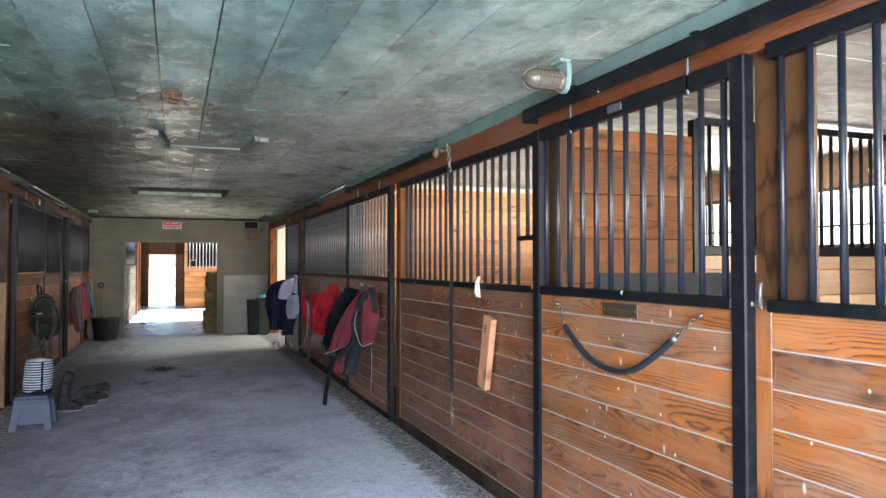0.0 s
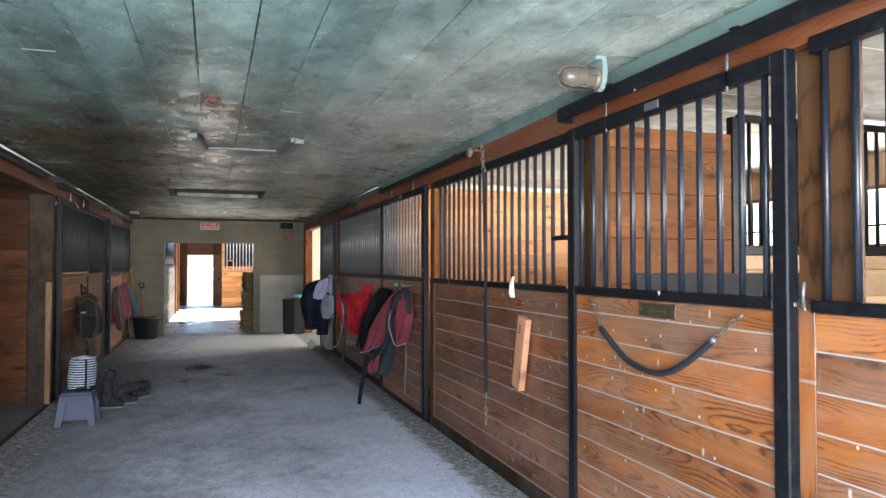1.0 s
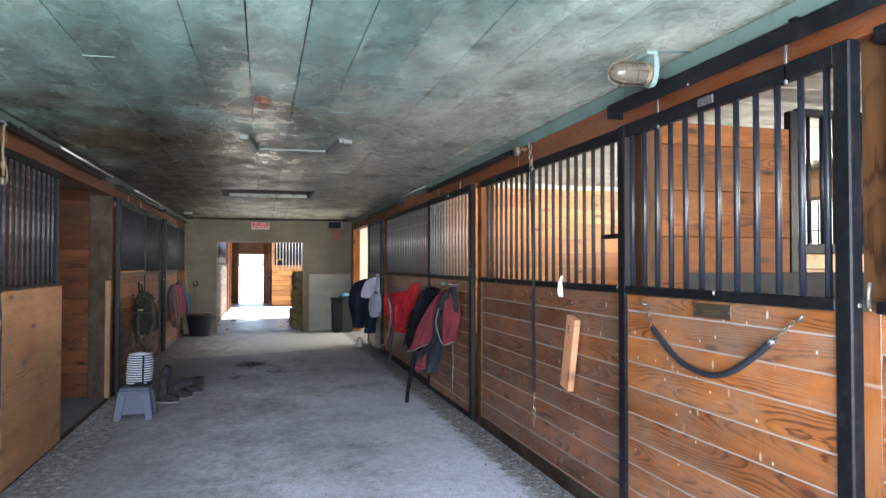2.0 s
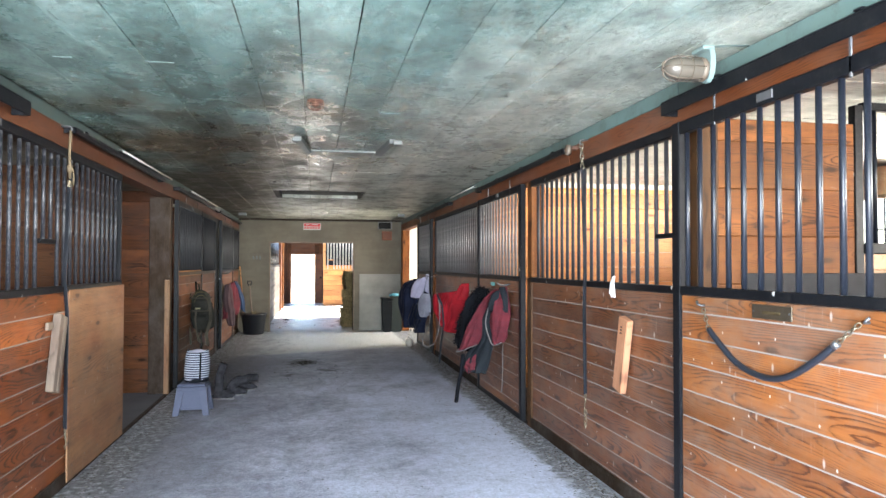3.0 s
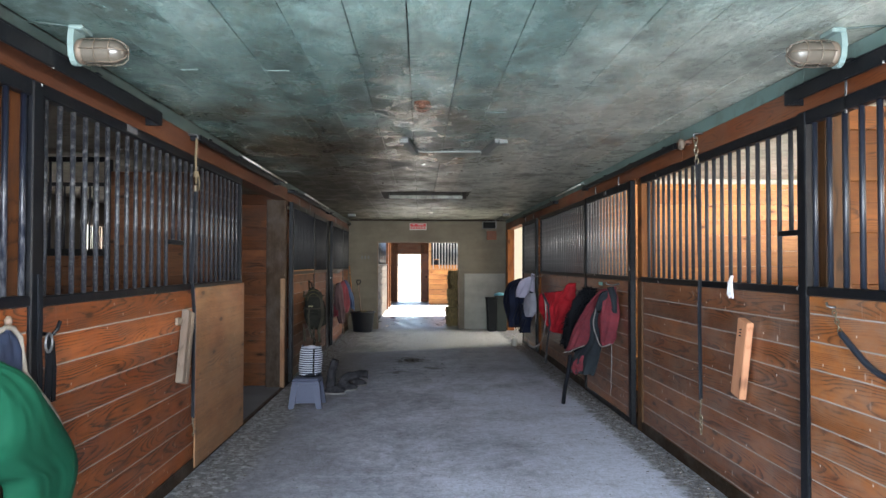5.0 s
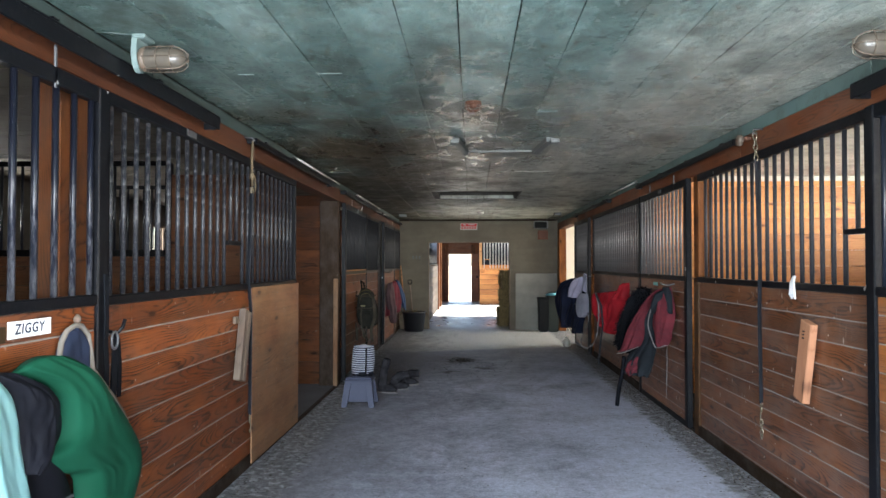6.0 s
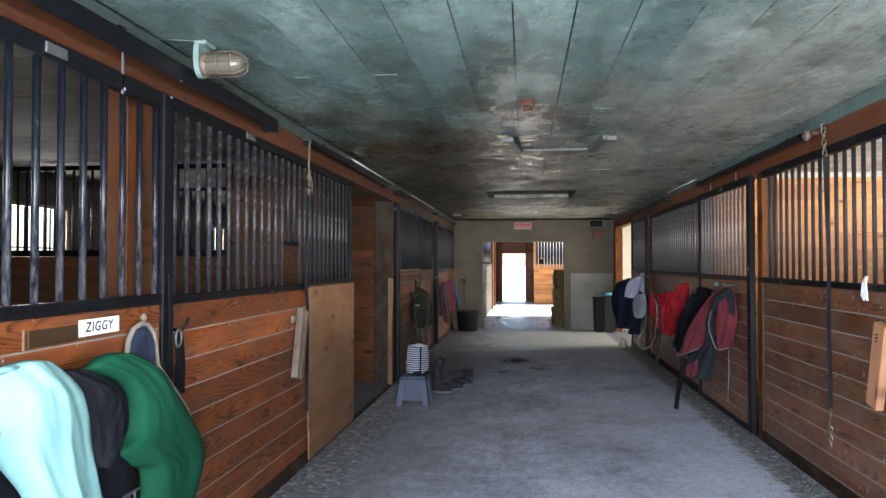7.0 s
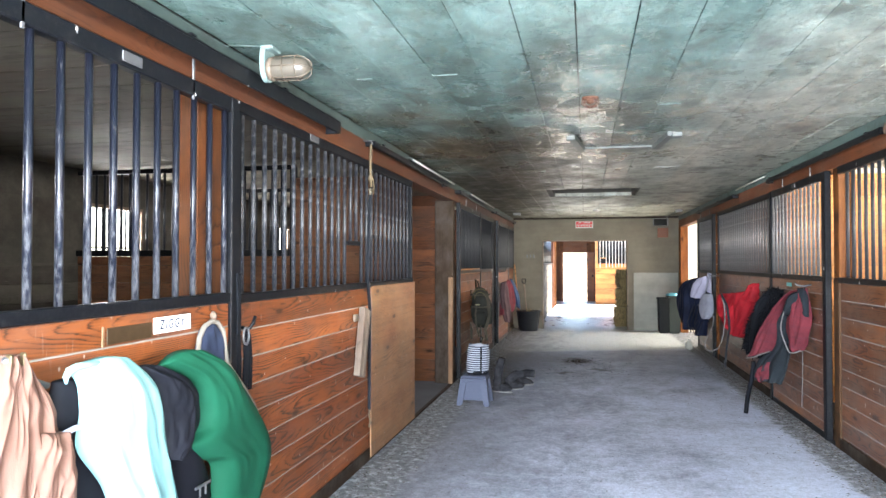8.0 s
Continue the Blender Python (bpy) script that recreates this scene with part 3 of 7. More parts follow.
def chain(bm, start, end, link=0.035, wire=0.004):
    """Links from start to end, each turned a quarter."""
    start, end = Vector(start), Vector(end)
    way = (end - start).normalized()
    a = way.orthogonal().normalized()
    b = way.cross(a)
    count = max(1, int((end - start).length / (link * 0.72)))
    for i in range(count):
        c = start.lerp(end, (i + 0.5) / count)
        s = a if i % 2 else b
        loop = [c + way * (link * 0.5 * math.sin(k * math.tau / 8)) + s * (link * 0.28 * math.cos(k * math.tau / 8)) for k in range(8)]
        tube(bm, loop, wire, 5, True)
    return bm


PLANKS, ROUNDS = {}, {}


def plank_mesh(length, wide, thick, material, bevel=0.004):
    """A plank along x, its front in -y, its middle at the origin; alike planks share a mesh."""
    key = (round(length, 3), round(wide, 3), round(thick, 3), material.name)
    if key not in PLANKS:
        PLANKS[key] = mesh_from(boxed((-length / 2, 0, -wide / 2), (length / 2, thick, wide / 2), bevel), material)
    return PLANKS[key]


def plank(parent, centre, turn, length, wide, thick, material, name="board", tip=0.0):
    """turn: degrees about z; at 0 the front looks to -y."""
    return place(name, plank_mesh(length, wide, thick, material), parent, pose(*centre, 0, tip, turn))


def bar_mesh(length, radius, material):
    key = (round(length, 3), radius, material.name)
    if key not in ROUNDS:
        ROUNDS[key] = mesh_from(tube(bmesh.new(), [(0, 0, 0), (0, 0, length)], radius, 10), material, True)
    return ROUNDS[key]


RIGHT, LEFT = 2.12, -1.61
CEIL = 2.60


class Side:
    """One side of the aisle. d: metres behind the wall's face, towards the stall."""

    def __init__(self, face, out):
        self.face, self.out = face, out
        self.turn = -90 if out > 0 else 90

    def x(self, d):
        return self.face + self.out * d

    def box(self, bm, d0, d1, y0, y1, z0, z1, bevel=0.004):
        a, b = sorted((self.x(d0), self.x(d1)))
        return box(bm, (a, y0, z0), (b, y1, z1), bevel)

    def part(self, name, parent, material, d0, d1, y0, y1, z0, z1, bevel=0.004, label=""):
        return part(name, self.box(bmesh.new(), d0, d1, y0, y1, z0, z1, bevel), material, parent, label)


R, L = Side(RIGHT, 1), Side(LEFT, -1)


def boarding(side, parent, y0, y1, tops, d, material, thick=0.03, gap=0.0048):
    """Planks laid flat one over another, with a dusty backing in the joints. tops: heights from the top down."""
    side.part("backing", parent, M_JOINT if side.out > 0 else M_JOINTDARK, d + 0.003, d + thick + 0.004, y0 + 0.002, y1 - 0.002, tops[-1] + 0.002, tops[0] - 0.003, 0.0, "dusty board joints")
    for hi, lo in zip(tops, tops[1:]):
        wide = hi - lo - gap
        plank(parent, (side.x(d), (y0 + y1) / 2, (hi + lo) / 2), side.turn, y1 - y0, wide, thick, material)


def grille(side, parent, y0, y1, z0, z1, d, step=0.126, radius=0.0132, first=0.06, hatch=None):
    """Upright bars, dusty farther in; hatch: (y from, y to, height) where bars end above a feed opening."""
    y = y0 + first
    while y < y1 - 0.03:
        low = z0
        if hatch and hatch[0] < y < hatch[1]:
            low = hatch[2]
        place("bar", bar_mesh(z1 - low, radius, (M_BARGREY if side is R else M_BARDULL) if y0 > (4.6 if side is R else 6.6) else (M_BARPALE if y0 > 1.35 else M_BARWORN) if side is L else M_BARDULL if y0 > 1.9 else M_BAR), parent, pose(side.x(d), y, low))
        y += step


def tops_from(top, first, pitch=0.1395, end=0.03):
    zs, z = [top], top - first
    while z > end + 0.05:
        zs.append(z)
        z -= pitch
    return zs + [end]


def fixed_panel(side, name, y0, y1, material, label, group, z_rail=1.40, z_top=2.33, first=0.145, hatch=None, start=0.06, pitch=0.1395, step=0.126, ends=(True, True)):
    """A stall front that stands still: boards below, a barred grille above."""
    t = thing(name, (side.x(0.02), (y0 + y1) / 2, 0.0), label, "stall enclosure", group)
    boarding(side, t, y0, y1, tops_from(z_rail - 0.022, first + 0.013, pitch), 0.012, material)
    side.part("sill_rail", t, M_BLACK, -0.012, 0.05, y0, y1, z_rail - 0.022, z_rail + 0.022, 0.005)
    side.part("top_rail", t, M_BLACK, -0.008, 0.05, y0, y1, z_top - 0.03, z_top + 0.03, 0.005)
    for a, b in [q for q, on in zip(((y0, y0 + 0.03), (y1 - 0.03, y1)), ends) if on]:
        side.part("stile", t, M_BLACK, -0.006, 0.048, a, b, z_rail + 0.022, z_top - 0.03, 0.003)
    grille(side, t, y0, y1, z_rail + 0.02, z_top - 0.02, 0.022, first=start, hatch=hatch, step=step)
    if hatch:
        bm = bmesh.new()
        side.box(bm, 0.008, 0.036, hatch[0], hatch[1], hatch[2] - 0.03, hatch[2], 0.004)
        part("hatch_lintel", bm, M_BLACK, t)
    side.part("skirting", t, M_DARKPOST, -0.006, 0.0115, y0, y1, 0.0, 0.10, 0.006, "dark grimy skirting")
    return t


def sliding_door(side, name, y0, y1, material, label, group, d=-0.062, z_rail=1.375, z_top=2.30, stile=0.075, step=0.124, start=0.13, bottom=0.04, first=0.092, pitch=0.1375):
    """A door hung before the wall: a black steel frame, boards below and bars above."""
    t = thing(name, (side.x(d + 0.02), (y0 + y1) / 2, bottom), label, "stall door", group)
    boarding(side, t, y0 + stile, y1 - stile, tops_from(z_rail - 0.018, first + 0.017, pitch, bottom + 0.05), d + 0.008, material)
    side.part("sill_rail", t, M_BLACK, d - 0.004, d + 0.045, y0 + stile, y1 - stile, z_rail - 0.018, z_rail + 0.028, 0.005)
    side.part("top_rail", t, M_BLACK, d - 0.002, d + 0.045, y0 + stile, y1 - stile, z_top - 0.035, z_top + 0.035, 0.005)
    side.part("bottom_rail", t, M_BLACK, d - 0.002, d + 0.045, y0 + stile, y1 - stile, bottom, bottom + 0.05, 0.005)
    for a, b in ((y0, y0 + stile), (y1 - stile, y1)):
        side.part("stile", t, M_BLACK, d - 0.006, d + 0.047, a, b, bottom, z_top + 0.035, 0.006)
    grille(side, t, y0, y1, z_rail + 0.025, z_top - 0.03, d + 0.02, first=start, step=step)
    shift = 0.03 if side is R else 0.13
    for y in (y0 + 0.45 * (y1 - y0) - 0.45 + shift, y0 + 0.45 * (y1 - y0) + 0.45 + shift):
        bm = bmesh.new()
        side.box(bm, d - 0.002, d + 0.006, y - 0.007, y + 0.007, z_top - 0.05, z_top + 0.12, 0.002)
        part("hanger", bm, M_STEEL, t, "worn steel track hanger")
    side.part("track_plate", t, M_STEEL, d - 0.008, d - 0.001, y0 + 0.42 * (y1 - y0) + 0.04 + shift, y0 + 0.42 * (y1 - y0) + 0.15 + shift, z_top - 0.018, z_top + 0.020, 0.002, "small bare metal plate")
    return t


# ---- ground and structure ----
bm = bmesh.new()
bmesh.ops.create_grid(bm, x_segments=8, y_segments=8, size=600)
for v in bm.verts:
    v.co.z = -0.06
tagged(part("ground", bm, plain("dry_yard_ground", (0.42, 0.36, 0.27), 0.95, vary=0.3, scale=0.8)), "dry pale yard ground round the barn", "ground", kind="structure")

part_floor = thing("floor", (0.25, 4.5, 0), "worn grey concrete aisle floor with dust and stains", "floor", kind="structure")
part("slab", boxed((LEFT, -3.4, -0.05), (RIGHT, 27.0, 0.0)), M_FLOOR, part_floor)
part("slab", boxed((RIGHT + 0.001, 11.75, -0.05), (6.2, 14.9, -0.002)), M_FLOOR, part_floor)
for side, name in ((R, "right"), (L, "left")):
    fl = thing("stall_floor", (side.x(2), 4.5, -0.01), "dark rubber mats on the stall floors", "floor", kind="structure")
    y_end = 11.74 if side is R else 14.6
    y = -3.4
    while y < y_end:
        e = min(y + 1.82, y_end)
        side.part("rubber_mat", fl, M_RUBBER, 0.004, 3.9, y, e - 0.006, -0.05, -0.004, 0.003)
        y = e

part("bay_slab", boxed((LEFT - 3.85, 5.07, -0.05), (LEFT - 0.045, 7.15, 0.002)), M_BAY, part_floor, "dull grey concrete of an empty bay")
part("kerb", boxed((LEFT - 0.044, 4.99, -0.05), (LEFT - 0.002, 7.02, 0.012), 0.005), M_DARKPOST, part_floor, "dark worn threshold kerb")

# ceiling: teal boards over the aisle
bm = bmesh.new()
seams = [-1.63, -1.30, -1.03, -0.77, -0.505, -0.24, 0.02, 0.28, 0.54, 0.80, 1.07, 1.34, 1.61, 1.88, 2.14]
for a, b in zip(seams, seams[1:]):
    for y0, y1 in ((-3.4, 6.2), (6.2, 8.38), (9.42, 14.69)):
        drop = random.uniform(-0.003, 0.003) if y0 < 6 else random.uniform(-0.001, 0.001)
        g = 0.0032 if 0 < b < 0.6 else random.uniform(0.0014, 0.0028)
        box(bm, (a + g, y0 + 0.001, CEIL + drop), (b - g, y1 - 0.001, CEIL + 0.05))
    if b < -0.35 or a > 0.79:
        box(bm, (a + 0.001, 8.382, CEIL), (b - 0.001, 9.418, CEIL + 0.05))
tagged(part("ceiling", bm, M_TEAL), "old pale teal board ceiling browned with dust and painted-in shade", "ceiling", kind="structure")
bm = boxed((LEFT - 0.05, -3.4, CEIL + 0.052), (RIGHT + 0.05, 8.32, CEIL + 0.10))
box(bm, (LEFT - 0.05, 9.48, CEIL + 0.052), (RIGHT + 0.05, 14.9, CEIL + 0.10))
for a, b, c, d in ((-0.42, 0.76, 8.32, 8.36), (-0.42, 0.76, 9.44, 9.48), (-0.50, -0.42, 8.32, 9.48), (0.76, 0.82, 8.32, 9.48)):
    box(bm, (a, c, CEIL + 0.0), (b, d, CEIL + 0.42))
box(bm, (LEFT - 0.05, 8.32, CEIL + 0.052), (-0.50, 9.48, CEIL + 0.10))
box(bm, (0.82, 8.32, CEIL + 0.052), (RIGHT + 0.05, 9.48, CEIL + 0.10))
box(bm, (-0.5, 8.32, CEIL + 0.42), (0.82, 9.48, CEIL + 0.46))
tagged(part("ceiling_deck", bm, M_DULLDARK), "painted deck and closed hatch well above the ceiling boards", "ceiling", kind="structure")

# unseen slab over all ceilings, added to keep sun from leaking in
bm = boxed((-5.7, -3.6, 2.74), (6.3, 8.30, 2.80))
box(bm, (-5.7, 9.50, 2.74), (6.3, 14.92, 2.80))
box(bm, (-5.7, 8.30, 2.74), (-0.52, 9.50, 2.80))
box(bm, (0.98, 8.30, 2.74), (6.3, 9.50, 2.80))
tagged(part("roof", bm, M_WALL), "unseen flat deck over aisle and stalls, stops sun leaks", "roof", kind="structure")

# whitewashed boards over the stalls; the left ones' dimness put in a darker colour
for side, y_end in ((R, 14.69), (L, 14.69)):
    bm = bmesh.new()
    y = -3.4
    while y < y_end:
        e = min(y + 0.19, y_end)
        side.box(bm, 0.155, 4.0, y, e - 0.006, CEIL + random.uniform(0, 0.004), CEIL + 0.03, 0.0)
        y = e
    side.box(bm, 0.155, 4.0, -3.4, y_end, CEIL + 0.032, CEIL + 0.1)
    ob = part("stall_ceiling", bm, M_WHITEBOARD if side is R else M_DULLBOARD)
    tagged(ob, "plank ceiling over the stalls, whitewashed right, shade-toned left", "ceiling", kind="structure")

# posts, beams and trim along the aisle
for side in (R, L):
    t = thing("beam", (side.x(0.08), 4.4, 2.35), "long reddish-brown stained beam over the stall fronts", "beam", kind="structure")
    y = -3.4
    for e in (-1.2, 3.6, 8.4, 14.68):
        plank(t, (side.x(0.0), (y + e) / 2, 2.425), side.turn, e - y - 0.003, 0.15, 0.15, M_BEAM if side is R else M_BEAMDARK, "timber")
        y = e
    t = thing("trim", (side.x(0.05), 4.4, 2.5), "teal painted strip between beam and ceiling", "trim", kind="structure")
    y = -3.4
    for e in (1.9, 6.4, 10.6, 14.68):
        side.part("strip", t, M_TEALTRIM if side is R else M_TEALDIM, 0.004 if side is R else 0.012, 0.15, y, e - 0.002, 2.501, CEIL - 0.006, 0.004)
        y = e


def post(side, y0, y1, d0=0.0, d1=0.14, top=2.349, material=None, label="brown stained timber post at a stall front", foot=0.0):
    tall = top - foot
    t = tagged(place("post", mesh_from(boxed((-tall / 2, -(y1 - y0) / 2, -(d1 - d0) / 2), (tall / 2, (y1 - y0) / 2, (d1 - d0) / 2), 0.006), material or M_POST), None,
               Matrix(((0, 0, side.out, side.x((d0 + d1) / 2)), (0, 1, 0, (y0 + y1) / 2), (1, 0, 0, foot + tall / 2), (0, 0, 0, 1)))), label, "post", kind="structure")
    return t


# ---- end wall with its doorway ----
EY = 14.69
t = thing("wall_end", (0.25, EY, 0), "board-marked grey concrete end wall with a doorway", "wall", kind="structure")
bm = bmesh.new()
outline = ((-5.6, 0), (-0.915, 0), (-0.915, 2.05), (0.985, 2.05), (0.985, 0), (2.30, 0), (2.30, 2.7), (-5.6, 2.7))
fronts, backs = ([bm.verts.new((x, y, z)) for x, z in outline] for y in (EY, EY + 0.22))
bm.faces.new(fronts)
bm.faces.new(backs[::-1])
for k in range(len(outline)):
    j = (k + 1) % len(outline)
    bm.faces.new((fronts[j], fronts[k], backs[k], backs[j]))
bmesh.ops.recalc_face_normals(bm, faces=bm.faces)
part("wall_section", bm, M_WALL, t)
part("passage_wall", boxed((2.30, EY - 0.02, 0), (6.2, EY + 0.22, 2.7), 0.004), M_CREAM, t, "cream painted wall of the cross passage")
part("doorway_trim", boxed((0.987, EY - 0.012, 0.0), (1.005, EY - 0.001, 2.049), 0.003), M_GREYWOOD, t)
part("lower_panel", boxed((1.13, EY - 0.022, 0.0), (2.10, EY - 0.001, 1.32), 0.004), M_SLAB, t, "smooth grey rendered panel")
part("doorway_trim", boxed((-0.945, EY - 0.012, 2.05), (1.01, EY - 0.001, 2.07), 0.003), M_GREYWOOD, t)
part("doorway_trim", boxed((-0.94, EY - 0.012, 0.0), (-0.917, EY - 0.001, 2.049), 0.003), M_GREYWOOD, t)
part("ledge", boxed((LEFT, EY - 0.03, 2.56), (RIGHT, EY - 0.001, CEIL - 0.002), 0.004), M_DARKPOST, t)

# ---- stall partitions and outer walls ----


def partition(side, y, label, full=False, mat=None, rubber=None, solid=1.28, inner=None):
    """Boards across a stall; past the solid part a ledge and bars, unless full height."""
    mat = mat or M_INNER
    t = thing("partition", (side.x(2.0), y, 0), label, "partition", kind="structure")

    def boards(d0, d1, z0, z1, pitch=0.19, mat=mat, gap=0.004):
        z = z0
        while z < z1 - 0.02:
            e = min(z + pitch, z1)
            plank(t, (side.x((d0 + d1) / 2), y, (z + e) / 2), 0, d1 - d0, e - z - gap, 0.04, mat)
            z = e

    if full:
        boards(0.15, 3.87, 0.0, 2.575)
        side.part("cap", t, M_WHITEBOARD, 0.15, 3.87, y - 0.012, y + 0.04, 2.535, 2.595, 0.003, "pale top strip")
    else:
        boards(0.15, solid, 0.0, 2.43, 0.287, gap=0.001)
        boards(solid + 0.06, 3.87, 0.0, 1.62, 0.19, inner or mat)
        side.part("end_post", t, M_BLACK, solid, solid + 0.06, y - 0.01, y + 0.05, 0.0, 2.55, 0.004)
        side.part("ledge", t, M_BLACK, solid + 0.06, 3.87, y - 0.03, y + 0.06, 1.62, 1.685, 0.004, "dark capping ledge")
        side.part("top_rail", t, M_BLACK, solid + 0.06, 3.87, y - 0.01, y + 0.04, 2.52, 2.57, 0.004)
        d = solid + 0.16
        while d < 3.85:
            place("bar", bar_mesh(0.84, 0.014, M_BAR), t, pose(side.x(d), y + 0.015, 1.683))
            d += 0.105
    if rubber:
        side.part("rubber_lining", t, M_RUBBER, rubber[0], 2.3, y - 0.016, y - 0.002, 0.02, rubber[1], 0.003, "dark grey rubber kick lining")
    return t


def outer_wall(side, name, y0, y1, windows, z0, z1, label, mat, back):
    """The outside wall of a row of stalls, with window openings."""
    t = thing(name, (side.x(3.95), (y0 + y1) / 2, 0), label, "wall", kind="structure")
    d0, d1 = 3.88, 4.0
    side.part("wall_section", t, back, d0, d1, y0, y1, 0.0, z0, 0.0)
    side.part("wall_section", t, back, d0, d1, y0, y1, z1, 2.7, 0.0)
    ys = [y0] + [v for w in windows for v in w] + [y1]
    for a, b in zip(ys[::2], ys[1::2]):
        side.part("wall_section", t, back, d0, d1, a, b, z0, z1, 0.0)
    z = 0.0
    while z < z0 - 0.05:
        e = min(z + 0.19, z0)
        for lo, hi in ((y0, (y0 + y1) / 2), ((y0 + y1) / 2, y1)):
            plank(t, (side.x(d0 - 0.022), (lo + hi) / 2, (z + e) / 2), side.turn, hi - lo - 0.004, e - z - 0.005, 0.02, mat)
        z = e
    for a, b in windows:
        w = thing("window", (side.x(3.9), (a + b) / 2, z0), "small barred stall window full of daylight", "window", "stall windows", "structure")
        for c, d in ((a, a + 0.04), (b - 0.04, b)):
            side.part("frame_side", w, M_GREYWOOD, 3.86, 3.99, c, d, z0, z1, 0.003)
        side.part("sill", w, M_GREYWOOD, 3.83, 3.99, a - 0.02, b + 0.02, z0 - 0.035, z0, 0.003)
        side.part("head", w, M_GREYWOOD, 3.86, 3.99, a, b, z1 - 0.04, z1, 0.003)
        y = a + 0.10
        while y < b - 0.05:
            place("bar", bar_mesh(z1 - z0 - 0.04, 0.010, M_WINBAR), w, pose(side.x(3.9), y, z0))
            y += 0.105
        side.part("crossbar", w, M_WINBAR, 3.893, 3.907, a + 0.04, b - 0.04, z0 + 0.17, z0 + 0.185, 0.002)
    return t


# right windows one and three and the last left one are unseen additions
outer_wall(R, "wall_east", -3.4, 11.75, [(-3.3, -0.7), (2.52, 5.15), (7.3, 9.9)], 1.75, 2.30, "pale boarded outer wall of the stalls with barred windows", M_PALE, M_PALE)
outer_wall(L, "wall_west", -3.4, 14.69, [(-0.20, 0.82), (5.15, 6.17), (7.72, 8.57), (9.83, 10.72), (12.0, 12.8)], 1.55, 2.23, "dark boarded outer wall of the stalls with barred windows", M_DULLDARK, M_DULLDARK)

partition(R, 2.05, "orange pine stall partition with barred end and rubber lining", rubber=(0.52, 1.50), inner=M_PALE)
partition(R, 6.70, "sunlit orange pine partition up to the ceiling", True, M_SUNNY)
partition(R, 11.76, "pine boarded wall between stall and cross passage", True)
partition(R, -2.7, "pine stall partition behind the camera", True)
partition(L, 5.02, "dusty brown pine stall partition with barred end", mat=M_DUSTY)
partition(L, 7.16, "dark pine partition beside an open stall, bay shade in its colour", mat=M_DIMPINE)
partition(L, 10.95, "dark stained pine stall partition", True, M_FAR)
partition(L, -0.60, "pine stall partition behind the camera", True, M_FAR)

# the barn's end behind the camera, with its open doors
t = thing("wall_south", (0.25, -3.4, 0), "concrete end wall with wide open barn doors", "wall", kind="structure")
for lo, hi in (((-5.6, -3.6, 0), (-1.5, -3.4, 2.7)), ((2.0, -3.6, 0), (6.2, -3.4, 2.7)), ((-1.5, -3.6, 2.5), (2.0, -3.4, 2.7))):
    part("wall_section", boxed(lo, hi), M_WALL, t)

# sills added behind the fronts so stall daylight doesn't leak underneath
for side, y_end in ((R, 11.6), (L, 14.68)):
    t = thing("sill", (side.x(0.07), 4, 0), "dark timber sill added under the stall fronts, stops light leaks", "sill", kind="structure")
    for a, b in (((-3.4, y_end),) if side is R else ((-3.4, 4.88), (7.05, y_end))):
        side.part("timber", t, M_DARKPOST, 0.052, 0.15, a, b, 0.0, 0.10, 0.004)

# ---- posts ----
post(R, 0.06, 0.30, 0.051, 0.105)
post(R, 1.97, 2.045, 0.16, 0.30, 2.59)
post(R, 0.192, 0.285, 0.018, 0.050, 1.43, M_DOOR, "orange pine post beside a stall door")
# one post in two colours: the upper part's sunlight is painted on
post(R, 4.615, 4.735, -0.002, 0.14, 1.42, M_POST, "dull brown lower half of a post, its lack of sun in the colour")
post(R, 4.615, 4.735, 0.003, 0.14, 2.349, M_INNER, "orange-brown upper half of a post, its sunlight in the colour", 1.421)
post(R, 6.60, 6.66, 0.055, 0.14)
post(R, 11.62, 11.80)
post(R, 14.38, 14.68, 0.0, 0.16, material=M_INNER, label="orange-brown post at the cross passage")
post(L, 1.17, 1.47, 0.07, 0.20, 2.349, M_DIMPINE, "brown stained post inside a stall")
post(L, 4.885, 4.99, 0.06, 0.16)
post(L, 7.03, 7.15, 0.0, 0.24, material=M_DARKPOST, label="dark grimy post at an open stall")
post(L, 6.965, 7.028, -0.004, 0.05, 1.36, M_TAN, "tan strip nailed to a door jamb")
post(R, 9.972, 10.04, 0.0, 0.12, material=M_INNER, label="orange-brown post between stall fronts")
post(L, 10.86, 11.18, 0.0, 0.14, material=M_BLACK, label="black painted post between stall fronts")
post(R, -2.72, -2.60)

# ---- stall fronts ----
fixed_panel(R, "stall_enclosure", -2.6, 0.19, M_DOOR, "orange varnished pine stall front with black bars", "stall fronts", 1.405, 2.335, 0.125, start=0.070, step=0.1215, pitch=0.143, ends=(True, False))
sliding_door(R, "stall_door", 0.23, 1.845, M_DOOR, "orange varnished pine sliding stall door with black bars, shut", "stall doors", z_rail=1.405, z_top=2.30, start=0.125, step=0.1245, first=0.075, pitch=0.140)
fixed_panel(R, "stall_enclosure", 1.93, 4.612, M_PANEL, "brown scuffed pine stall front with barred grille and feed opening", "stall fronts", 1.405, 2.32, 0.134, hatch=(1.955, 2.185, 1.735), start=0.14, pitch=0.1412, ends=(True, False))
sliding_door(R, "stall_door", 4.73, 6.56, M_PANEL, "brown grimy pine sliding stall door hung with rugs, shut", "stall doors", z_rail=1.405, z_top=2.30)
fixed_panel(R, "stall_enclosure", 6.67, 9.96, M_PANEL, "grimy pine stall front with black barred grille", "stall fronts", 1.405, 2.32, 0.155)
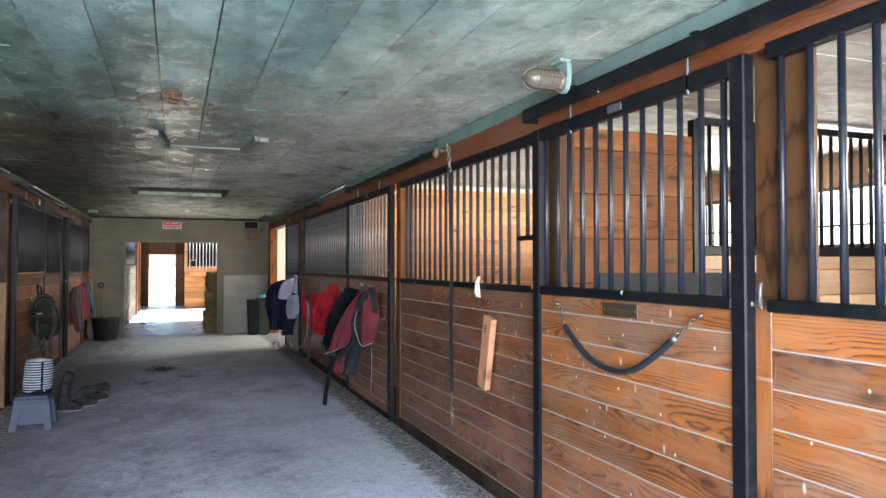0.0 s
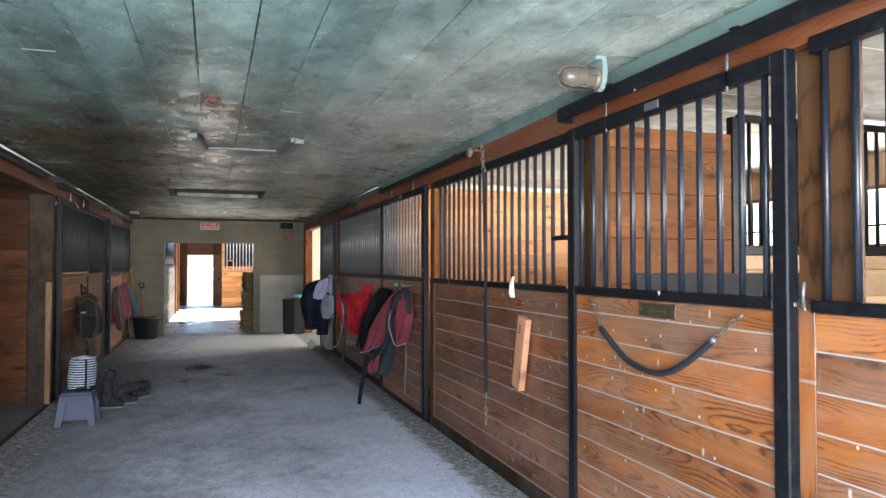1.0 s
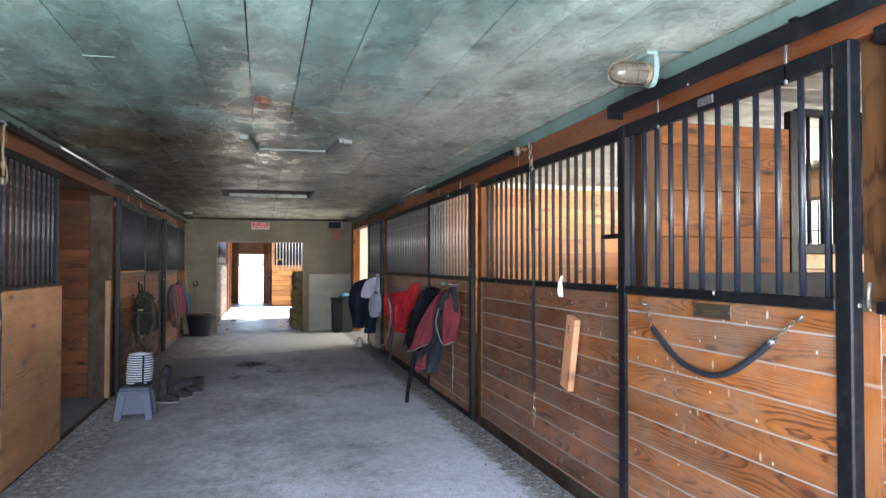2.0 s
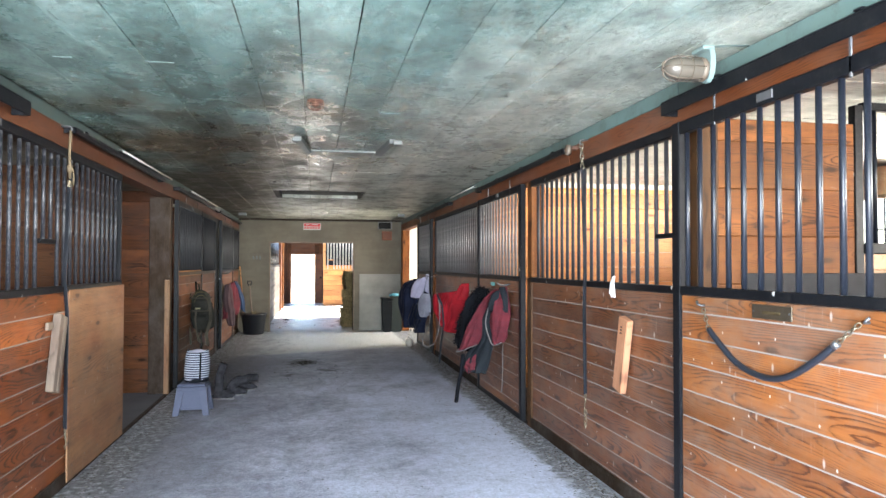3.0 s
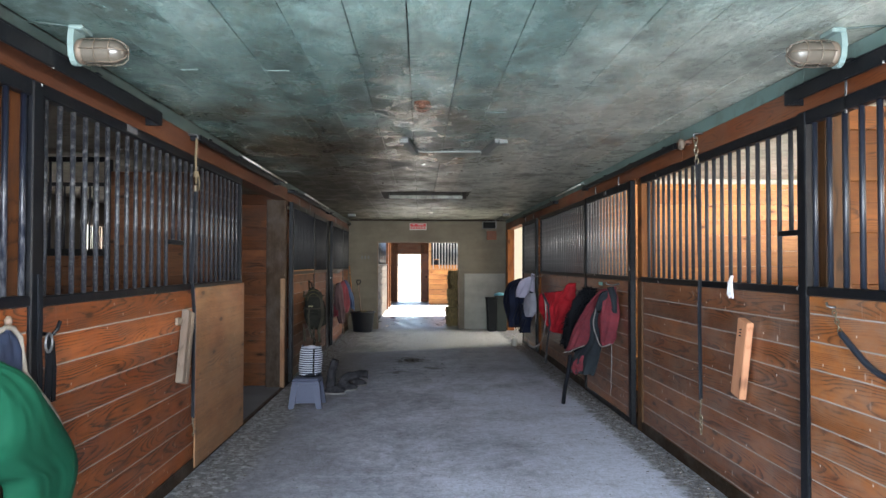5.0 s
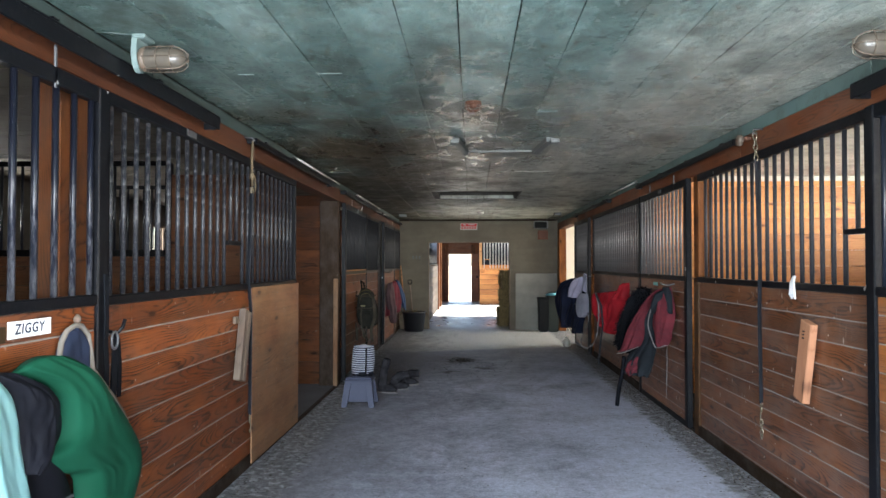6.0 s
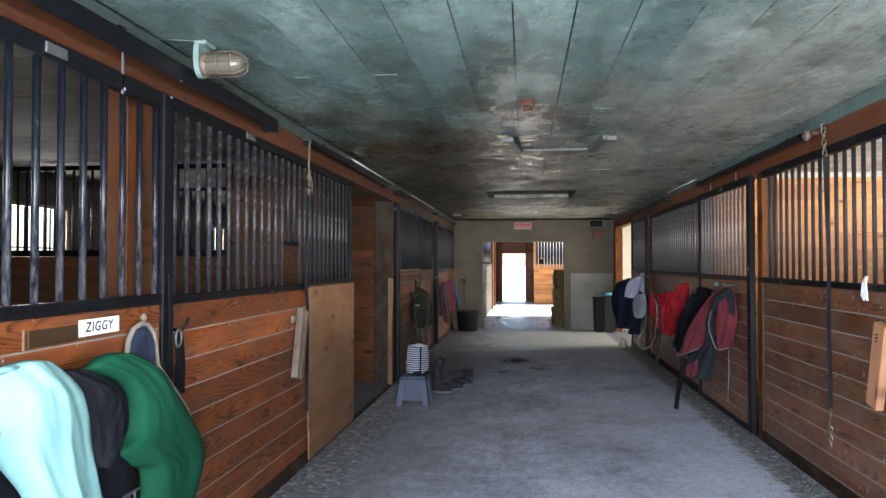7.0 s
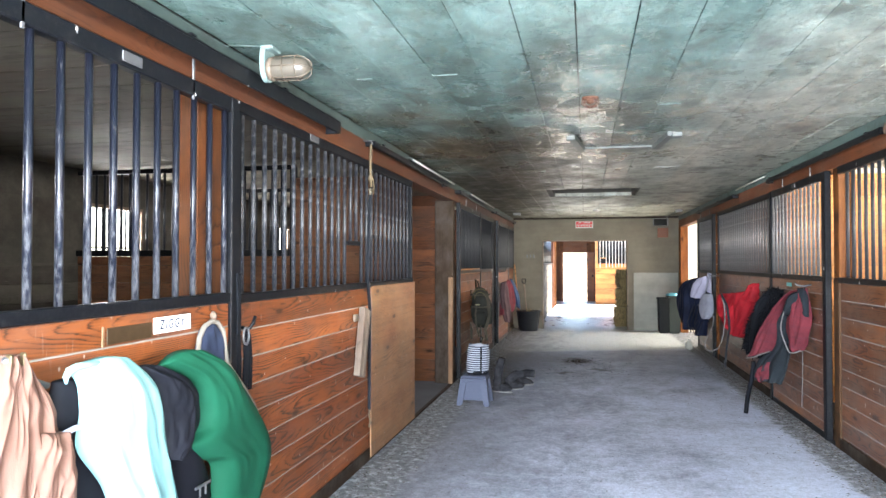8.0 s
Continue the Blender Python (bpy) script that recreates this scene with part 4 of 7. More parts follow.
sliding_door(R, "stall_door", 10.05, 11.60, M_PANEL, "grimy pine sliding stall door by the cross passage, shut", "stall doors", z_rail=1.39, z_top=2.30)

sliding_door(L, "stall_door", -0.45, 1.31, M_LEFT, "reddish pine sliding stall door with black bars, hung with rugs", "stall doors", z_rail=1.385, z_top=2.285, start=0.14, step=0.1265)
fixed_panel(L, "stall_enclosure", 1.41, 4.88, M_LEFT, "reddish varnished pine stall front with barred grille", "stall fronts", 1.375, 2.32, 0.127, hatch=(3.06, 3.33, 1.71), start=0.085, pitch=0.1434)
fixed_panel(L, "stall_enclosure", -3.4, -0.50, M_LEFT, "reddish varnished pine stall front behind the camera", "stall fronts", 1.375, 2.32, 0.145)
sliding_door(L, "stall_door", 7.17, 9.05, M_FAR, "grimy, dim-toned pine sliding stall door with black bars, shut", "stall doors", z_rail=1.42, z_top=2.30)
fixed_panel(L, "stall_enclosure", 9.08, 10.86, M_FAR, "grimy pine stall front with black barred grille", "stall fronts", 1.42, 2.32)
sliding_door(L, "stall_door", 11.18, 13.0, M_FAR, "grimy, dim-toned pine sliding stall door near the end wall, shut", "stall doors", z_rail=1.42, z_top=2.30)
fixed_panel(L, "stall_enclosure", 13.02, 14.68, M_FAR, "grimy, dim-toned pine stall front beside the end wall", "stall fronts", 1.42, 2.32)
fixed_panel(R, "stall_enclosure", -3.4, -2.72, M_DOOR, "orange varnished pine stall front behind the camera", "stall fronts", 1.405, 2.335)


def door_track(side, y0, y1, z0, z1, out, label):
    """The steel rail on which a stall door hangs, a box open below."""
    t = thing("door_track", (side.x(-out / 2), (y0 + y1) / 2, z1), label, "door track", "door tracks")
    bm = bmesh.new()
    side.box(bm, -out, 0.008, y0, y1, z1 - 0.014, z1, 0.004)
    side.box(bm, -out, -out + 0.012, y0, y1, z0, z1 - 0.010, 0.004)
    part("rail", bm, M_BLACK, t)
    y = y0 + 0.25
    while y < y1:
        side.part("bracket", t, M_BLACK, -out - 0.003, 0.005, y - 0.02, y + 0.02, z1 + 0.001, z1 + 0.010, 0.002)
        y += 0.9
    for y in (y0, y1 - 0.012):
        side.part("end_stop", t, M_BLACK, -out + 0.001, -0.004, y, y + 0.012, z0 + 0.002, z1 - 0.002, 0.003)
    return t


door_track(R, -1.6, 1.90, 2.388, 2.468, 0.105, "black steel door track under the ceiling")
door_track(R, 3.55, 6.6, 2.432, 2.482, 0.085, "black steel door track, dusty")
door_track(R, 8.4, 11.6, 2.432, 2.482, 0.085, "black steel door track, dusty")
door_track(L, -1.2, 2.58, 2.390, 2.476, 0.105, "black steel door track under the ceiling")
door_track(L, 3.40, 6.3, 2.445, 2.490, 0.085, "black steel door track, dusty")
door_track(L, 7.15, 10.7, 2.445, 2.490, 0.085, "black steel door track, dusty")
door_track(L, 10.9, 14.4, 2.445, 2.490, 0.085, "black steel door track, dusty")

# ---- the next barn, seen through the doorway ----
t = thing("wall_court", (-1.15, 19, 0), "pale boarded stall wall in the sunlit court", "wall", kind="structure")
z = 0.0
while z < 1.48:
    plank(t, (-1.05, 19.0, z + 0.093), 90, 5.9, 0.18, 0.05, M_COURT)
    z += 0.187
part("cap", boxed((-1.13, 16.0, 1.50), (-1.04, 22.0, 1.54), 0.004), M_BLACK, t)
for k in range(46):
    place("bar", bar_mesh(0.86, 0.015, M_BAR), t, pose(-1.09, 16.08 + 0.128 * k, 1.53))
part("head", boxed((-1.13, 15.6, 2.38), (-1.04, 22.0, 2.46), 0.004), M_BLACK, t)
part("infill", boxed((-1.4, 14.92, 0), (-1.06, 16.02, 2.6), 0.004), M_WALL, t)
# dark sheet behind the bars, standing for the unlit stall inside
part("dark_back", boxed((-3.2, 16.0, 0.0), (-3.1, 22.0, 2.6)), M_RUBBER, t)
part("corner_post", boxed((-1.22, 22.0, 0), (-1.0, 22.3, 2.6), 0.006), M_BEAM, t)
part("timber", boxed((-1.16, 23.2, 0), (-0.98, 23.4, 2.6), 0.006), M_INNER, t)
t = thing("wall_north", (0, 26.5, 0), "dark brown boarded wall with an open door to the yard", "wall", kind="structure")
for x0, x1, z0, z1 in ((-3.2, -0.82, 0, 2.7), (0.10, 3.8, 0, 2.7)):
    x = x0
    while x < x1 - 0.01:
        e = min(x + 0.16, x1)
        place("board", mesh_from(boxed((x, 26.5, z0), (e - 0.005, 26.54, z1), 0.003), M_FAR), t)
        x = e
part("backing", boxed((-3.2, 26.56, 0), (-0.82, 26.6, 2.7)), M_FAR, t)
part("backing", boxed((0.10, 26.56, 0), (3.8, 26.6, 2.7)), M_FAR, t)
part("lintel", boxed((-0.82, 26.47, 1.94), (0.10, 26.6, 2.7), 0.004), M_BEAM, t)
part("door_jamb", boxed((-0.90, 26.44, 0), (-0.82, 26.6, 1.98), 0.005), M_BEAM, t)
part("door_jamb", boxed((0.10, 26.44, 0), (0.18, 26.6, 1.98), 0.005), M_BEAM, t)
d = thing("door", (0.28, 26.3, 0.0), "dark brown plank door standing open", "door")
part("leaf", boxed((0.12, 26.3, 0.03), (0.40, 26.35, 1.95), 0.006), M_BEAM, d)
part("latch", boxed((0.30, 26.275, 0.98), (0.36, 26.3, 1.06), 0.004), M_BLACK, d)
t = thing("stall_enclosure", (1.9, 24.5, 0), "sunlit pine stall front with grey bars in the next barn", "stall enclosure", "stall fronts")
z = 0.02
while z < 1.33:
    plank(t, (1.95, 24.5, z + 0.092), 0, 3.08, 0.178, 0.04, M_SUNNY)
    z += 0.187
part("sill_rail", boxed((0.40, 24.47, 1.335), (3.5, 24.54, 1.375), 0.004), M_STRIP, t)
part("top_rail", boxed((0.40, 24.47, 2.42), (3.5, 24.54, 2.48), 0.004), M_STRIP, t)
part("corner_stile", boxed((0.40, 24.46, 1.375), (0.50, 24.54, 2.42), 0.004), M_STRIP, t)
for k in range(26):
    place("bar", bar_mesh(1.06 if k != 1 else 0.7, 0.016, M_PALEBAR), t, pose(0.58 + 0.112 * k, 24.5, 1.37 if k != 1 else 1.73))
part("hatch_lintel", boxed((0.58, 24.485, 1.70), (0.80, 24.515, 1.73), 0.003), M_STRIP, t)
# dark sheet in place of the shade behind these bars
part("dark_back", boxed((0.4, 26.3, 0), (3.5, 26.36, 2.6)), M_RUBBER, t)
# roofs out of view, placed so that sun falls only between them
t = thing("roof", (0, 20, 2.7), "unseen low roofs added to shape the sun in the court", "roof", kind="structure")
part("deck", boxed((-3.3, 14.92, 2.60), (3.9, 19.1, 2.72)), M_WALL, t)
part("deck", boxed((-3.3, 24.5, 2.60), (3.9, 27.2, 2.72)), M_WALL, t)
part("side_deck", boxed((-3.3, 19.1, 2.60), (-1.0, 24.5, 2.72)), M_WALL, t)
# walls out of view, added to close off the court
t = thing("wall_far", (3.8, 20, 0), "unseen plain rendered wall added round the court", "wall", kind="structure")
part("wall_section", boxed((3.8, 14.92, 0), (3.95, 27.0, 2.6)), M_SLAB, t)
part("wall_section", boxed((-3.3, 14.92, 0), (-3.2, 27.0, 2.6)), M_SLAB, t)
part("wall_section", boxed((1.05, 14.915, 0), (3.8, 14.99, 2.6)), M_SLAB, t)

# ---- lamps and ceiling fittings ----
M_GLASS = Nodes("ribbed_lamp_glass").done((0.15, 0.128, 0.10), 0.32, Transmission_Weight=0.5, IOR=1.45)
M_CAGE = paint("dull_bronze_lamp_cage", (0.115, 0.085, 0.06), (0.19, 0.165, 0.135), 0.55, 0.5, 30.0, metal=0.2)
M_RUST = paint("rusty_orange_enamel", (0.095, 0.038, 0.020), (0.07, 0.042, 0.03), 0.6, 0.6, 25.0)
M_PORCELAIN = plain("white_porcelain", (0.55, 0.53, 0.49), 0.45, vary=0.1)
M_CONDUIT = plain("painted_conduit", (0.12, 0.125, 0.115), 0.5)


def caged_lamp(x, y, way):
    """A jelly-jar lamp on an angle bracket; way: the side to which its jar points."""
    t = thing("ceiling_lamp", (x, y, CEIL), "unlit caged jar lamp on a pale teal ceiling bracket", "lamp", "caged ceiling lamps")
    a, b = sorted((x - way * 0.014, x + way * 0.05))
    part("ceiling_plate", boxed((a, y - 0.055, CEIL - 0.022), (b, y + 0.055, CEIL - 0.001), 0.006), M_LAMPTEAL, t, "pale teal ceiling plate")
    bm = bmesh.new()
    rows = [(0.050, 0.02), (0.056, 0.05), (0.058, 0.09), (0.050, 0.13), (0.032, 0.158), (0.012, 0.170)]
    rims = [[bm.verts.new((x + dx, y + k * w, CEIL - h)) for w, h in rows] for dx in (-0.013, 0.013) for k in (-1, 1)]
    for i in range(len(rows) - 1):
        for m, n in ((0, 1), (1, 3), (3, 2), (2, 0)):
            bm.faces.new((rims[m][i], rims[n][i], rims[n][i + 1], rims[m][i + 1]))
    for i in (0, len(rows) - 1):
        bm.faces.new((rims[0][i], rims[1][i], rims[3][i], rims[2][i]))
    bmesh.ops.recalc_face_normals(bm, faces=bm.faces)
    part("bracket", bm, M_LAMPTEAL, t, "pale teal painted bracket")
    turn = Matrix.Rotation(radians(90 * way), 3, "Y").to_4x4()
    c = (x + way * 0.014, y, CEIL - 0.108)
    part("collar", lathe(bmesh.new(), [(0.052, 0.0), (0.056, 0.006), (0.056, 0.022), (0.050, 0.028)], c, 24, turn), M_CAGE, t, "", True)
    jar = [(0.048, 0.022)]
    for k in range(8):
        jar += [(0.053, 0.032 + 0.016 * k), (0.050, 0.040 + 0.016 * k)]
    jar += [(0.048, 0.165), (0.040, 0.186), (0.024, 0.200), (0.004, 0.205)]
    part("glass_jar", lathe(bmesh.new(), jar, c, 28, turn), M_GLASS, t, "ribbed dusty glass jar", True)
    part("bulb", lathe(bmesh.new(), [(0.018, 0.0), (0.018, 0.05), (0.028, 0.08), (0.032, 0.115), (0.018, 0.145), (0.002, 0.15)], c, 14, turn), M_PORCELAIN, t, "dusty bulb", True)
    rings = []
    for r, h in ((0.0605, 0.085), (0.0605, 0.150)):
        bm = tube(bmesh.new(), [Vector(c) + turn @ Vector((r * math.cos(k * math.tau / 20), r * math.sin(k * math.tau / 20), h)) for k in range(20)], 0.0024, 6, True)
        rings.append(part("cage_ring", bm, M_CAGE, t, "dull wire cage ring", True))
    for k in range(6):
        a = (k + 0.5) * math.tau / 6
        pts = [(0.058, 0.02), (0.060, 0.15), (0.053, 0.182), (0.034, 0.208), (0.0, 0.216)]
        part("cage_wire", tube(bmesh.new(), [Vector(c) + turn @ Vector((r * math.cos(a), r * math.sin(a), h)) for r, h in pts], 0.0024, 6), M_CAGE, rings[0], "", True)
    bm = tube(bmesh.new(), [(x - way * 0.012, y - 0.045, CEIL - 0.006), (x - way * 0.10, y - 0.075, CEIL - 0.006), (x - way * 0.17, y - 0.085, CEIL - 0.005)], 0.0045, 6)
    part("conduit", bm, M_TEALDIM, t, "", True)


caged_lamp(1.955, 1.33, -1)
caged_lamp(-1.46, 1.42, 1)

t = thing("lamp_holder", (0.09, 2.78, CEIL), "rusty orange wire lamp guard without a bulb on the ceiling", "lamp holder")
part("canopy", lathe(bmesh.new(), [(0.045, -0.012), (0.050, -0.008), (0.054, -0.001)], (0.09, 2.78, CEIL), 28), M_RUST, t, "rust-stained round plate", True)
part("socket", lathe(bmesh.new(), [(0.016, -0.040), (0.022, -0.036), (0.026, -0.011)], (0.09, 2.78, CEIL), 20), M_RUST, t, "", True)
for r, h in ((0.052, -0.018), (0.055, -0.040), (0.027, -0.060)):
    ring = part("guard_ring", tube(bmesh.new(), [(0.09 + r * math.cos(k * math.tau / 20), 2.78 + r * math.sin(k * math.tau / 20), CEIL + h) for k in range(20)], 0.0026, 6, True), M_RUST, t, "rusty wire ring", True)
for k in range(8):
    c, d = math.cos(k * math.tau / 8), math.sin(k * math.tau / 8)
    part("guard_wire", tube(bmesh.new(), [(0.09 + r * c, 2.78 + r * d, CEIL + h) for r, h in ((0.049, -0.006), (0.055, -0.040), (0.027, -0.060), (0.0, -0.062))], 0.0024, 6), M_RUST, t, "", True)

t = thing("hatch_frame", (0.35, 4.4, CEIL), "grey steel frame round a shut ceiling hatch", "hatch frame")
part("crossbar", boxed((0.03, 4.70, CEIL - 0.018), (0.70, 4.735, CEIL - 0.001), 0.002), M_CONDUIT, t)
for sx, x0, x1 in ((1, -0.05, 0.03), (-1, 0.73, 0.67)):
    bm = bmesh.new()
    ribbon(bm, [(x0, 4.05, CEIL - 0.02), (x1, 4.72, CEIL - 0.02)], 0.055, 0.036, (1, 0, 0))
    part("arm", bm, M_CONDUIT, t)
    part("end_cap", boxed((min(x0, x0 - 0.045 * sx), 3.99, CEIL - 0.055), (max(x0, x0 - 0.045 * sx) + 0.03, 4.06, CEIL - 0.02), 0.005), M_CONDUIT, t, "pale end cap")
part("leaf", boxed((0.05, 4.74, CEIL - 0.014), (0.68, 5.4, CEIL - 0.005), 0.003), M_TEAL, t, "shut painted hatch leaf")

for n, (x0, x1, y, label) in enumerate(((0.525, 0.675, 3.055, "short pale strip fixed to the ceiling"), (-0.785, -0.635, 2.06, "short pale strip fixed to the ceiling"), (-1.22, -1.13, 2.06, "short faint strip fixed to the ceiling"))):
    t = thing("ceiling_strip", ((x0 + x1) / 2, y, CEIL), label, "strip", "ceiling strips")
    part("strip", boxed((x0, y, CEIL - 0.006), (x1, y + 0.010, CEIL - 0.001), 0.002), M_LAMPTEAL, t)
for x, y, w in ((-1.36, 12.9, 0.16), (1.86, 12.6, 0.14)):
    t = thing("junction_box", (x, y, CEIL), "small grey electric junction box on the ceiling", "junction box", "junction boxes")
    part("body", boxed((x - w / 2, y - 0.05, CEIL - 0.06), (x + w / 2, y + 0.05, CEIL - 0.001), 0.006), M_CONDUIT, t)
    part("conduit", tube(bmesh.new(), [(x, y + 0.05, CEIL - 0.02), (x, EY - 0.03, CEIL - 0.02)], 0.01, 8), M_CONDUIT, t)
t = thing("smoke_alarm", (0.27, 12.4, CEIL), "small round white alarm on the far ceiling", "smoke alarm")
part("body", lathe(bmesh.new(), [(0.045, -0.035), (0.07, -0.025), (0.075, -0.001)], (0.27, 12.4, CEIL), 20), M_PORCELAIN, t, "", True)
for side, y0, y1 in ((L, 3.9, 7.1), (L, 7.4, 11.0), (R, 6.0, 8.6)):
    t = thing("fluorescent_tube", (side.x(-0.05), (y0 + y1) / 2, 2.55), "thin unlit tube lamp along the beam", "tube lamp", "tube lamps")
    part("tube", tube(bmesh.new(), [(side.x(-0.035), y0 + 0.9, 2.545), (side.x(-0.035), y1 - 0.2, 2.545)], 0.011, 8), M_PORCELAIN, t, "", True)
    side.part("batten", t, M_CONDUIT, -0.03, 0.011, y0 + 0.88, y1 - 0.18, 2.55, 2.563, 0.002)

t = thing("track_roller", (2.06, 3.46, 2.46), "rusty roller at the end of a door track", "roller")
part("wheel", lathe(bmesh.new(), [(0.012, -0.02), (0.036, -0.018), (0.042, -0.006), (0.042, 0.006), (0.036, 0.018), (0.012, 0.02)], (2.055, 3.46, 2.455), 20, Matrix.Rotation(radians(90), 4, "Y")), M_CAGE, t, "", True)
part("axle", tube(bmesh.new(), [(2.121, 3.46, 2.455), (2.03, 3.46, 2.455)], 0.009, 8), M_RUST, t, "", True)
part("arm", boxed((2.07, 3.40, 2.45), (2.118, 3.45, 2.478), 0.004), M_RUST, t)
t = thing("track_plate", (-1.62, 2.33, 2.33), "small bare metal plate on a grille rail", "plate", "rail plates")
part("plate", boxed((-1.603, 2.30, 2.305), (-1.5985, 2.44, 2.345), 0.001), M_STEEL, t)

# ---- end wall fittings ----
t = thing("wall_sign", (0.03, EY, 2.43), "small red and white warning sign over the doorway", "sign")
part("plate", boxed((-0.17, EY - 0.008, 2.35), (0.23, EY - 0.001, 2.51), 0.002), plain("sign_white", (0.42, 0.39, 0.36), 0.5), t)
M_SIGNRED = plain("sign_red", (0.52, 0.035, 0.04), 0.5)
part("red_field", boxed((-0.155, EY - 0.011, 2.43), (0.215, EY - 0.0082, 2.50), 0.001), M_SIGNRED, t, "red field")
for a, b, z0, z1 in ((-0.10, -0.04, 2.465, 2.485), (0.02, 0.16, 2.465, 2.485)):
    part("bar", boxed((a, EY - 0.0135, z0), (b, EY - 0.0112, z1)), plain("sign_white_ink", (0.42, 0.39, 0.37), 0.5), t)
for k in range(6):
    part("bar", boxed((-0.15 + 0.062 * k, EY - 0.011, 2.375), (-0.105 + 0.062 * k, EY - 0.0082, 2.415)), M_SIGNRED, t)
t = thing("wall_speaker", (1.72, EY, 2.5), "black-fronted grey wall loudspeaker box near the ceiling", "loudspeaker")
part("cabinet", boxed((1.56, EY - 0.13, 2.38), (1.89, EY - 0.002, 2.555), 0.006), plain("pale_grey_plastic", (0.16, 0.16, 0.15), 0.6), t, "pale grey cabinet")
part("grille", boxed((1.572, EY - 0.138, 2.39), (1.855, EY - 0.1305, 2.535), 0.003), plain("black_speaker_cloth", (0.006, 0.006, 0.006), 0.95), t, "black grille")
t = thing("wall_box", (1.77, EY, 2.2), "brown wooden box under the loudspeaker", "box")
part("body", boxed((1.655, EY - 0.09, 2.12), (1.885, EY - 0.002, 2.33), 0.005), M_BEAM, t)
part("door", boxed((1.67, EY - 0.098, 2.135), (1.87, EY - 0.0905, 2.315), 0.003), M_BEAM, t)
t = thing("switch_plate", (-1.22, EY, 1.7), "grey switch plate on the concrete wall", "switch")
part("plate", boxed((-1.34, EY - 0.012, 1.62), (-1.10, EY - 0.001, 1.78), 0.003), M_WALL, t)
for k in range(3):
    part("switch", boxed((-1.31 + 0.075 * k, EY - 0.02, 1.66), (-1.27 + 0.075 * k, EY - 0.0125, 1.74), 0.002), M_CONDUIT, t)

# ---- cross ties ----
M_WEB = cloth("dark_webbing", (0.028, 0.030, 0.036), (0.014, 0.0155, 0.019), 0.8)
M_ROPE = cloth("tan_rope", (0.145, 0.108, 0.066), (0.08, 0.06, 0.036), 0.9, 300)
M_SNAP = plain("worn_brass_snap", (0.20, 0.17, 0.12), 0.4, 0.8)


def snap_hook(parent, x, y, z):
    bm = bmesh.new()
    tube(bm, [(x, y + 0.014 * math.cos(a), z + 0.014 * math.sin(a)) for a in [k * math.tau / 12 for k in range(12)]], 0.004, 6, True)
    tube(bm, [(x, y, z - 0.014), (x, y, z - 0.05)], 0.007, 8)
    tube(bm, [(x, y, z - 0.05), (x, y + 0.018, z - 0.07), (x, y + 0.018, z - 0.11), (x, y, z - 0.125), (x, y - 0.014, z - 0.10)], 0.0045, 6)
    return part("snap_hook", bm, M_SNAP, parent, "brass snap hook", True)


t = thing("cross_tie", (2.10, 3.22, 2.5), "dark webbing cross tie hanging on a chain", "cross tie", "cross ties")
part("wall_eye", tube(bmesh.new(), [(2.12, 3.21, 2.49), (2.06, 3.21, 2.49), (2.05, 3.21, 2.47), (2.065, 3.21, 2.455), (2.08, 3.21, 2.465)], 0.006, 6), M_STEEL, t, "", True)
part("chain", chain(bmesh.new(), (2.065, 3.21, 2.46), (2.07, 3.20, 2.27), 0.05, 0.005), M_SNAP, t, "", True)
part("strap", ribbon(bmesh.new(), [(2.07, 3.20, 2.28), (2.09, 3.205, 1.5), (2.085, 3.21, 1.2), (2.088, 3.20, 0.58)], 0.046, 0.006, (0.75, 0.66, 0)), M_WEB, t)
snap_hook(t, 2.088, 3.20, 0.57)
part("chain", chain(bmesh.new(), (2.088, 3.20, 0.46), (2.09, 3.205, 0.33), 0.04, 0.004), M_SNAP, t, "", True)
t = thing("cross_tie", (-1.60, 3.42, 2.5), "dark webbing cross tie hanging on a tan rope", "cross tie", "cross ties")
part("wall_eye", tube(bmesh.new(), [(-1.61, 3.37, 2.485), (-1.55, 3.37, 2.485), (-1.54, 3.37, 2.465), (-1.555, 3.37, 2.45)], 0.007, 6), M_STEEL, t, "", True)
part("rope", tube(bmesh.new(), [(-1.55, 3.37, 2.46), (-1.56, 3.385, 2.30), (-1.56, 3.40, 2.13)], 0.009, 8), M_ROPE, t, "knotted tan rope", True)
part("rope_tail", tube(bmesh.new(), [(-1.56, 3.40, 2.22), (-1.555, 3.43, 2.20), (-1.555, 3.455, 2.15), (-1.558, 3.46, 2.09)], 0.007, 8), M_ROPE, t, "", True)
part("knot", lathe(bmesh.new(), [(0.004, -0.03), (0.016, -0.02), (0.019, 0.0), (0.016, 0.02), (0.004, 0.03)], (-1.56, 3.395, 2.2), 12), M_ROPE, t, "", True)
part("buckle", boxed((-1.57, 3.375, 2.07), (-1.552, 3.425, 2.12), 0.005), M_SNAP, t)
part("strap", ribbon(bmesh.new(), [(-1.565, 3.40, 2.09), (-1.59, 3.41, 1.45), (-1.575, 3.425, 1.2), (-1.58, 3.43, 0.42)], 0.044, 0.006, (-0.7, 0.71, 0)), M_WEB, t)
snap_hook(t, -1.58, 3.43, 0.41)

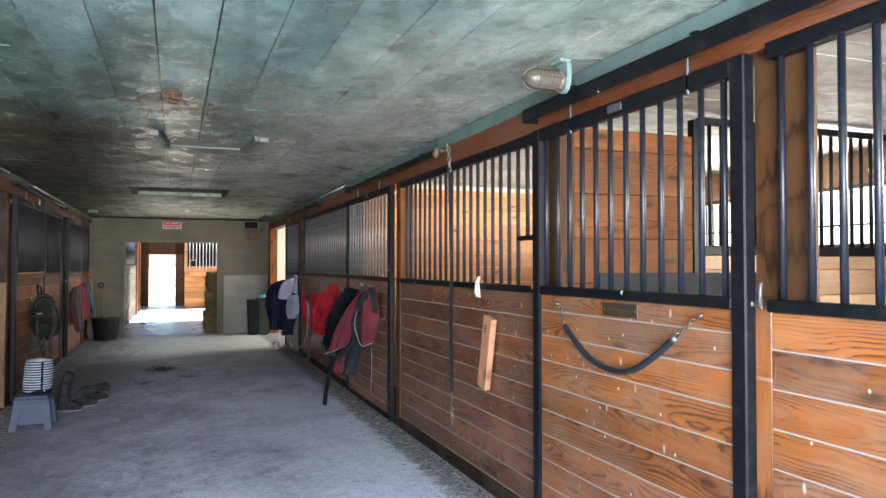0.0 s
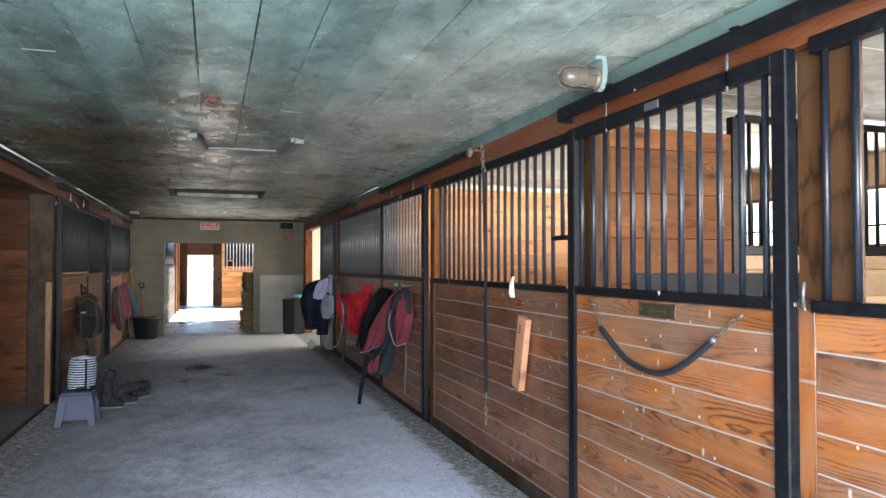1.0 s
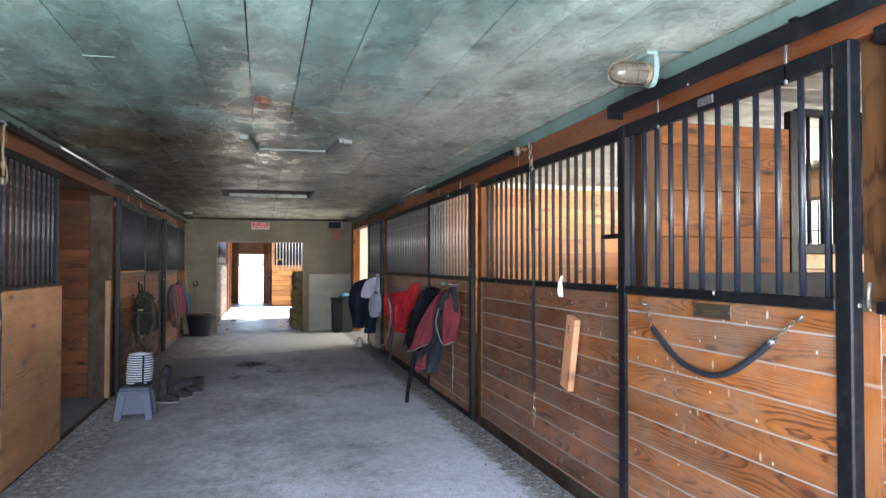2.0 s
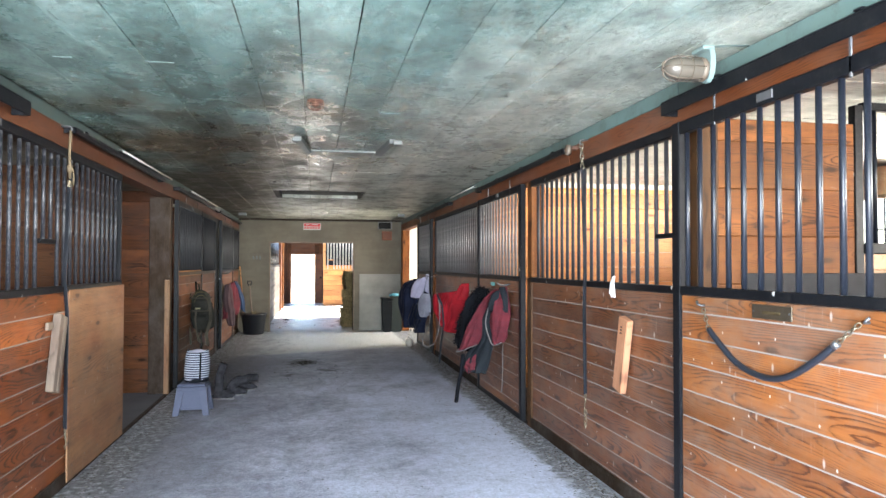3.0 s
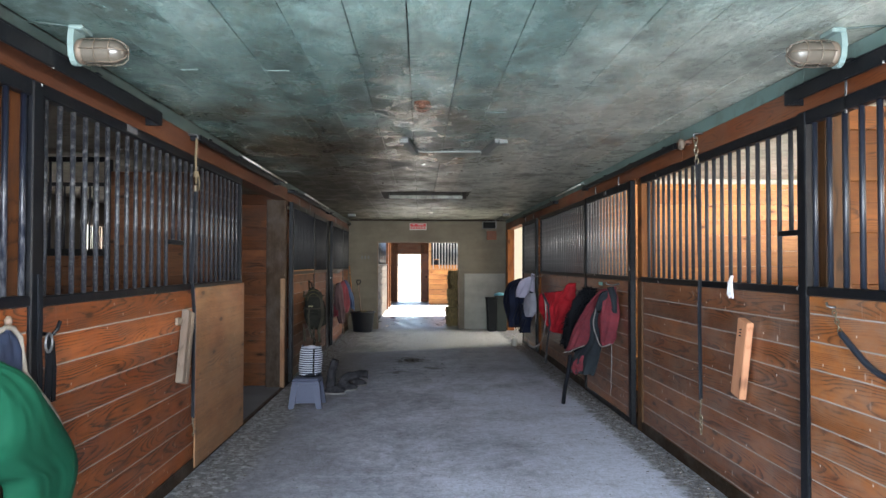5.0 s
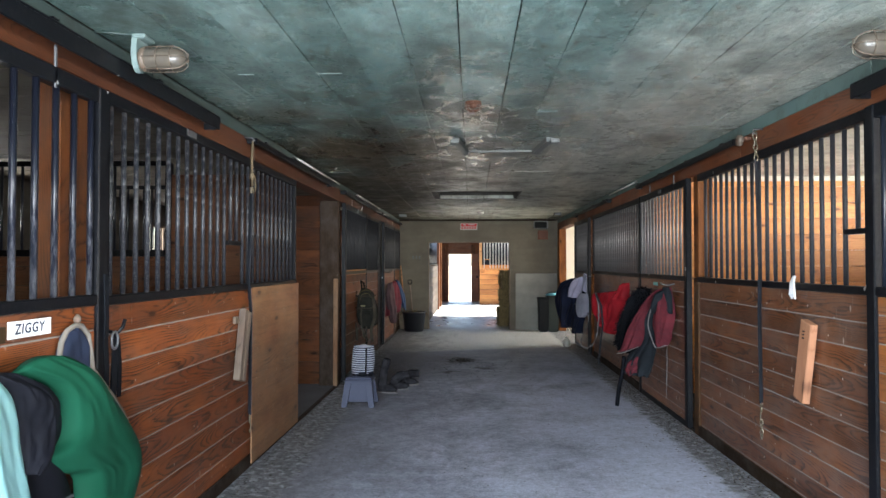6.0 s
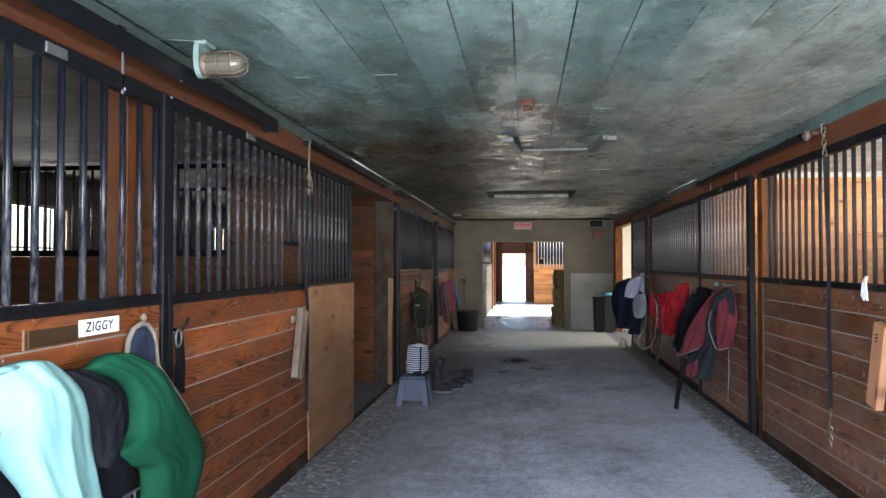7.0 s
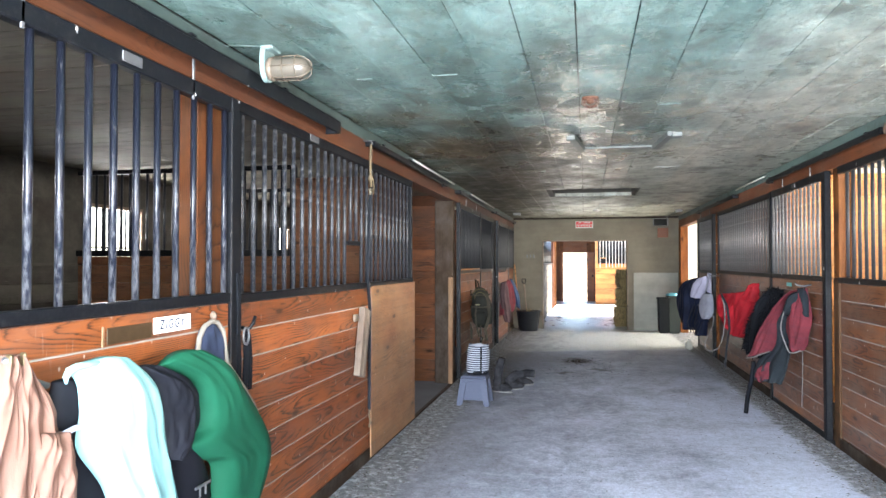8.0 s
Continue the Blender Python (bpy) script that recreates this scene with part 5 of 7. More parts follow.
# ---- what hangs on the right-hand stall fronts ----
def edge(points, v):
    """A place along a smooth edge of a hanging cloth; v from its top to its foot."""
    n = len(points) - 1
    i = min(int(v * n), n - 1)
    f = v * n - i
    a, b, c, d = (points[min(max(k, 0), n)] for k in (i - 1, i, i + 1, i + 2))
    return tuple(0.5 * (2 * b[k] + (c[k] - a[k]) * f + (2 * a[k] - 5 * b[k] + 4 * c[k] - d[k]) * f * f + (3 * b[k] - a[k] - 3 * c[k] + d[k]) * f ** 3) for k in (0, 1))


t = thing("stall_guard", (2.03, 1.0, 1.2), "dark rubber-covered stall guard chain slung across a door", "stall guard")
sag = [(1.45, 1.226), (1.34, 1.155), (1.23, 1.095), (1.10, 1.063), (0.973, 1.058), (0.86, 1.085), (0.753, 1.14), (0.66, 1.20), (0.59, 1.25)]
part("hose", tube(bmesh.new(), [(2.03, *edge(sag, k / 40)) for k in range(41)], 0.0145, 12), M_HOSE, t, "dark rubber hose", True)
part("collar", tube(bmesh.new(), [(2.03, 0.602, 1.241), (2.03, 0.584, 1.254)], 0.0155, 12), M_STEEL, t, "", True)
for p, q in (((2.03, 1.45, 1.226), (2.05, 1.535, 1.325)), ((2.03, 0.585, 1.255), (2.045, 0.49, 1.335))):
    part("chain", chain(bmesh.new(), p, q, 0.032, 0.0032), M_SNAP, t, "rusty chain end", True)
for y, s in ((1.545, 1), (0.47, -1)):
    bm = tube(bmesh.new(), [(2.066, y, 1.34), (2.045, y, 1.34), (2.035, y + 0.015 * s, 1.345), (2.04, y + 0.03 * s, 1.36)], 0.006, 8)
    part("hook", bm, M_STEEL, t, "steel hook", True)

t = thing("name_plate", (2.06, 1.0, 1.34), "tarnished metal plate on a stall door", "plate", "name plates")
part("plate", boxed((2.0595, 0.876, 1.308), (2.0655, 1.146, 1.372), 0.002), plain("dark_bronze", (0.13, 0.105, 0.075), 0.4, 0.8, 0.4, 18.0), t)
for y in (0.89, 1.132):
    part("screw", tube(bmesh.new(), [(2.0595, y, 1.34), (2.057, y, 1.34)], 0.005, 8), M_STEEL, t)
part("bar", boxed((2.0582, 0.95, 1.33), (2.0594, 1.07, 1.345)), M_BRASS, t)

t = thing("wooden_block", (2.06, 2.6, 0.95), "raw softwood block nailed askew to the stall front", "block", "nailed blocks")
place("block", mesh_from(boxed((-0.25, -0.045, -0.062), (0.25, 0.0, 0.062), 0.004), M_BRICKWOOD), t, Matrix.Translation((2.118, 2.575, 0.955)) @ Matrix.Rotation(radians(-90), 4, "Z") @ Matrix.Rotation(radians(90 + 13), 4, "Y"))
for k, z in enumerate((1.10, 1.12, 1.14)):
    place("bar", mesh_from(boxed((-0.014, -0.0008, -0.0045), (0.014, 0.0, 0.0045)), M_BLACK), t, Matrix.Translation((2.0725, 2.555 - 0.005 * k, z)) @ Matrix.Rotation(radians(-90), 4, "Z"))
t = thing("wooden_block", (-1.58, 3.3, 0.95), "weathered grooved wood block nailed askew to the stall front", "block", "nailed blocks")
for off in (-0.036, 0.036):
    place("half", mesh_from(boxed((-0.255, -0.05, off - 0.033), (0.255, 0.0, off + 0.033), 0.004), M_GREYWOOD), t, Matrix.Translation((-1.609, 3.27, 0.955)) @ Matrix.Rotation(radians(90), 4, "Z") @ Matrix.Rotation(radians(-(90 - 15)), 4, "Y"))
part("nail_board", boxed((-1.606, 3.12, 1.12), (-1.585, 3.2, 1.17), 0.003), M_GREYWOOD, t)

t = thing("baling_twine", (2.1, 2.74, 1.4), "white twine tied round a grille bar", "twine")
bm = bmesh.new()
for k in range(6):
    a = -0.03 + 0.012 * k
    tube(bm, [(2.112, 2.74 + 0.2 * a, 1.47), (2.098, 2.74 + a * 0.6, 1.43), (2.10, 2.745 + a, 1.37), (2.102, 2.75 + 1.25 * a, 1.325 + 0.012 * (k % 3))], 0.0065, 6)
part("strands", bm, plain("white_twine", (0.78, 0.77, 0.76), 0.8), t, "", True)
t = thing("slide_bolt", (2.1, 0.2, 1.4), "galvanised slide bolt on a stall front", "bolt")
part("plate", boxed((2.098, 0.20, 1.39), (2.104, 0.275, 1.43), 0.002), M_SNAP, t)
part("bolt", tube(bmesh.new(), [(2.09, 0.20, 1.40), (2.085, 0.195, 1.45), (2.085, 0.19, 1.49)], 0.007, 8), M_STEEL, t, "", True)
part("knob", boxed((2.075, 0.228, 1.398), (2.098, 0.256, 1.422), 0.006), M_STEEL, t)
t = thing("fly_trap", (2.05, 5.75, 1.35), "small turquoise plastic clip on a door rail", "clip")
part("body", boxed((2.044, 5.70, 1.315), (2.05, 5.86, 1.352), 0.003), plain("turquoise_plastic", (0.10, 0.42, 0.42), 0.4), t)


def drape(name, parent, start, end, left, right, material, out=(0, 0), depth=0.03, bulge=0.05, folds=4.0, amp=0.014, seed=1, nu=36, nv=36, label="", crown=0.0, crumple=0.0):
    """Hanging cloth on the upright plane from start to end. left, right: its edges from the top down, as metres along
    the plane and height; it swells towards out, and falls in folds."""
    a, b, out = Vector((*start, 0)), Vector((*end, 0)), Vector((*out, 0)).normalized()
    way = (b - a).normalized()
    bm = bmesh.new()
    front, back = [], []
    for j in range(nv + 1):
        v = j / nv
        (s0, z0), (s1, z1) = edge(left, v), edge(right, v)
        f, g = [], []
        for i in range(nu + 1):
            u = i / nu
            n1 = noise.noise(Vector((3 * u + seed, 3 * v, seed * 1.7)))
            n2 = noise.noise(Vector((9 * u, 7 * v + seed, seed * 0.7)))
            round_off = math.sin(math.pi * min(max(u, 0.0), 1.0)) ** 0.6 * min(1.0, 0.25 + 4 * v) ** 0.5
            wave = math.sin(math.tau * folds * (u + 0.09 * n1 + 0.05 * v) + seed * 2.1) * (0.35 + 0.65 * v)
            off = bulge * round_off + amp * wave * (0.4 + 0.6 * round_off) + 0.016 * n1 + 0.006 * n2
            if crumple:
                for k, w in ((4.0, 1.0), (9.0, 0.45)):
                    off += crumple * w * (0.5 - 2.2 * abs(noise.noise(Vector((k * u + seed, 0.55 * k * v + 0.6 * k * u, seed * 0.3 + k)))))
            wob = 0.012 * noise.noise(Vector((5 * u, seed, 4 * v)))
            s, z = s0 + (s1 - s0) * u + wob, z0 + (z1 - z0) * u + 0.012 * n1 * (1 if 0 < j else 0.4) + crown * math.sin(math.pi * u) * (1 - v) ** 6
            p = a + way * s
            f.append(bm.verts.new((p.x + out.x * off, p.y + out.y * off, z)))
            q = -depth * (0.15 + 0.85 * round_off)
            g.append(bm.verts.new((p.x + out.x * (off * 0.25 + q), p.y + out.y * (off * 0.25 + q), z)))
        front.append(f)
        back.append(g)
    for j in range(nv):
        for i in range(nu):
            bm.faces.new((front[j][i], front[j + 1][i], front[j + 1][i + 1], front[j][i + 1]))
            bm.faces.new((back[j][i], back[j][i + 1], back[j + 1][i + 1], back[j + 1][i]))
    for i in range(nu):
        bm.faces.new((front[0][i], front[0][i + 1], back[0][i + 1], back[0][i]))
        bm.faces.new((front[nv][i + 1], front[nv][i], back[nv][i], back[nv][i + 1]))
    for j in range(nv):
        bm.faces.new((front[j + 1][0], front[j][0], back[j][0], back[j + 1][0]))
        bm.faces.new((front[j][nu], front[j + 1][nu], back[j + 1][nu], back[j][nu]))
    bmesh.ops.recalc_face_normals(bm, faces=bm.faces)
    return part(name, bm, material, parent, label, True)


def piping(name, parent, start, end, points, radius, material, lift, out, label=""):
    """Trim along an edge of a cloth."""
    a, b, out = Vector((*start, 0)), Vector((*end, 0)), Vector((*out, 0)).normalized()
    way = (b - a).normalized()
    pts = []
    for k in range(25):
        s, z = edge(points, k / 24)
        p = a + way * s + out * lift
        pts.append((p.x, p.y, z))
    return part(name, tube(bmesh.new(), pts, radius, 6), material, parent, label, True)




def plaid(name, color, dark, line):
    """Faded fleece with a faint check."""
    n = Nodes(name)
    sep = n.add("ShaderNodeSeparateXYZ")
    n.put(sep.inputs[0], n.at())
    fade = n.noise(n.at(), 5.0, 5.0, 0.65)
    col = n.mix(n.ramp(fade, (0.35, 0.0), (0.7, 1.0)), dark, color)
    for k, s in ((1, 11.0), (2, 11.0)):
        bend = n.math("ADD", n.math("MULTIPLY", sep.outputs[k], s), n.math("MULTIPLY", n.noise(n.at(), 4.0), 0.5))
        col = n.mix(n.math("MULTIPLY", n.ramp(n.math("FRACT", bend), (0.70, 0.0), (0.76, 1.0), (0.94, 1.0), (1.0, 0.0)), 0.20), col, line)
    crease = n.bump(n.noise(n.at((1.0, 1.0, 0.5)), 9.0, 4.0, 0.6, 0.5), 0.35, 0.02)
    return n.done(col, 0.92, n.bump(n.noise(n.at(), 420.0, 1.0), 0.25, 0.002, crease), Specular_IOR_Level=0.1)


M_RUGRED = plaid("faded_red_fleece", (0.136, 0.024, 0.031), (0.070, 0.015, 0.020), (0.060, 0.021, 0.028))
M_NAVYBLUE = cloth("navy_blue_cloth", (0.011, 0.015, 0.036), (0.006, 0.008, 0.018), 0.75)
M_RUGGREY = cloth("slate_lining", (0.018, 0.022, 0.026), (0.009, 0.011, 0.014))
M_REDNYLON = cloth("red_nylon", (0.34, 0.014, 0.022), (0.19, 0.008, 0.013), 0.6)
M_BLACKCLOTH = cloth("black_cloth", (0.007, 0.0075, 0.010), (0.004, 0.0045, 0.006))
M_NAVY = cloth("navy_cloth", (0.006, 0.0065, 0.010), (0.0035, 0.004, 0.006), 0.7, crease=0.10)
M_LAVENDER = cloth("pale_lavender_cloth", (0.48, 0.46, 0.58), (0.36, 0.34, 0.45))
M_GREYCLOTH = cloth("pale_grey_cloth", (0.38, 0.38, 0.44), (0.25, 0.25, 0.30))
M_GREEN = cloth("green_canvas", (0.0055, 0.062, 0.033), (0.004, 0.047, 0.024), 0.75, crease=0.07)
M_MINT = cloth("mint_towel", (0.185, 0.345, 0.345), (0.145, 0.29, 0.29), 0.95, 600, crease=0.10)
M_PEACH = cloth("peach_mesh", (0.152, 0.085, 0.065), (0.100, 0.052, 0.038), 0.8)
M_DENIM = cloth("denim_pad", (0.030, 0.040, 0.075), (0.016, 0.021, 0.038))
M_CREAMTRIM = cloth("cream_trim", (0.21, 0.185, 0.155), (0.14, 0.12, 0.10))
M_TRIM = cloth("pale_binding", (0.22, 0.20, 0.195), (0.13, 0.12, 0.115))
M_OLIVE = cloth("dark_olive_cloth", (0.026, 0.025, 0.020), (0.012, 0.012, 0.010))
M_BLUE = cloth("blue_cloth", (0.035, 0.055, 0.10), (0.02, 0.032, 0.06))
M_MAUVE = cloth("mauve_cloth", (0.085, 0.052, 0.055), (0.045, 0.028, 0.03))

IN_R, IN_L = (-0.85, -0.53), (0.9, -0.45)
# the rug on its bracket
A, B = (2.06, 5.2), (1.66, 5.85)
t = thing("horse_rug", (1.95, 5.4, 1.3), "faded red horse rug with slate lining hung on a wall hook", "horse rug", "horse rugs")
drape("lining", t, A, B, [(0.22, 1.24), (0.36, 1.02), (0.40, 0.74), (0.62, 0.56), (0.66, 0.38)], [(0.05, 1.31), (0.14, 1.04), (0.18, 0.80), (0.26, 0.55), (0.33, 0.38)], M_RUGGREY, IN_R, 0.05, 0.035, 3.0, 0.02, 3, label="slate blue lining")
drape("outer_left", t, A, B, [(0.18, 1.27), (0.37, 1.11), (0.56, 0.86), (0.73, 0.59)], [(0.11, 1.30), (0.26, 1.13), (0.35, 0.94), (0.41, 0.69)], M_RUGRED, IN_R, 0.012, 0.085, 2.2, 0.012, 5, label="faded red outer cloth", crumple=0.018)
drape("outer_right", t, (2.02, 5.1), (1.72, 5.6), [(0.09, 1.31), (0.22, 1.10), (0.25, 0.94), (0.20, 0.80), (0.15, 0.72)], [(0.00, 1.32), (-0.03, 1.18), (-0.03, 0.98), (0.0, 0.85), (0.03, 0.76)], M_RUGRED, IN_R, 0.012, 0.065, 2.0, 0.010, 8, label="faded red outer cloth", crumple=0.018)
drape("collar", t, (2.03, 5.1), (1.73, 5.6), [(0.17, 1.26), (0.22, 1.16), (0.20, 1.05)], [(0.05, 1.30), (0.07, 1.2), (0.14, 1.10)], M_RUGGREY, IN_R, 0.012, 0.115, 2.0, 0.008, 9, label="slate blue neck lining")
drape("shoulder", t, (2.00, 5.09), (1.70, 5.59), [(0.085, 1.315), (0.04, 1.22), (0.015, 1.10)], [(0.0, 1.325), (-0.032, 1.20), (-0.034, 1.06)], M_RUGGREY, IN_R, 0.02, 0.045, 1.0, 0.006, 10, 16, 20, label="slate blue shoulder edge")
drape("tail_flap", t, A, B, [(0.60, 0.50), (0.66, 0.43), (0.58, 0.36)], [(0.41, 0.62), (0.44, 0.48), (0.46, 0.42)], M_RUGRED, IN_R, 0.01, 0.06, 2.0, 0.01, 11, label="red tail flap")
piping("binding", t, A, B, [(0.73, 0.585), (0.62, 0.61), (0.52, 0.65), (0.41, 0.69)], 0.006, M_TRIM, 0.05, IN_R)
piping("binding", t, (2.02, 5.1), (1.72, 5.6), [(0.22, 1.10), (0.26, 0.94), (0.21, 0.80), (0.15, 0.72), (0.03, 0.755)], 0.006, M_TRIM, 0.05, IN_R)
piping("belly_strap", t, A, B, [(0.66, 0.56), (0.69, 0.38), (0.74, 0.20), (0.77, 0.02)], 0.022, M_NAVY, 0.01, IN_R, "dark navy strap")
part("cord", tube(bmesh.new(), [(2.03, 5.30, 0.75), (2.035, 5.32, 0.5), (2.03, 5.34, 0.20)], 0.004, 6), M_TRIM, t, "pale cord", True)
t = thing("coat_hook", (2.06, 5.16, 1.33), "bent steel hook on a stall door", "hook", "wall hooks")
part("hook", tube(bmesh.new(), [(2.066, 5.14, 1.35), (2.0, 5.15, 1.335), (1.95, 5.16, 1.345), (1.93, 5.165, 1.365)], 0.007, 8), M_STEEL, t, "", True)

A, B = (2.06, 5.9), (1.75, 6.6)
t = thing("coat", (1.95, 6.2, 1.2), "black shaggy coat hung beside a red rug", "coat", "hung coats")
coat = drape("body", t, A, B, [(0.22, 1.27), (0.38, 1.16), (0.53, 1.00), (0.64, 0.83), (0.71, 0.62)], [(0.10, 1.26), (0.06, 1.1), (0.08, 0.9), (0.16, 0.70), (0.26, 0.50)], M_BLACKCLOTH, IN_R, 0.06, 0.06, 3.0, 0.02, 14, 60, 60, crumple=0.03)
bm = bmesh.new()
for v in random.sample(list(coat.data.vertices), 1500):
    o = coat.matrix_world @ v.co
    along = (v.normal + Vector((random.uniform(-0.6, 0.6), random.uniform(-0.6, 0.6), random.uniform(-1.1, 0.2)))).normalized() * random.uniform(0.03, 0.065)
    wide = along.orthogonal().normalized() * 0.008
    over = along.cross(wide).normalized() * 0.008
    tip, feet = bm.verts.new(o + along), [bm.verts.new(o + q) for q in (wide, over, -wide - over)]
    for k in range(3):
        bm.faces.new((feet[k], feet[(k + 1) % 3], tip))
tagged(part("pile", bm, M_BLACKCLOTH, t), "shaggy black pile", kind="stuff")
drape("sleeve", t, A, B, [(0.34, 1.2), (0.44, 1.02), (0.50, 0.80), (0.50, 0.6)], [(0.22, 1.22), (0.30, 1.0), (0.36, 0.8), (0.38, 0.58)], M_BLACKCLOTH, IN_R, 0.02, 0.13, 1.0, 0.01, 15)

A, B = (2.06, 7.0), (1.75, 7.9)
t = thing("horse_rug", (1.95, 7.4, 1.1), "bright red nylon rug folded over a wall bracket", "horse rug", "horse rugs")
drape("body", t, A, B, [(0.62, 1.15), (0.93, 1.12), (0.95, 0.96), (0.84, 0.80), (0.66, 0.68)], [(0.16, 1.22), (0.04, 1.18), (0.05, 1.05), (0.14, 0.86), (0.36, 0.63)], M_REDNYLON, IN_R, 0.09, 0.08, 3.2, 0.016, 21, 60, 60, crumple=0.03)
drape("neck_flap", t, A, B, [(0.16, 1.30), (0.26, 1.20), (0.42, 1.12)], [(0.03, 1.31), (0.02, 1.22), (0.06, 1.08)], M_REDNYLON, IN_R, 0.05, 0.10, 1.6, 0.012, 23)
t = thing("girth_strap", (1.85, 7.5, 0.8), "pale webbing girth looped over a red rug", "girth")
pts = [(0.44, 1.16), (0.38, 1.02), (0.36, 0.87), (0.41, 0.60), (0.51, 0.46), (0.66, 0.40), (0.78, 0.42), (0.80, 0.50), (0.71, 0.62), (0.62, 0.74), (0.60, 0.86)]
a, b = Vector((1.92, 7.2, 0)), Vector((1.60, 7.9, 0))
way = (b - a).normalized()
part("webbing", ribbon(bmesh.new(), [tuple(a + way * s + Vector((0, 0, z))) for s, z in pts], 0.019, 0.007, (0.4, 0.2, 1.0)), M_TRIM, t, "pale grey webbing")
part("hook", tube(bmesh.new(), [(2.12, 7.25, 1.20), (1.9, 7.35, 1.185), (1.76, 7.58, 1.17)], 0.008, 8), M_STEEL, t, "steel hook", True)
part("dark_strap", ribbon(bmesh.new(), [tuple(a + way * s + Vector((-0.01, 0, z))) for s, z in ((0.42, 1.15), (0.30, 1.0), (0.26, 0.75), (0.32, 0.5), (0.36, 0.22))], 0.026, 0.006, (0.4, 0.2, 0.3)), M_WEB, t, "dark leather strap")
for s, z in ((0.36, 0.87), (0.60, 0.87), (0.41, 0.60), (0.33, 0.34), (0.37, 0.30)):
    p = a + way * s
    part("buckle", tube(bmesh.new(), [(p.x - 0.012, p.y + 0.022 * math.cos(k * math.tau / 10), z + 0.022 * math.sin(k * math.tau / 10)) for k in range(10)], 0.005, 6, True), M_STEEL, t, "", True)

A, B = (2.06, 10.3), (1.62, 11.4)
t = thing("coat", (1.9, 10.8, 1.2), "navy padded coat hung by the cross passage", "coat", "hung coats")
drape("body", t, A, B, [(0.46, 1.29), (0.84, 1.21), (1.02, 1.07), (1.06, 0.82), (0.99, 0.61), (0.88, 0.48)], [(0.19, 1.28), (0.02, 1.17), (0.0, 0.9), (0.04, 0.66), (0.16, 0.44)], M_NAVYBLUE, IN_R, 0.12, 0.13, 2.0, 0.022, 31, 60, 60, crumple=0.035)
drape("sleeve", t, A, B, [(0.62, 1.18), (0.70, 0.9), (0.66, 0.42)], [(0.40, 1.18), (0.42, 0.85), (0.44, 0.40)], M_NAVYBLUE, IN_R, 0.03, 0.20, 1.0, 0.01, 32)
drape("sleeve", t, A, B, [(0.30, 1.0), (0.34, 0.7), (0.30, 0.34)], [(0.06, 1.0), (0.08, 0.7), (0.12, 0.34)], M_NAVYBLUE, IN_R, 0.03, 0.18, 1.0, 0.01, 33)
t = thing("shirt", (1.85, 10.3, 1.2), "pale lavender shirt hung over a navy coat", "shirt", "hung cloths")
drape("body", t, (1.88, 10.2), (1.50, 11.1), [(-0.10, 1.31), (0.13, 1.26), (0.24, 1.14), (0.29, 0.98)], [(-0.20, 1.33), (-0.22, 1.2), (-0.13, 1.06), (-0.02, 0.96)], M_LAVENDER, IN_R, 0.02, 0.05, 2.5, 0.015, 34)
drape("sleeve", t, (1.88, 10.2), (1.50, 11.1), [(-0.24, 1.39), (-0.20, 1.26), (-0.19, 1.12)], [(-0.31, 1.38), (-0.33, 1.22), (-0.30, 1.06)], M_LAVENDER, IN_R, 0.02, 0.03, 1.0, 0.008, 35)
t = thing("boot_bag", (1.86, 9.9, 0.9), "pale grey cloth bag on a hook", "bag", "hung cloths")
drape("bag", t, (1.86, 10.0), (1.50, 10.9), [(-0.11, 1.06), (0.0, 0.95), (0.02, 0.79), (-0.06, 0.67)], [(-0.32, 1.06), (-0.36, 0.92), (-0.34, 0.74), (-0.23, 0.66)], M_GREYCLOTH, IN_R, 0.05, 0.07, 1.5, 0.012, 36)
part("handle", tube(bmesh.new(), [(1.90, 9.89, 1.05), (1.94, 9.84, 1.22), (1.96, 9.80, 1.36), (1.98, 9.79, 1.25), (1.97, 9.72, 1.05)], 0.012, 6), M_GREYCLOTH, t, "", True)
part("hook", tube(bmesh.new(), [(2.134, 9.80, 1.345), (2.0, 9.80, 1.34), (1.955, 9.80, 1.35), (1.945, 9.80, 1.375)], 0.007, 8), M_STEEL, t, "steel hook", True)
t = thing("halter", (1.85, 10.2, 0.6), "dark halter straps hanging low", "halter", "halters")
part("hook", tube(bmesh.new(), [(2.06, 10.12, 0.90), (1.95, 10.14, 0.89), (1.84, 10.18, 0.86)], 0.008, 8), M_STEEL, t, "steel hook", True)
for k in range(3):
    bm = ribbon(bmesh.new(), [(1.86 - 0.03 * k, 10.15 + 0.1 * k, 0.85), (1.80 - 0.04 * k, 10.25 + 0.12 * k, 0.55), (1.84 - 0.03 * k, 10.2 + 0.15 * k, 0.38), (1.9 - 0.02 * k, 10.1 + 0.1 * k, 0.60)], 0.03, 0.006, (0, 1, 0.3))
    part("strap", bm, M_WEB, t)
t = thing("plastic_jug", (1.86, 11.35, 0.0), "small greyish cream plastic jug standing on the aisle floor", "jug")
part("body", lathe(bmesh.new(), [(0.055, 0.0), (0.062, 0.01), (0.062, 0.12), (0.048, 0.145), (0.02, 0.16)], (1.86, 11.35, 0.0), 20), plain("grey_cream_plastic", (0.38, 0.36, 0.31), 0.5), t, "", True)
part("cap", lathe(bmesh.new(), [(0.021, 0.0), (0.023, 0.02), (0.019, 0.03)], (1.86, 11.35, 0.16), 16), M_PORCELAIN, t, "white screw cap", True)
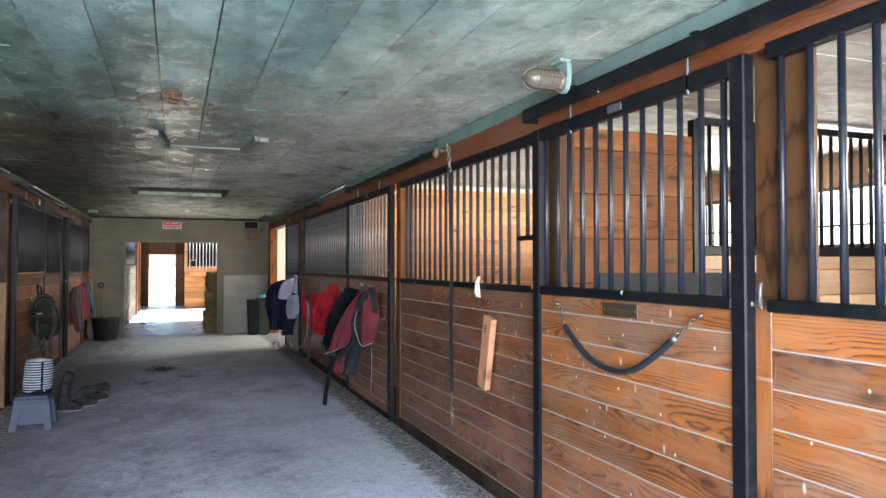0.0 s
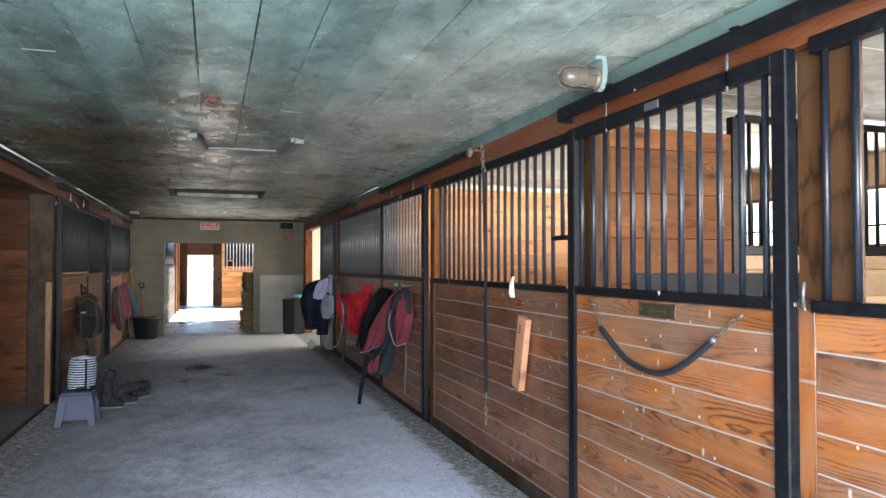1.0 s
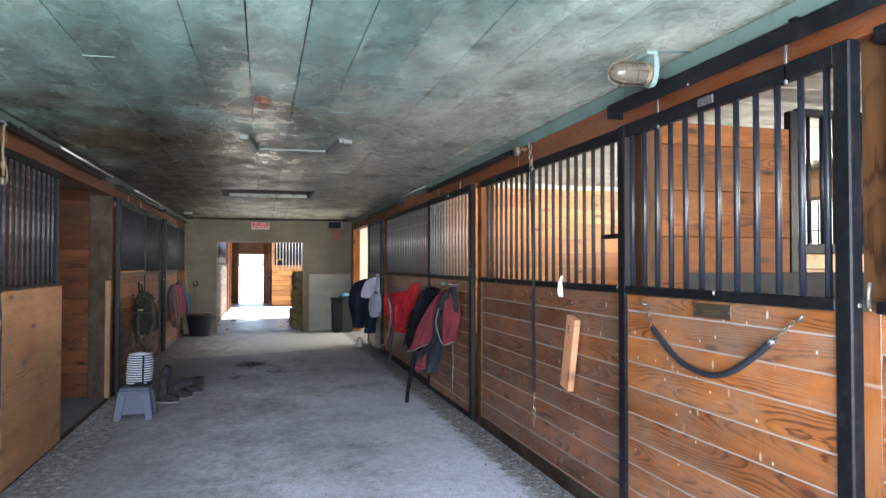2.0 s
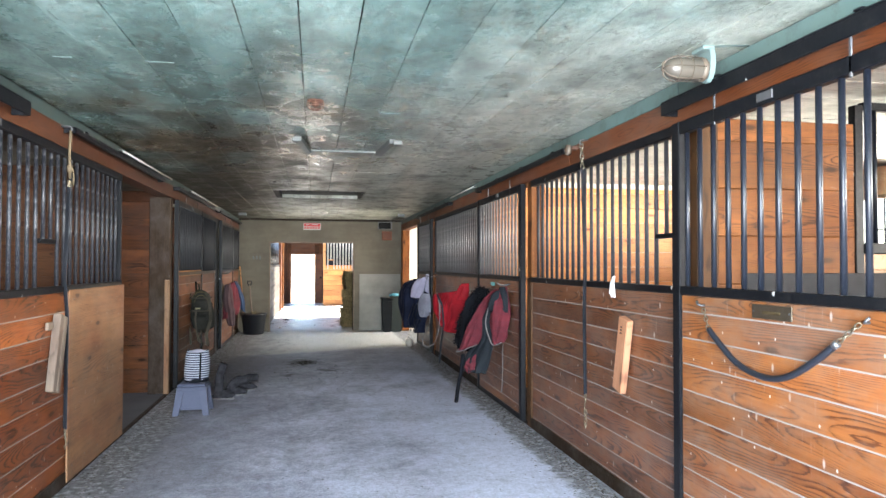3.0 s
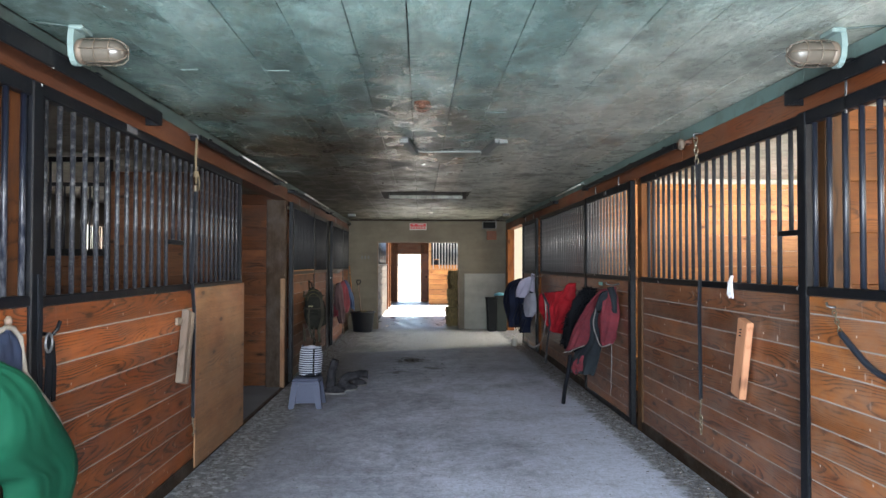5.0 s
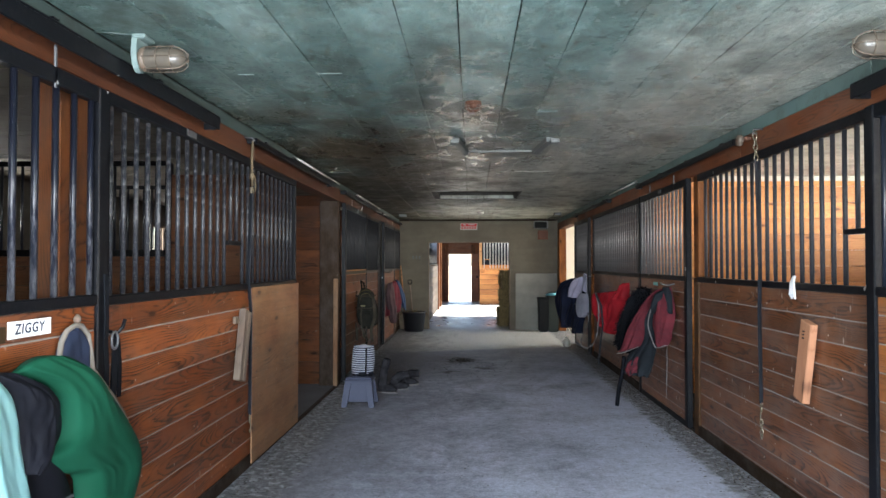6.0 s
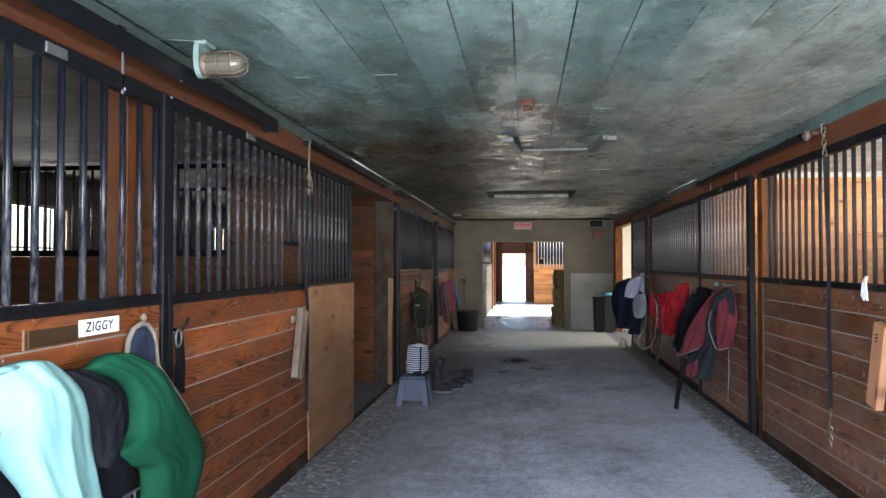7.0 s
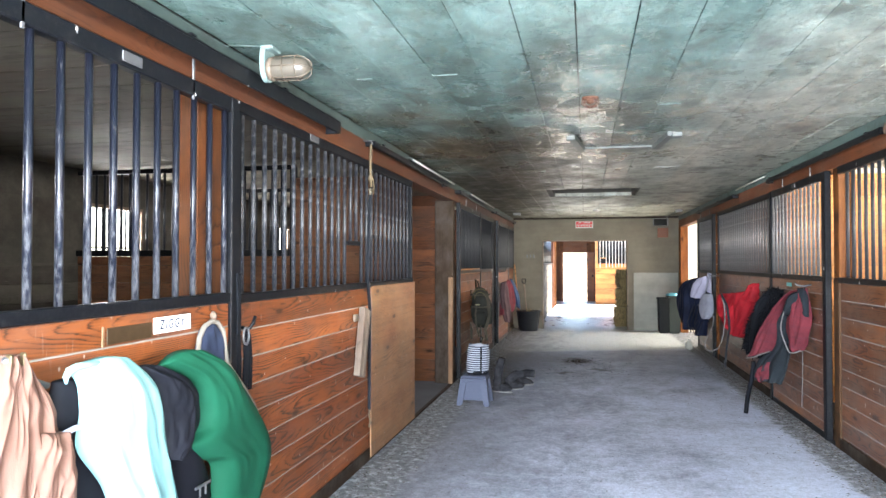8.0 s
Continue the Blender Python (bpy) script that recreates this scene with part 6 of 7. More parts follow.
part("handle", tube(bmesh.new(), [(1.82, 11.33, 0.145), (1.79, 11.32, 0.12), (1.79, 11.32, 0.08), (1.802, 11.325, 0.06)], 0.008, 8), M_PORCELAIN, t, "", True)

# ---- what hangs on the left-hand stall door ----
IN = (1.0, -0.15)
O, P = (-1.46, 0.0), (-1.46, 1.0)
t = thing("peach_sheet", (-1.46, -0.15, 1.3), "peach mesh sheet bunched on a door hook", "sheet", "hung cloths")
drape("sheet", t, (-1.44, 0.0), (-1.44, 1.0), [(-0.15, 1.31), (-0.19, 1.2), (-0.24, 0.9), (-0.30, 0.35)], [(-0.08, 1.30), (-0.03, 1.22), (0.03, 1.12), (0.06, 1.02), (0.08, 0.8), (0.10, 0.40)], M_PEACH, IN, 0.06, 0.05, 4.3, 0.011, 41, 110, 64, crumple=0.016)
drape("pouch", t, (-1.415, 0.0), (-1.415, 1.0), [(-0.06, 1.085), (-0.09, 0.98), (-0.10, 0.8), (-0.10, 0.42)], [(0.062, 1.062), (0.078, 0.97), (0.09, 0.84), (0.115, 0.42)], M_PEACH, IN, 0.05, 0.05, 1.7, 0.008, 42, 56, 56, crumple=0.014)
part("tie", ribbon(bmesh.new(), [(-1.405, 0.03, 1.062), (-1.40, 0.07, 1.070), (-1.405, 0.108, 1.068)], 0.016, 0.006, (0, 0, 1)), M_GREYCLOTH, t, "pale cord tie")
for y in (-0.150, -0.105):
    part("peg", boxed((-1.425, y - 0.006, 1.275), (-1.405, y + 0.006, 1.312), 0.004), M_BRASS, t, "small dull metal peg")
part("clip", tube(bmesh.new(), [(-1.42, -0.16, 1.30), (-1.44, -0.08, 1.24), (-1.45, 0.02, 1.20)], 0.010, 8), M_STEEL, t, "steel snap", True)
t = thing("coat", (-1.5, 0.3, 1.2), "dark navy padded coat hung on a door", "coat", "hung coats")
drape("body", t, (-1.455, 0.0), (-1.455, 1.0), [(0.05, 1.205), (0.02, 1.13), (0.05, 1.0), (0.09, 0.80), (0.14, 0.35)], [(0.45, 1.195), (0.61, 1.14), (0.72, 1.04), (0.75, 0.93), (0.84, 0.78), (0.90, 0.62), (0.92, 0.35)], M_NAVY, IN, 0.07, 0.07, 2.0, 0.02, 43)
drape("shoulder", t, (-1.43, 0.0), (-1.43, 1.0), [(0.36, 1.20), (0.42, 1.05), (0.46, 0.86)], [(0.50, 1.185), (0.68, 1.11), (0.75, 1.03), (0.755, 0.94), (0.70, 0.88), (0.64, 0.855)], M_NAVY, IN, 0.05, 0.085, 1.0, 0.01, 44, 60, 60, crown=0.01, crumple=0.008)
part("buckle", boxed((-1.392, 0.69, 0.690), (-1.386, 0.80, 0.702), 0.002), M_STEEL, t, "pale metal buckle")
for y in (0.725, 0.765):
    part("buckle_tongue", boxed((-1.392, y - 0.005, 0.655), (-1.386, y + 0.005, 0.6895), 0.002), M_STEEL, t)
t = thing("towel", (-1.4, 0.25, 1.25), "mint green towel draped over a coat", "towel")
drape("cloth", t, (-1.415, 0.0), (-1.415, 1.0), [(0.05, 1.245), (0.09, 1.19), (0.11, 1.10), (0.10, 1.01), (0.16, 0.91), (0.22, 0.82), (0.32, 0.62), (0.36, 0.42)], [(0.34, 1.235), (0.45, 1.15), (0.50, 1.05), (0.53, 0.95), (0.56, 0.82), (0.59, 0.69), (0.61, 0.55), (0.62, 0.42)], M_MINT, IN, 0.015, 0.085, 3.6, 0.005, 46, 96, 72, crown=0.02, crumple=0.0025)
part("rolled_corner", tube(bmesh.new(), [(-1.40, 0.035, 1.205), (-1.395, 0.028, 1.225), (-1.39, 0.035, 1.242), (-1.385, 0.06, 1.25), (-1.38, 0.10, 1.25), (-1.375, 0.15, 1.252)], [0.004, 0.009, 0.012, 0.012, 0.010, 0.003], 16), M_MINT, t, "", True)
t = thing("horse_rug", (-1.4, 0.8, 1.2), "green canvas horse rug slung on a door bracket", "horse rug", "horse rugs")
drape("canvas", t, (-1.42, 0.0), (-1.42, 1.0), [(0.49, 1.185), (0.68, 1.11), (0.75, 1.00), (0.72, 0.91), (0.64, 0.865), (0.76, 0.795), (0.86, 0.74), (0.865, 0.58), (0.87, 0.38)], [(0.80, 1.20), (0.92, 1.15), (1.04, 1.07), (1.16, 0.96), (1.28, 0.84), (1.36, 0.73), (1.365, 0.62), (1.26, 0.50), (1.10, 0.38)], M_GREEN, IN, 0.06, 0.075, 1.3, 0.012, 48, 72, 80, crown=0.03)
t = thing("girth_strap", (-1.55, 1.1, 1.2), "denim blue padded girth with cream binding", "girth", "girths")
drape("pad", t, (-1.545, 0.0), (-1.545, 1.0), [(1.01, 1.285), (0.95, 1.24), (0.935, 1.14), (0.95, 1.0)], [(1.07, 1.29), (1.14, 1.25), (1.165, 1.12), (1.20, 1.0)], M_DENIM, IN, 0.012, 0.02, 1.0, 0.004, 51, 16, 16)
bm = tube(bmesh.new(), [(-1.53, 0.94, 1.05), (-1.53, 0.932, 1.15), (-1.53, 0.946, 1.235), (-1.53, 0.985, 1.28), (-1.53, 1.04, 1.297), (-1.53, 1.09, 1.29), (-1.53, 1.14, 1.25), (-1.53, 1.16, 1.17), (-1.53, 1.175, 1.10), (-1.535, 1.25, 1.04), (-1.54, 1.36, 0.95), (-1.545, 1.46, 0.86), (-1.55, 1.56, 0.73)], 0.011, 8)
part("binding", bm, M_CREAMTRIM, t, "cream bound edge", True)
part("tail", ribbon(bmesh.new(), [(-1.55, 1.14, 1.10), (-1.555, 1.24, 1.02), (-1.56, 1.36, 0.93), (-1.565, 1.54, 0.72)], 0.045, 0.012, (0, 0.7, 0.7)), M_DENIM, t)
part("label", boxed((-1.527, 0.945, 1.125), (-1.524, 0.985, 1.155), 0.001), M_PORCELAIN, t, "white sewn label")
part("knot", lathe(bmesh.new(), [(0.005, -0.02), (0.014, -0.008), (0.016, 0.008), (0.006, 0.024)], (-1.54, 1.075, 1.315), 12), M_GREYWOOD, t, "tan cord knot", True)
t = thing("bridle", (-1.55, 1.36, 1.2), "black leather bridle straps on a hook", "bridle")
for pts, w in (([(-1.535, 1.285, 1.50), (-1.53, 1.285, 1.3), (-1.535, 1.29, 1.22)], 0.03), ([(-1.545, 1.30, 1.24), (-1.54, 1.305, 1.1), (-1.545, 1.315, 0.93)], 0.036), ([(-1.555, 1.40, 1.24), (-1.55, 1.395, 1.1), (-1.555, 1.385, 0.88)], 0.045), ([(-1.56, 1.44, 1.20), (-1.556, 1.45, 1.08), (-1.56, 1.455, 0.93)], 0.03)):
    part("strap", ribbon(bmesh.new(), pts, w, 0.008, (0, 1, 0)), M_BLACKCLOTH, t, "black leather strap")
part("hook", tube(bmesh.new(), [(-1.60, 1.40, 1.24), (-1.54, 1.40, 1.23), (-1.525, 1.415, 1.255), (-1.52, 1.43, 1.29)], 0.009, 8), M_BLACK, t, "black hook", True)
part("ring", tube(bmesh.new(), [(-1.54, 1.375 + 0.028 * math.cos(k * math.tau / 14), 1.20 + 0.04 * math.sin(k * math.tau / 14)) for k in range(14)], 0.006, 6, True), M_STEEL, t, "steel bit ring", True)

t = thing("name_plate", (-1.55, 0.53, 1.3), "dull brass plate on a stall door", "plate", "name plates")
part("plate", boxed((-1.556, 0.404, 1.268), (-1.5515, 0.655, 1.326), 0.002), plain("brown_tarnished_plate", (0.060, 0.034, 0.014), 0.55, 0.4, 0.4, 24.0), t)
part("stop_block", boxed((-1.556, 0.378, 1.262), (-1.55, 0.390, 1.332), 0.002), M_TAN, t)
t = thing("name_card", (-1.55, 0.79, 1.31), "white card with a handwritten horse name", "sign")
part("card", boxed((-1.556, 0.667, 1.278), (-1.5525, 0.917, 1.340), 0.001), plain("white_card", (0.82, 0.83, 0.84), 0.6, vary=0.04), t)
txt = bpy.data.curves.new("lettering", "FONT")
txt.body, txt.size, txt.align_x, txt.align_y, txt.extrude, txt.shear, txt.space_character = "ZIGGY", 0.052, "CENTER", "CENTER", 0.0004, 0.12, 1.15
ob = new("lettering", txt)
ob.parent, ob.matrix_parent_inverse = t, WORLD[t].inverted()
ob.matrix_basis = Matrix.Translation((-1.5518, 0.787, 1.309)) @ Matrix.Rotation(radians(90), 4, "Z") @ Matrix.Rotation(radians(90), 4, "X")
txt.offset = 0.0011
txt.materials.append(plain("blue_black_marker", (0.012, 0.020, 0.045), 0.7))

t = thing("plywood_sheet", (-1.59, 4.25, 0.0), "bare plywood sheet screwed over the stall boards", "plywood sheet")
place("sheet", mesh_from(boxed((-0.705, 0, -0.67), (0.705, 0.014, 0.67), 0.003), M_PLY), t, pose(-1.594, 4.235, 0.695, 0, 0, 90))
for y in (3.62, 4.2, 4.85):
    for z in (0.12, 0.7, 1.3):
        part("screw", tube(bmesh.new(), [(-1.5945, y, z), (-1.5925, y, z)], 0.006, 8), M_STEEL, t)

# ---- farther along the left side ----
t = thing("backpack", (-1.5, 8.2, 1.2), "dark olive backpack with straps hung on a stall door", "backpack")
bm = bmesh.new()
bmesh.ops.create_uvsphere(bm, u_segments=32, v_segments=24, radius=1.0)
for v in bm.verts:
    p = v.co.copy()
    k = 1 + 0.13 * noise.noise(p * 2.6) + 0.06 * noise.noise(p * 7.0)
    v.co = (-1.42 + (0.150 - 0.02 * p.z) * math.copysign(abs(p.x) ** 0.85, p.x) * k, 8.2 + 0.15 * p.y * k, 0.90 + 0.285 * math.copysign(abs(p.z) ** 0.85, p.z) * k - 0.03 * p.x)
part("body", bm, M_OLIVE, t, "", True)
for x, y, z, w, h in ((-1.42, 8.06, 0.76, 0.10, 0.10), (-1.41, 8.065, 0.98, 0.095, 0.10), (-1.29, 8.16, 0.80, 0.04, 0.13)):
    bm = bmesh.new()
    bmesh.ops.create_uvsphere(bm, u_segments=16, v_segments=12, radius=1.0)
    for v in bm.verts:
        p = v.co.copy()
        k = 1 + 0.15 * noise.noise(p * 3 + Vector((z, 0, 0)))
        v.co = (x + w * math.copysign(abs(p.x) ** 0.7, p.x) * k, y + 0.055 * p.y * k, z + h * math.copysign(abs(p.z) ** 0.7, p.z) * k)
    part("pocket", bm, M_OLIVE, t, "", True)
M_BUFF = cloth("buff_webbing", (0.052, 0.045, 0.033), (0.024, 0.021, 0.016))
M_PIPING = cloth("olive_yellow_piping", (0.10, 0.088, 0.04), (0.06, 0.052, 0.024))
for r in (0.085, 0.125):
    part("piping", tube(bmesh.new(), [(-1.415 + r * math.cos(a), 8.055 + 0.25 * r, 1.03 + 1.15 * r * math.sin(a)) for a in [math.pi * k / 12 for k in range(13)]], 0.0042, 6), M_PIPING, t, "olive yellow piping", True)
for pts, w in (([(-1.56, 8.08, 1.16), (-1.60, 8.03, 0.98), (-1.59, 8.03, 0.78), (-1.54, 8.06, 0.58), (-1.55, 8.08, 0.46)], 0.04),
               ([(-1.33, 8.08, 1.15), (-1.29, 8.02, 0.98), (-1.28, 8.03, 0.80), (-1.34, 8.06, 0.60), (-1.32, 8.08, 0.44)], 0.04),
               ([(-1.46, 8.03, 0.98), (-1.47, 7.98, 0.82), (-1.46, 8.0, 0.66), (-1.43, 8.05, 0.50)], 0.022),
               ([(-1.40, 8.05, 0.66), (-1.42, 8.02, 0.56), (-1.38, 8.03, 0.48), (-1.40, 8.05, 0.40)], 0.018)):
    part("strap", ribbon(bmesh.new(), pts, w, 0.008, (1, 0, 0)), M_BUFF, t, "buff webbing strap")
for z in (0.93, 1.10):
    part("cross_strap", ribbon(bmesh.new(), [(-1.58, 8.05, z), (-1.50, 7.995, z - 0.01), (-1.36, 7.995, z - 0.012), (-1.27, 8.05, z)], 0.02, 0.006, (0, 0, 1)), M_BUFF, t)
part("loop", tube(bmesh.new(), [(-1.44, 8.15, 1.17), (-1.46, 8.16, 1.27), (-1.5, 8.17, 1.31), (-1.49, 8.18, 1.17)], 0.012, 8), M_OLIVE, t, "", True)
part("tag", boxed((-1.475, 7.982, 0.945), (-1.41, 7.989, 0.965), 0.003), plain("olive_yellow_tag", (0.16, 0.15, 0.07), 0.6), t, "yellow-olive tag")
t = thing("door_bracket", (-1.5, 8.3, 1.33), "pale pine bracket board on a stall door", "bracket")
plank(t, (-1.55, 8.1, 1.43), 90, 1.75, 0.07, 0.02, M_STRIP)
t = thing("horse_rug", (-1.45, 11.7, 1.2), "folded red, mauve and blue rugs hung together on a hook", "horse rug", "horse rugs")
A, B = (-1.54, 11.25), (-1.16, 11.95)
drape("red_layer", t, A, B, [(0.28, 1.22), (0.10, 1.1), (0.04, 0.8), (0.02, 0.55)], [(0.38, 1.22), (0.5, 1.05), (0.56, 0.8), (0.50, 0.62)], M_RUGRED, (0.4, -0.9), 0.05, 0.05, 3.0, 0.02, 61)
drape("blue_layer", t, A, B, [(0.34, 1.24), (0.44, 1.05), (0.54, 0.85), (0.58, 0.7)], [(0.42, 1.24), (0.58, 1.08), (0.70, 0.86), (0.72, 0.62)], M_BLUE, (0.4, -0.9), 0.03, 0.05, 2.0, 0.012, 62)
drape("mauve_layer", t, A, B, [(0.10, 1.18), (0.02, 0.95), (0.10, 0.6), (0.2, 0.42)], [(0.26, 1.2), (0.34, 0.95), (0.40, 0.7), (0.38, 0.42)], M_MAUVE, (0.4, -0.9), 0.02, 0.10, 3.0, 0.012, 63)
t = thing("hook_rail", (-1.56, 11.6, 1.4), "two grey metal hooks on a stall door", "hook", "wall hooks")
for y in (11.4, 11.75):
    part("hook", tube(bmesh.new(), [(-1.556, y, 1.38), (-1.50, y, 1.37), (-1.47, y, 1.40), (-1.46, y, 1.43)], [0.012, 0.010, 0.011, 0.013], 8), M_CONDUIT, t, "", True)

# ---- on the floor ----
M_STOOL = plain("slate_blue_plastic", (0.050, 0.058, 0.095), 0.7, vary=0.1, scale=40.0)
t = thing("step_stool", (-1.145, 5.9, 0.0), "slate blue moulded plastic step stool on the aisle floor", "stool")
bm = bmesh.new()
box(bm, (-1.285, 5.76, 0.285), (-1.005, 6.06, 0.315), 0.012)
box(bm, (-1.292, 5.752, 0.255), (-0.998, 6.068, 0.287), 0.006)
part("top", bm, M_STOOL, t)
for sx in (-1, 1):
    for sy in (-1, 1):
        bm = bmesh.new()
        cx, cy = -1.145 + 0.108 * sx, 5.91 + 0.118 * sy
        got = bmesh.ops.create_cube(bm, size=1.0)["verts"]
        for v in got:
            low = v.co.z < 0
            v.co = (cx + (0.038 if not low else 0.030) * 2 * v.co.x + (0.042 * sx if low else 0), cy + 0.032 * 2 * v.co.y + (0.042 * sy if low else 0), 0.0 if low else 0.262)
        bmesh.ops.bevel(bm, geom=bm.edges[:], offset=0.006, segments=2, affect="EDGES")
        part("leg", bm, M_STOOL, t)
for lo, hi in (((-1.255, 5.762, 0.05), (-1.035, 5.774, 0.262)), ((-1.255, 6.046, 0.05), (-1.035, 6.058, 0.262))):
    part("apron", boxed((lo[0], lo[1] + 0.01 * (1 if lo[1] < 5.9 else -1), lo[2]), (hi[0], hi[1] + 0.01 * (1 if lo[1] < 5.9 else -1), hi[2]), 0.003), M_STOOL, t)
for x in (-1.275, -1.025):
    part("apron", boxed((x, 5.80, 0.12), (x + 0.01, 6.02, 0.262), 0.003), M_STOOL, t)

n = Nodes("striped_canvas")
sep = n.add("ShaderNodeSeparateXYZ")
n.put(sep.inputs[0], n.at(space="Object"))
wob = n.math("ADD", n.math("MULTIPLY", sep.outputs[2], 42.0), n.math("MULTIPLY", n.noise(n.at(), 9.0), 0.25))
band = n.ramp(n.math("FRACT", wob), (0.54, 0.0), (0.58, 1.0))
M_STRIPE = n.done(n.mix(band, (0.012, 0.016, 0.034), (0.31, 0.325, 0.365)), 0.85, n.bump(n.noise(n.at(), 500.0, 1.0), 0.2, 0.002))
t = thing("tote_bag", (-1.12, 5.93, 0.316), "navy and white striped cloth bag standing on a stool", "bag")
bm = bmesh.new()
rings = []
for k in range(15):
    f = k / 14
    r = 0.118 + 0.016 * math.sin(math.pi * f) - 0.012 * f
    ring = []
    for j in range(32):
        a = j * math.tau / 32
        q = 1 + 0.07 * noise.noise(Vector((math.cos(a) * 1.5, math.sin(a) * 1.5, f * 3)))
        ring.append(bm.verts.new((-1.12 + r * q * math.cos(a) + 0.012 * f, 5.93 + 0.85 * r * q * math.sin(a), 0.316 + 0.325 * f + 0.014 * f * math.cos(2 * a))))
    rings.append(ring)
for p, q in zip(rings, rings[1:]):
    for j in range(32):
        bm.faces.new((p[j], p[(j + 1) % 32], q[(j + 1) % 32], q[j]))
bm.faces.new(rings[0][::-1])
inner = [bm.verts.new(v.co + (Vector((-1.11, 5.93, v.co.z)) - v.co) * 0.25 - Vector((0, 0, 0.03))) for v in rings[-1]]
for j in range(32):
    bm.faces.new((rings[-1][j], rings[-1][(j + 1) % 32], inner[(j + 1) % 32], inner[j]))
bm.faces.new(inner)
part("body", bm, M_STRIPE, t, "", True)
part("base", lathe(bmesh.new(), [(0.112, 0.0), (0.122, 0.006), (0.122, 0.035), (0.118, 0.04)], (-1.12, 5.93, 0.3155), 28, Matrix.Diagonal((1, 0.86, 1, 1))), M_NAVY, t, "dark navy base", True)
part("contents", lathe(bmesh.new(), [(0.05, 0.0), (0.085, 0.02), (0.075, 0.055), (0.02, 0.07)], (-1.11, 5.93, 0.585), 14), M_GREYCLOTH, t, "pale cloth inside", True)
part("zip_strip", ribbon(bmesh.new(), [(-1.07, 5.815, 0.345), (-1.065, 5.806, 0.48), (-1.065, 5.815, 0.63)], 0.018, 0.006, (1, 0, 0)), M_NAVY, t)

M_BOOT = cloth("dusty_grey_leather", (0.036, 0.035, 0.039), (0.012, 0.0115, 0.014), 0.9, 200, 14.0)
M_SOLE = plain("pale_worn_sole", (0.17, 0.165, 0.16), 0.8)


def riding_boot(x, y, turn, shaft, lean, fold, label, seed):
    """A soft worn boot, toe along its own x; lean, fold: degrees by which the shaft slumps below and above its ankle."""
    t = thing("riding_boot", (x, y, 0), label, "boot", "riding boots")
    m = Matrix.Translation((x, y, 0)) @ Matrix.Rotation(radians(turn), 4, "Z")
    bm = bmesh.new()
    rings, p, way = [], Vector((0.03, 0, 0.075)), 0.0
    for k in range(13):
        f = k / 12
        way = radians(lean + (fold - lean) * min(1.0, max(0.0, f * 2.2 - 0.35)))
        ring = []
        for j in range(20):
            a = j * math.tau / 20
            q = 1 + 0.26 * noise.noise(Vector((math.cos(a) * 1.3 + seed, math.sin(a) * 1.3, f * 5))) + 0.20 * noise.noise(Vector((math.cos(a) * 3.5, math.sin(a) * 3.5 + seed, f * 11)))
            rx, ry = (0.060 - 0.020 * f) * q, (0.042 - 0.016 * f) * q
            ring.append(bm.verts.new(m @ (p + Vector((rx * math.cos(a) * math.cos(way), ry * math.sin(a), -rx * math.cos(a) * math.sin(way))))))
        rings.append(ring)
        p = p + Vector((math.sin(way), 0, math.cos(way))) * (shaft / 12)
    for r, q in zip(rings, rings[1:]):
        for j in range(20):
            bm.faces.new((r[j], r[(j + 1) % 20], q[(j + 1) % 20], q[j]))
    bm.faces.new(rings[0][::-1])
    inner = [bm.verts.new(v.co.lerp(sum((u.co for u in rings[-1]), Vector()) / 20, 0.25) - Vector((0, 0, 0.03))) for v in rings[-1]]
    for j in range(20):
        bm.faces.new((rings[-1][j], rings[-1][(j + 1) % 20], inner[(j + 1) % 20], inner[j]))
    bm.faces.new(inner)
    part("shaft", bm, M_BOOT, t, "", True)
    bm = bmesh.new()
    bmesh.ops.create_uvsphere(bm, u_segments=20, v_segments=14, radius=1.0)
    for v in bm.verts:
        c = v.co.copy()
        k = 1 + 0.16 * noise.noise(c * 2.0 + Vector((seed, 0, 0))) + 0.12 * noise.noise(c * 5.0 + Vector((0, seed, 0)))
        high = 0.062 - 0.022 * c.x
        v.co = m @ Vector((0.085 + 0.128 * c.x * k, 0.044 * c.y * k, 0.036 + high * max(c.z, -0.45) * k))
    part("foot", bm, M_BOOT, t, "", True)
    bm = bmesh.new()
    lathe(bm, [(1.0, 0.0), (1.0, 0.012)], (0, 0, 0), 20)
    for v in bm.verts:
        v.co = m @ Vector((0.085 + 0.134 * v.co.x, 0.050 * v.co.y, v.co.z))
    part("sole", bm, M_SOLE, t, "pale dusty sole")


riding_boot(-1.02, 6.62, -8, 0.34, 2, 18, "dusty grey boot standing slumped on the floor", 3)
riding_boot(-0.90, 6.80, 12, 0.24, 30, 80, "dusty grey boot with a folded shaft on the floor", 7)
riding_boot(-0.80, 7.10, 20, 0.22, 40, 95, "dusty grey boot with its shaft fallen over", 12)

t = thing("muck_bucket", (-1.23, 14.2, 0.0), "black plastic muck bucket against the end wall", "bucket")
part("tub", lathe(bmesh.new(), [(0.20, 0.0), (0.215, 0.01), (0.265, 0.42), (0.285, 0.43), (0.285, 0.455), (0.262, 0.455), (0.21, 0.05)], (-1.23, 14.2, 0.0), 32), plain("black_plastic", (0.012, 0.013, 0.016), 0.4), t, "", True)
for s in (-1, 1):
    part("rope_handle", tube(bmesh.new(), [(-1.23 + s * 0.27, 14.13, 0.42), (-1.23 + s * 0.32, 14.15, 0.37), (-1.23 + s * 0.32, 14.25, 0.37), (-1.23 + s * 0.27, 14.27, 0.42)], 0.01, 8), M_ROPE, t, "", True)
bm = bmesh.new()
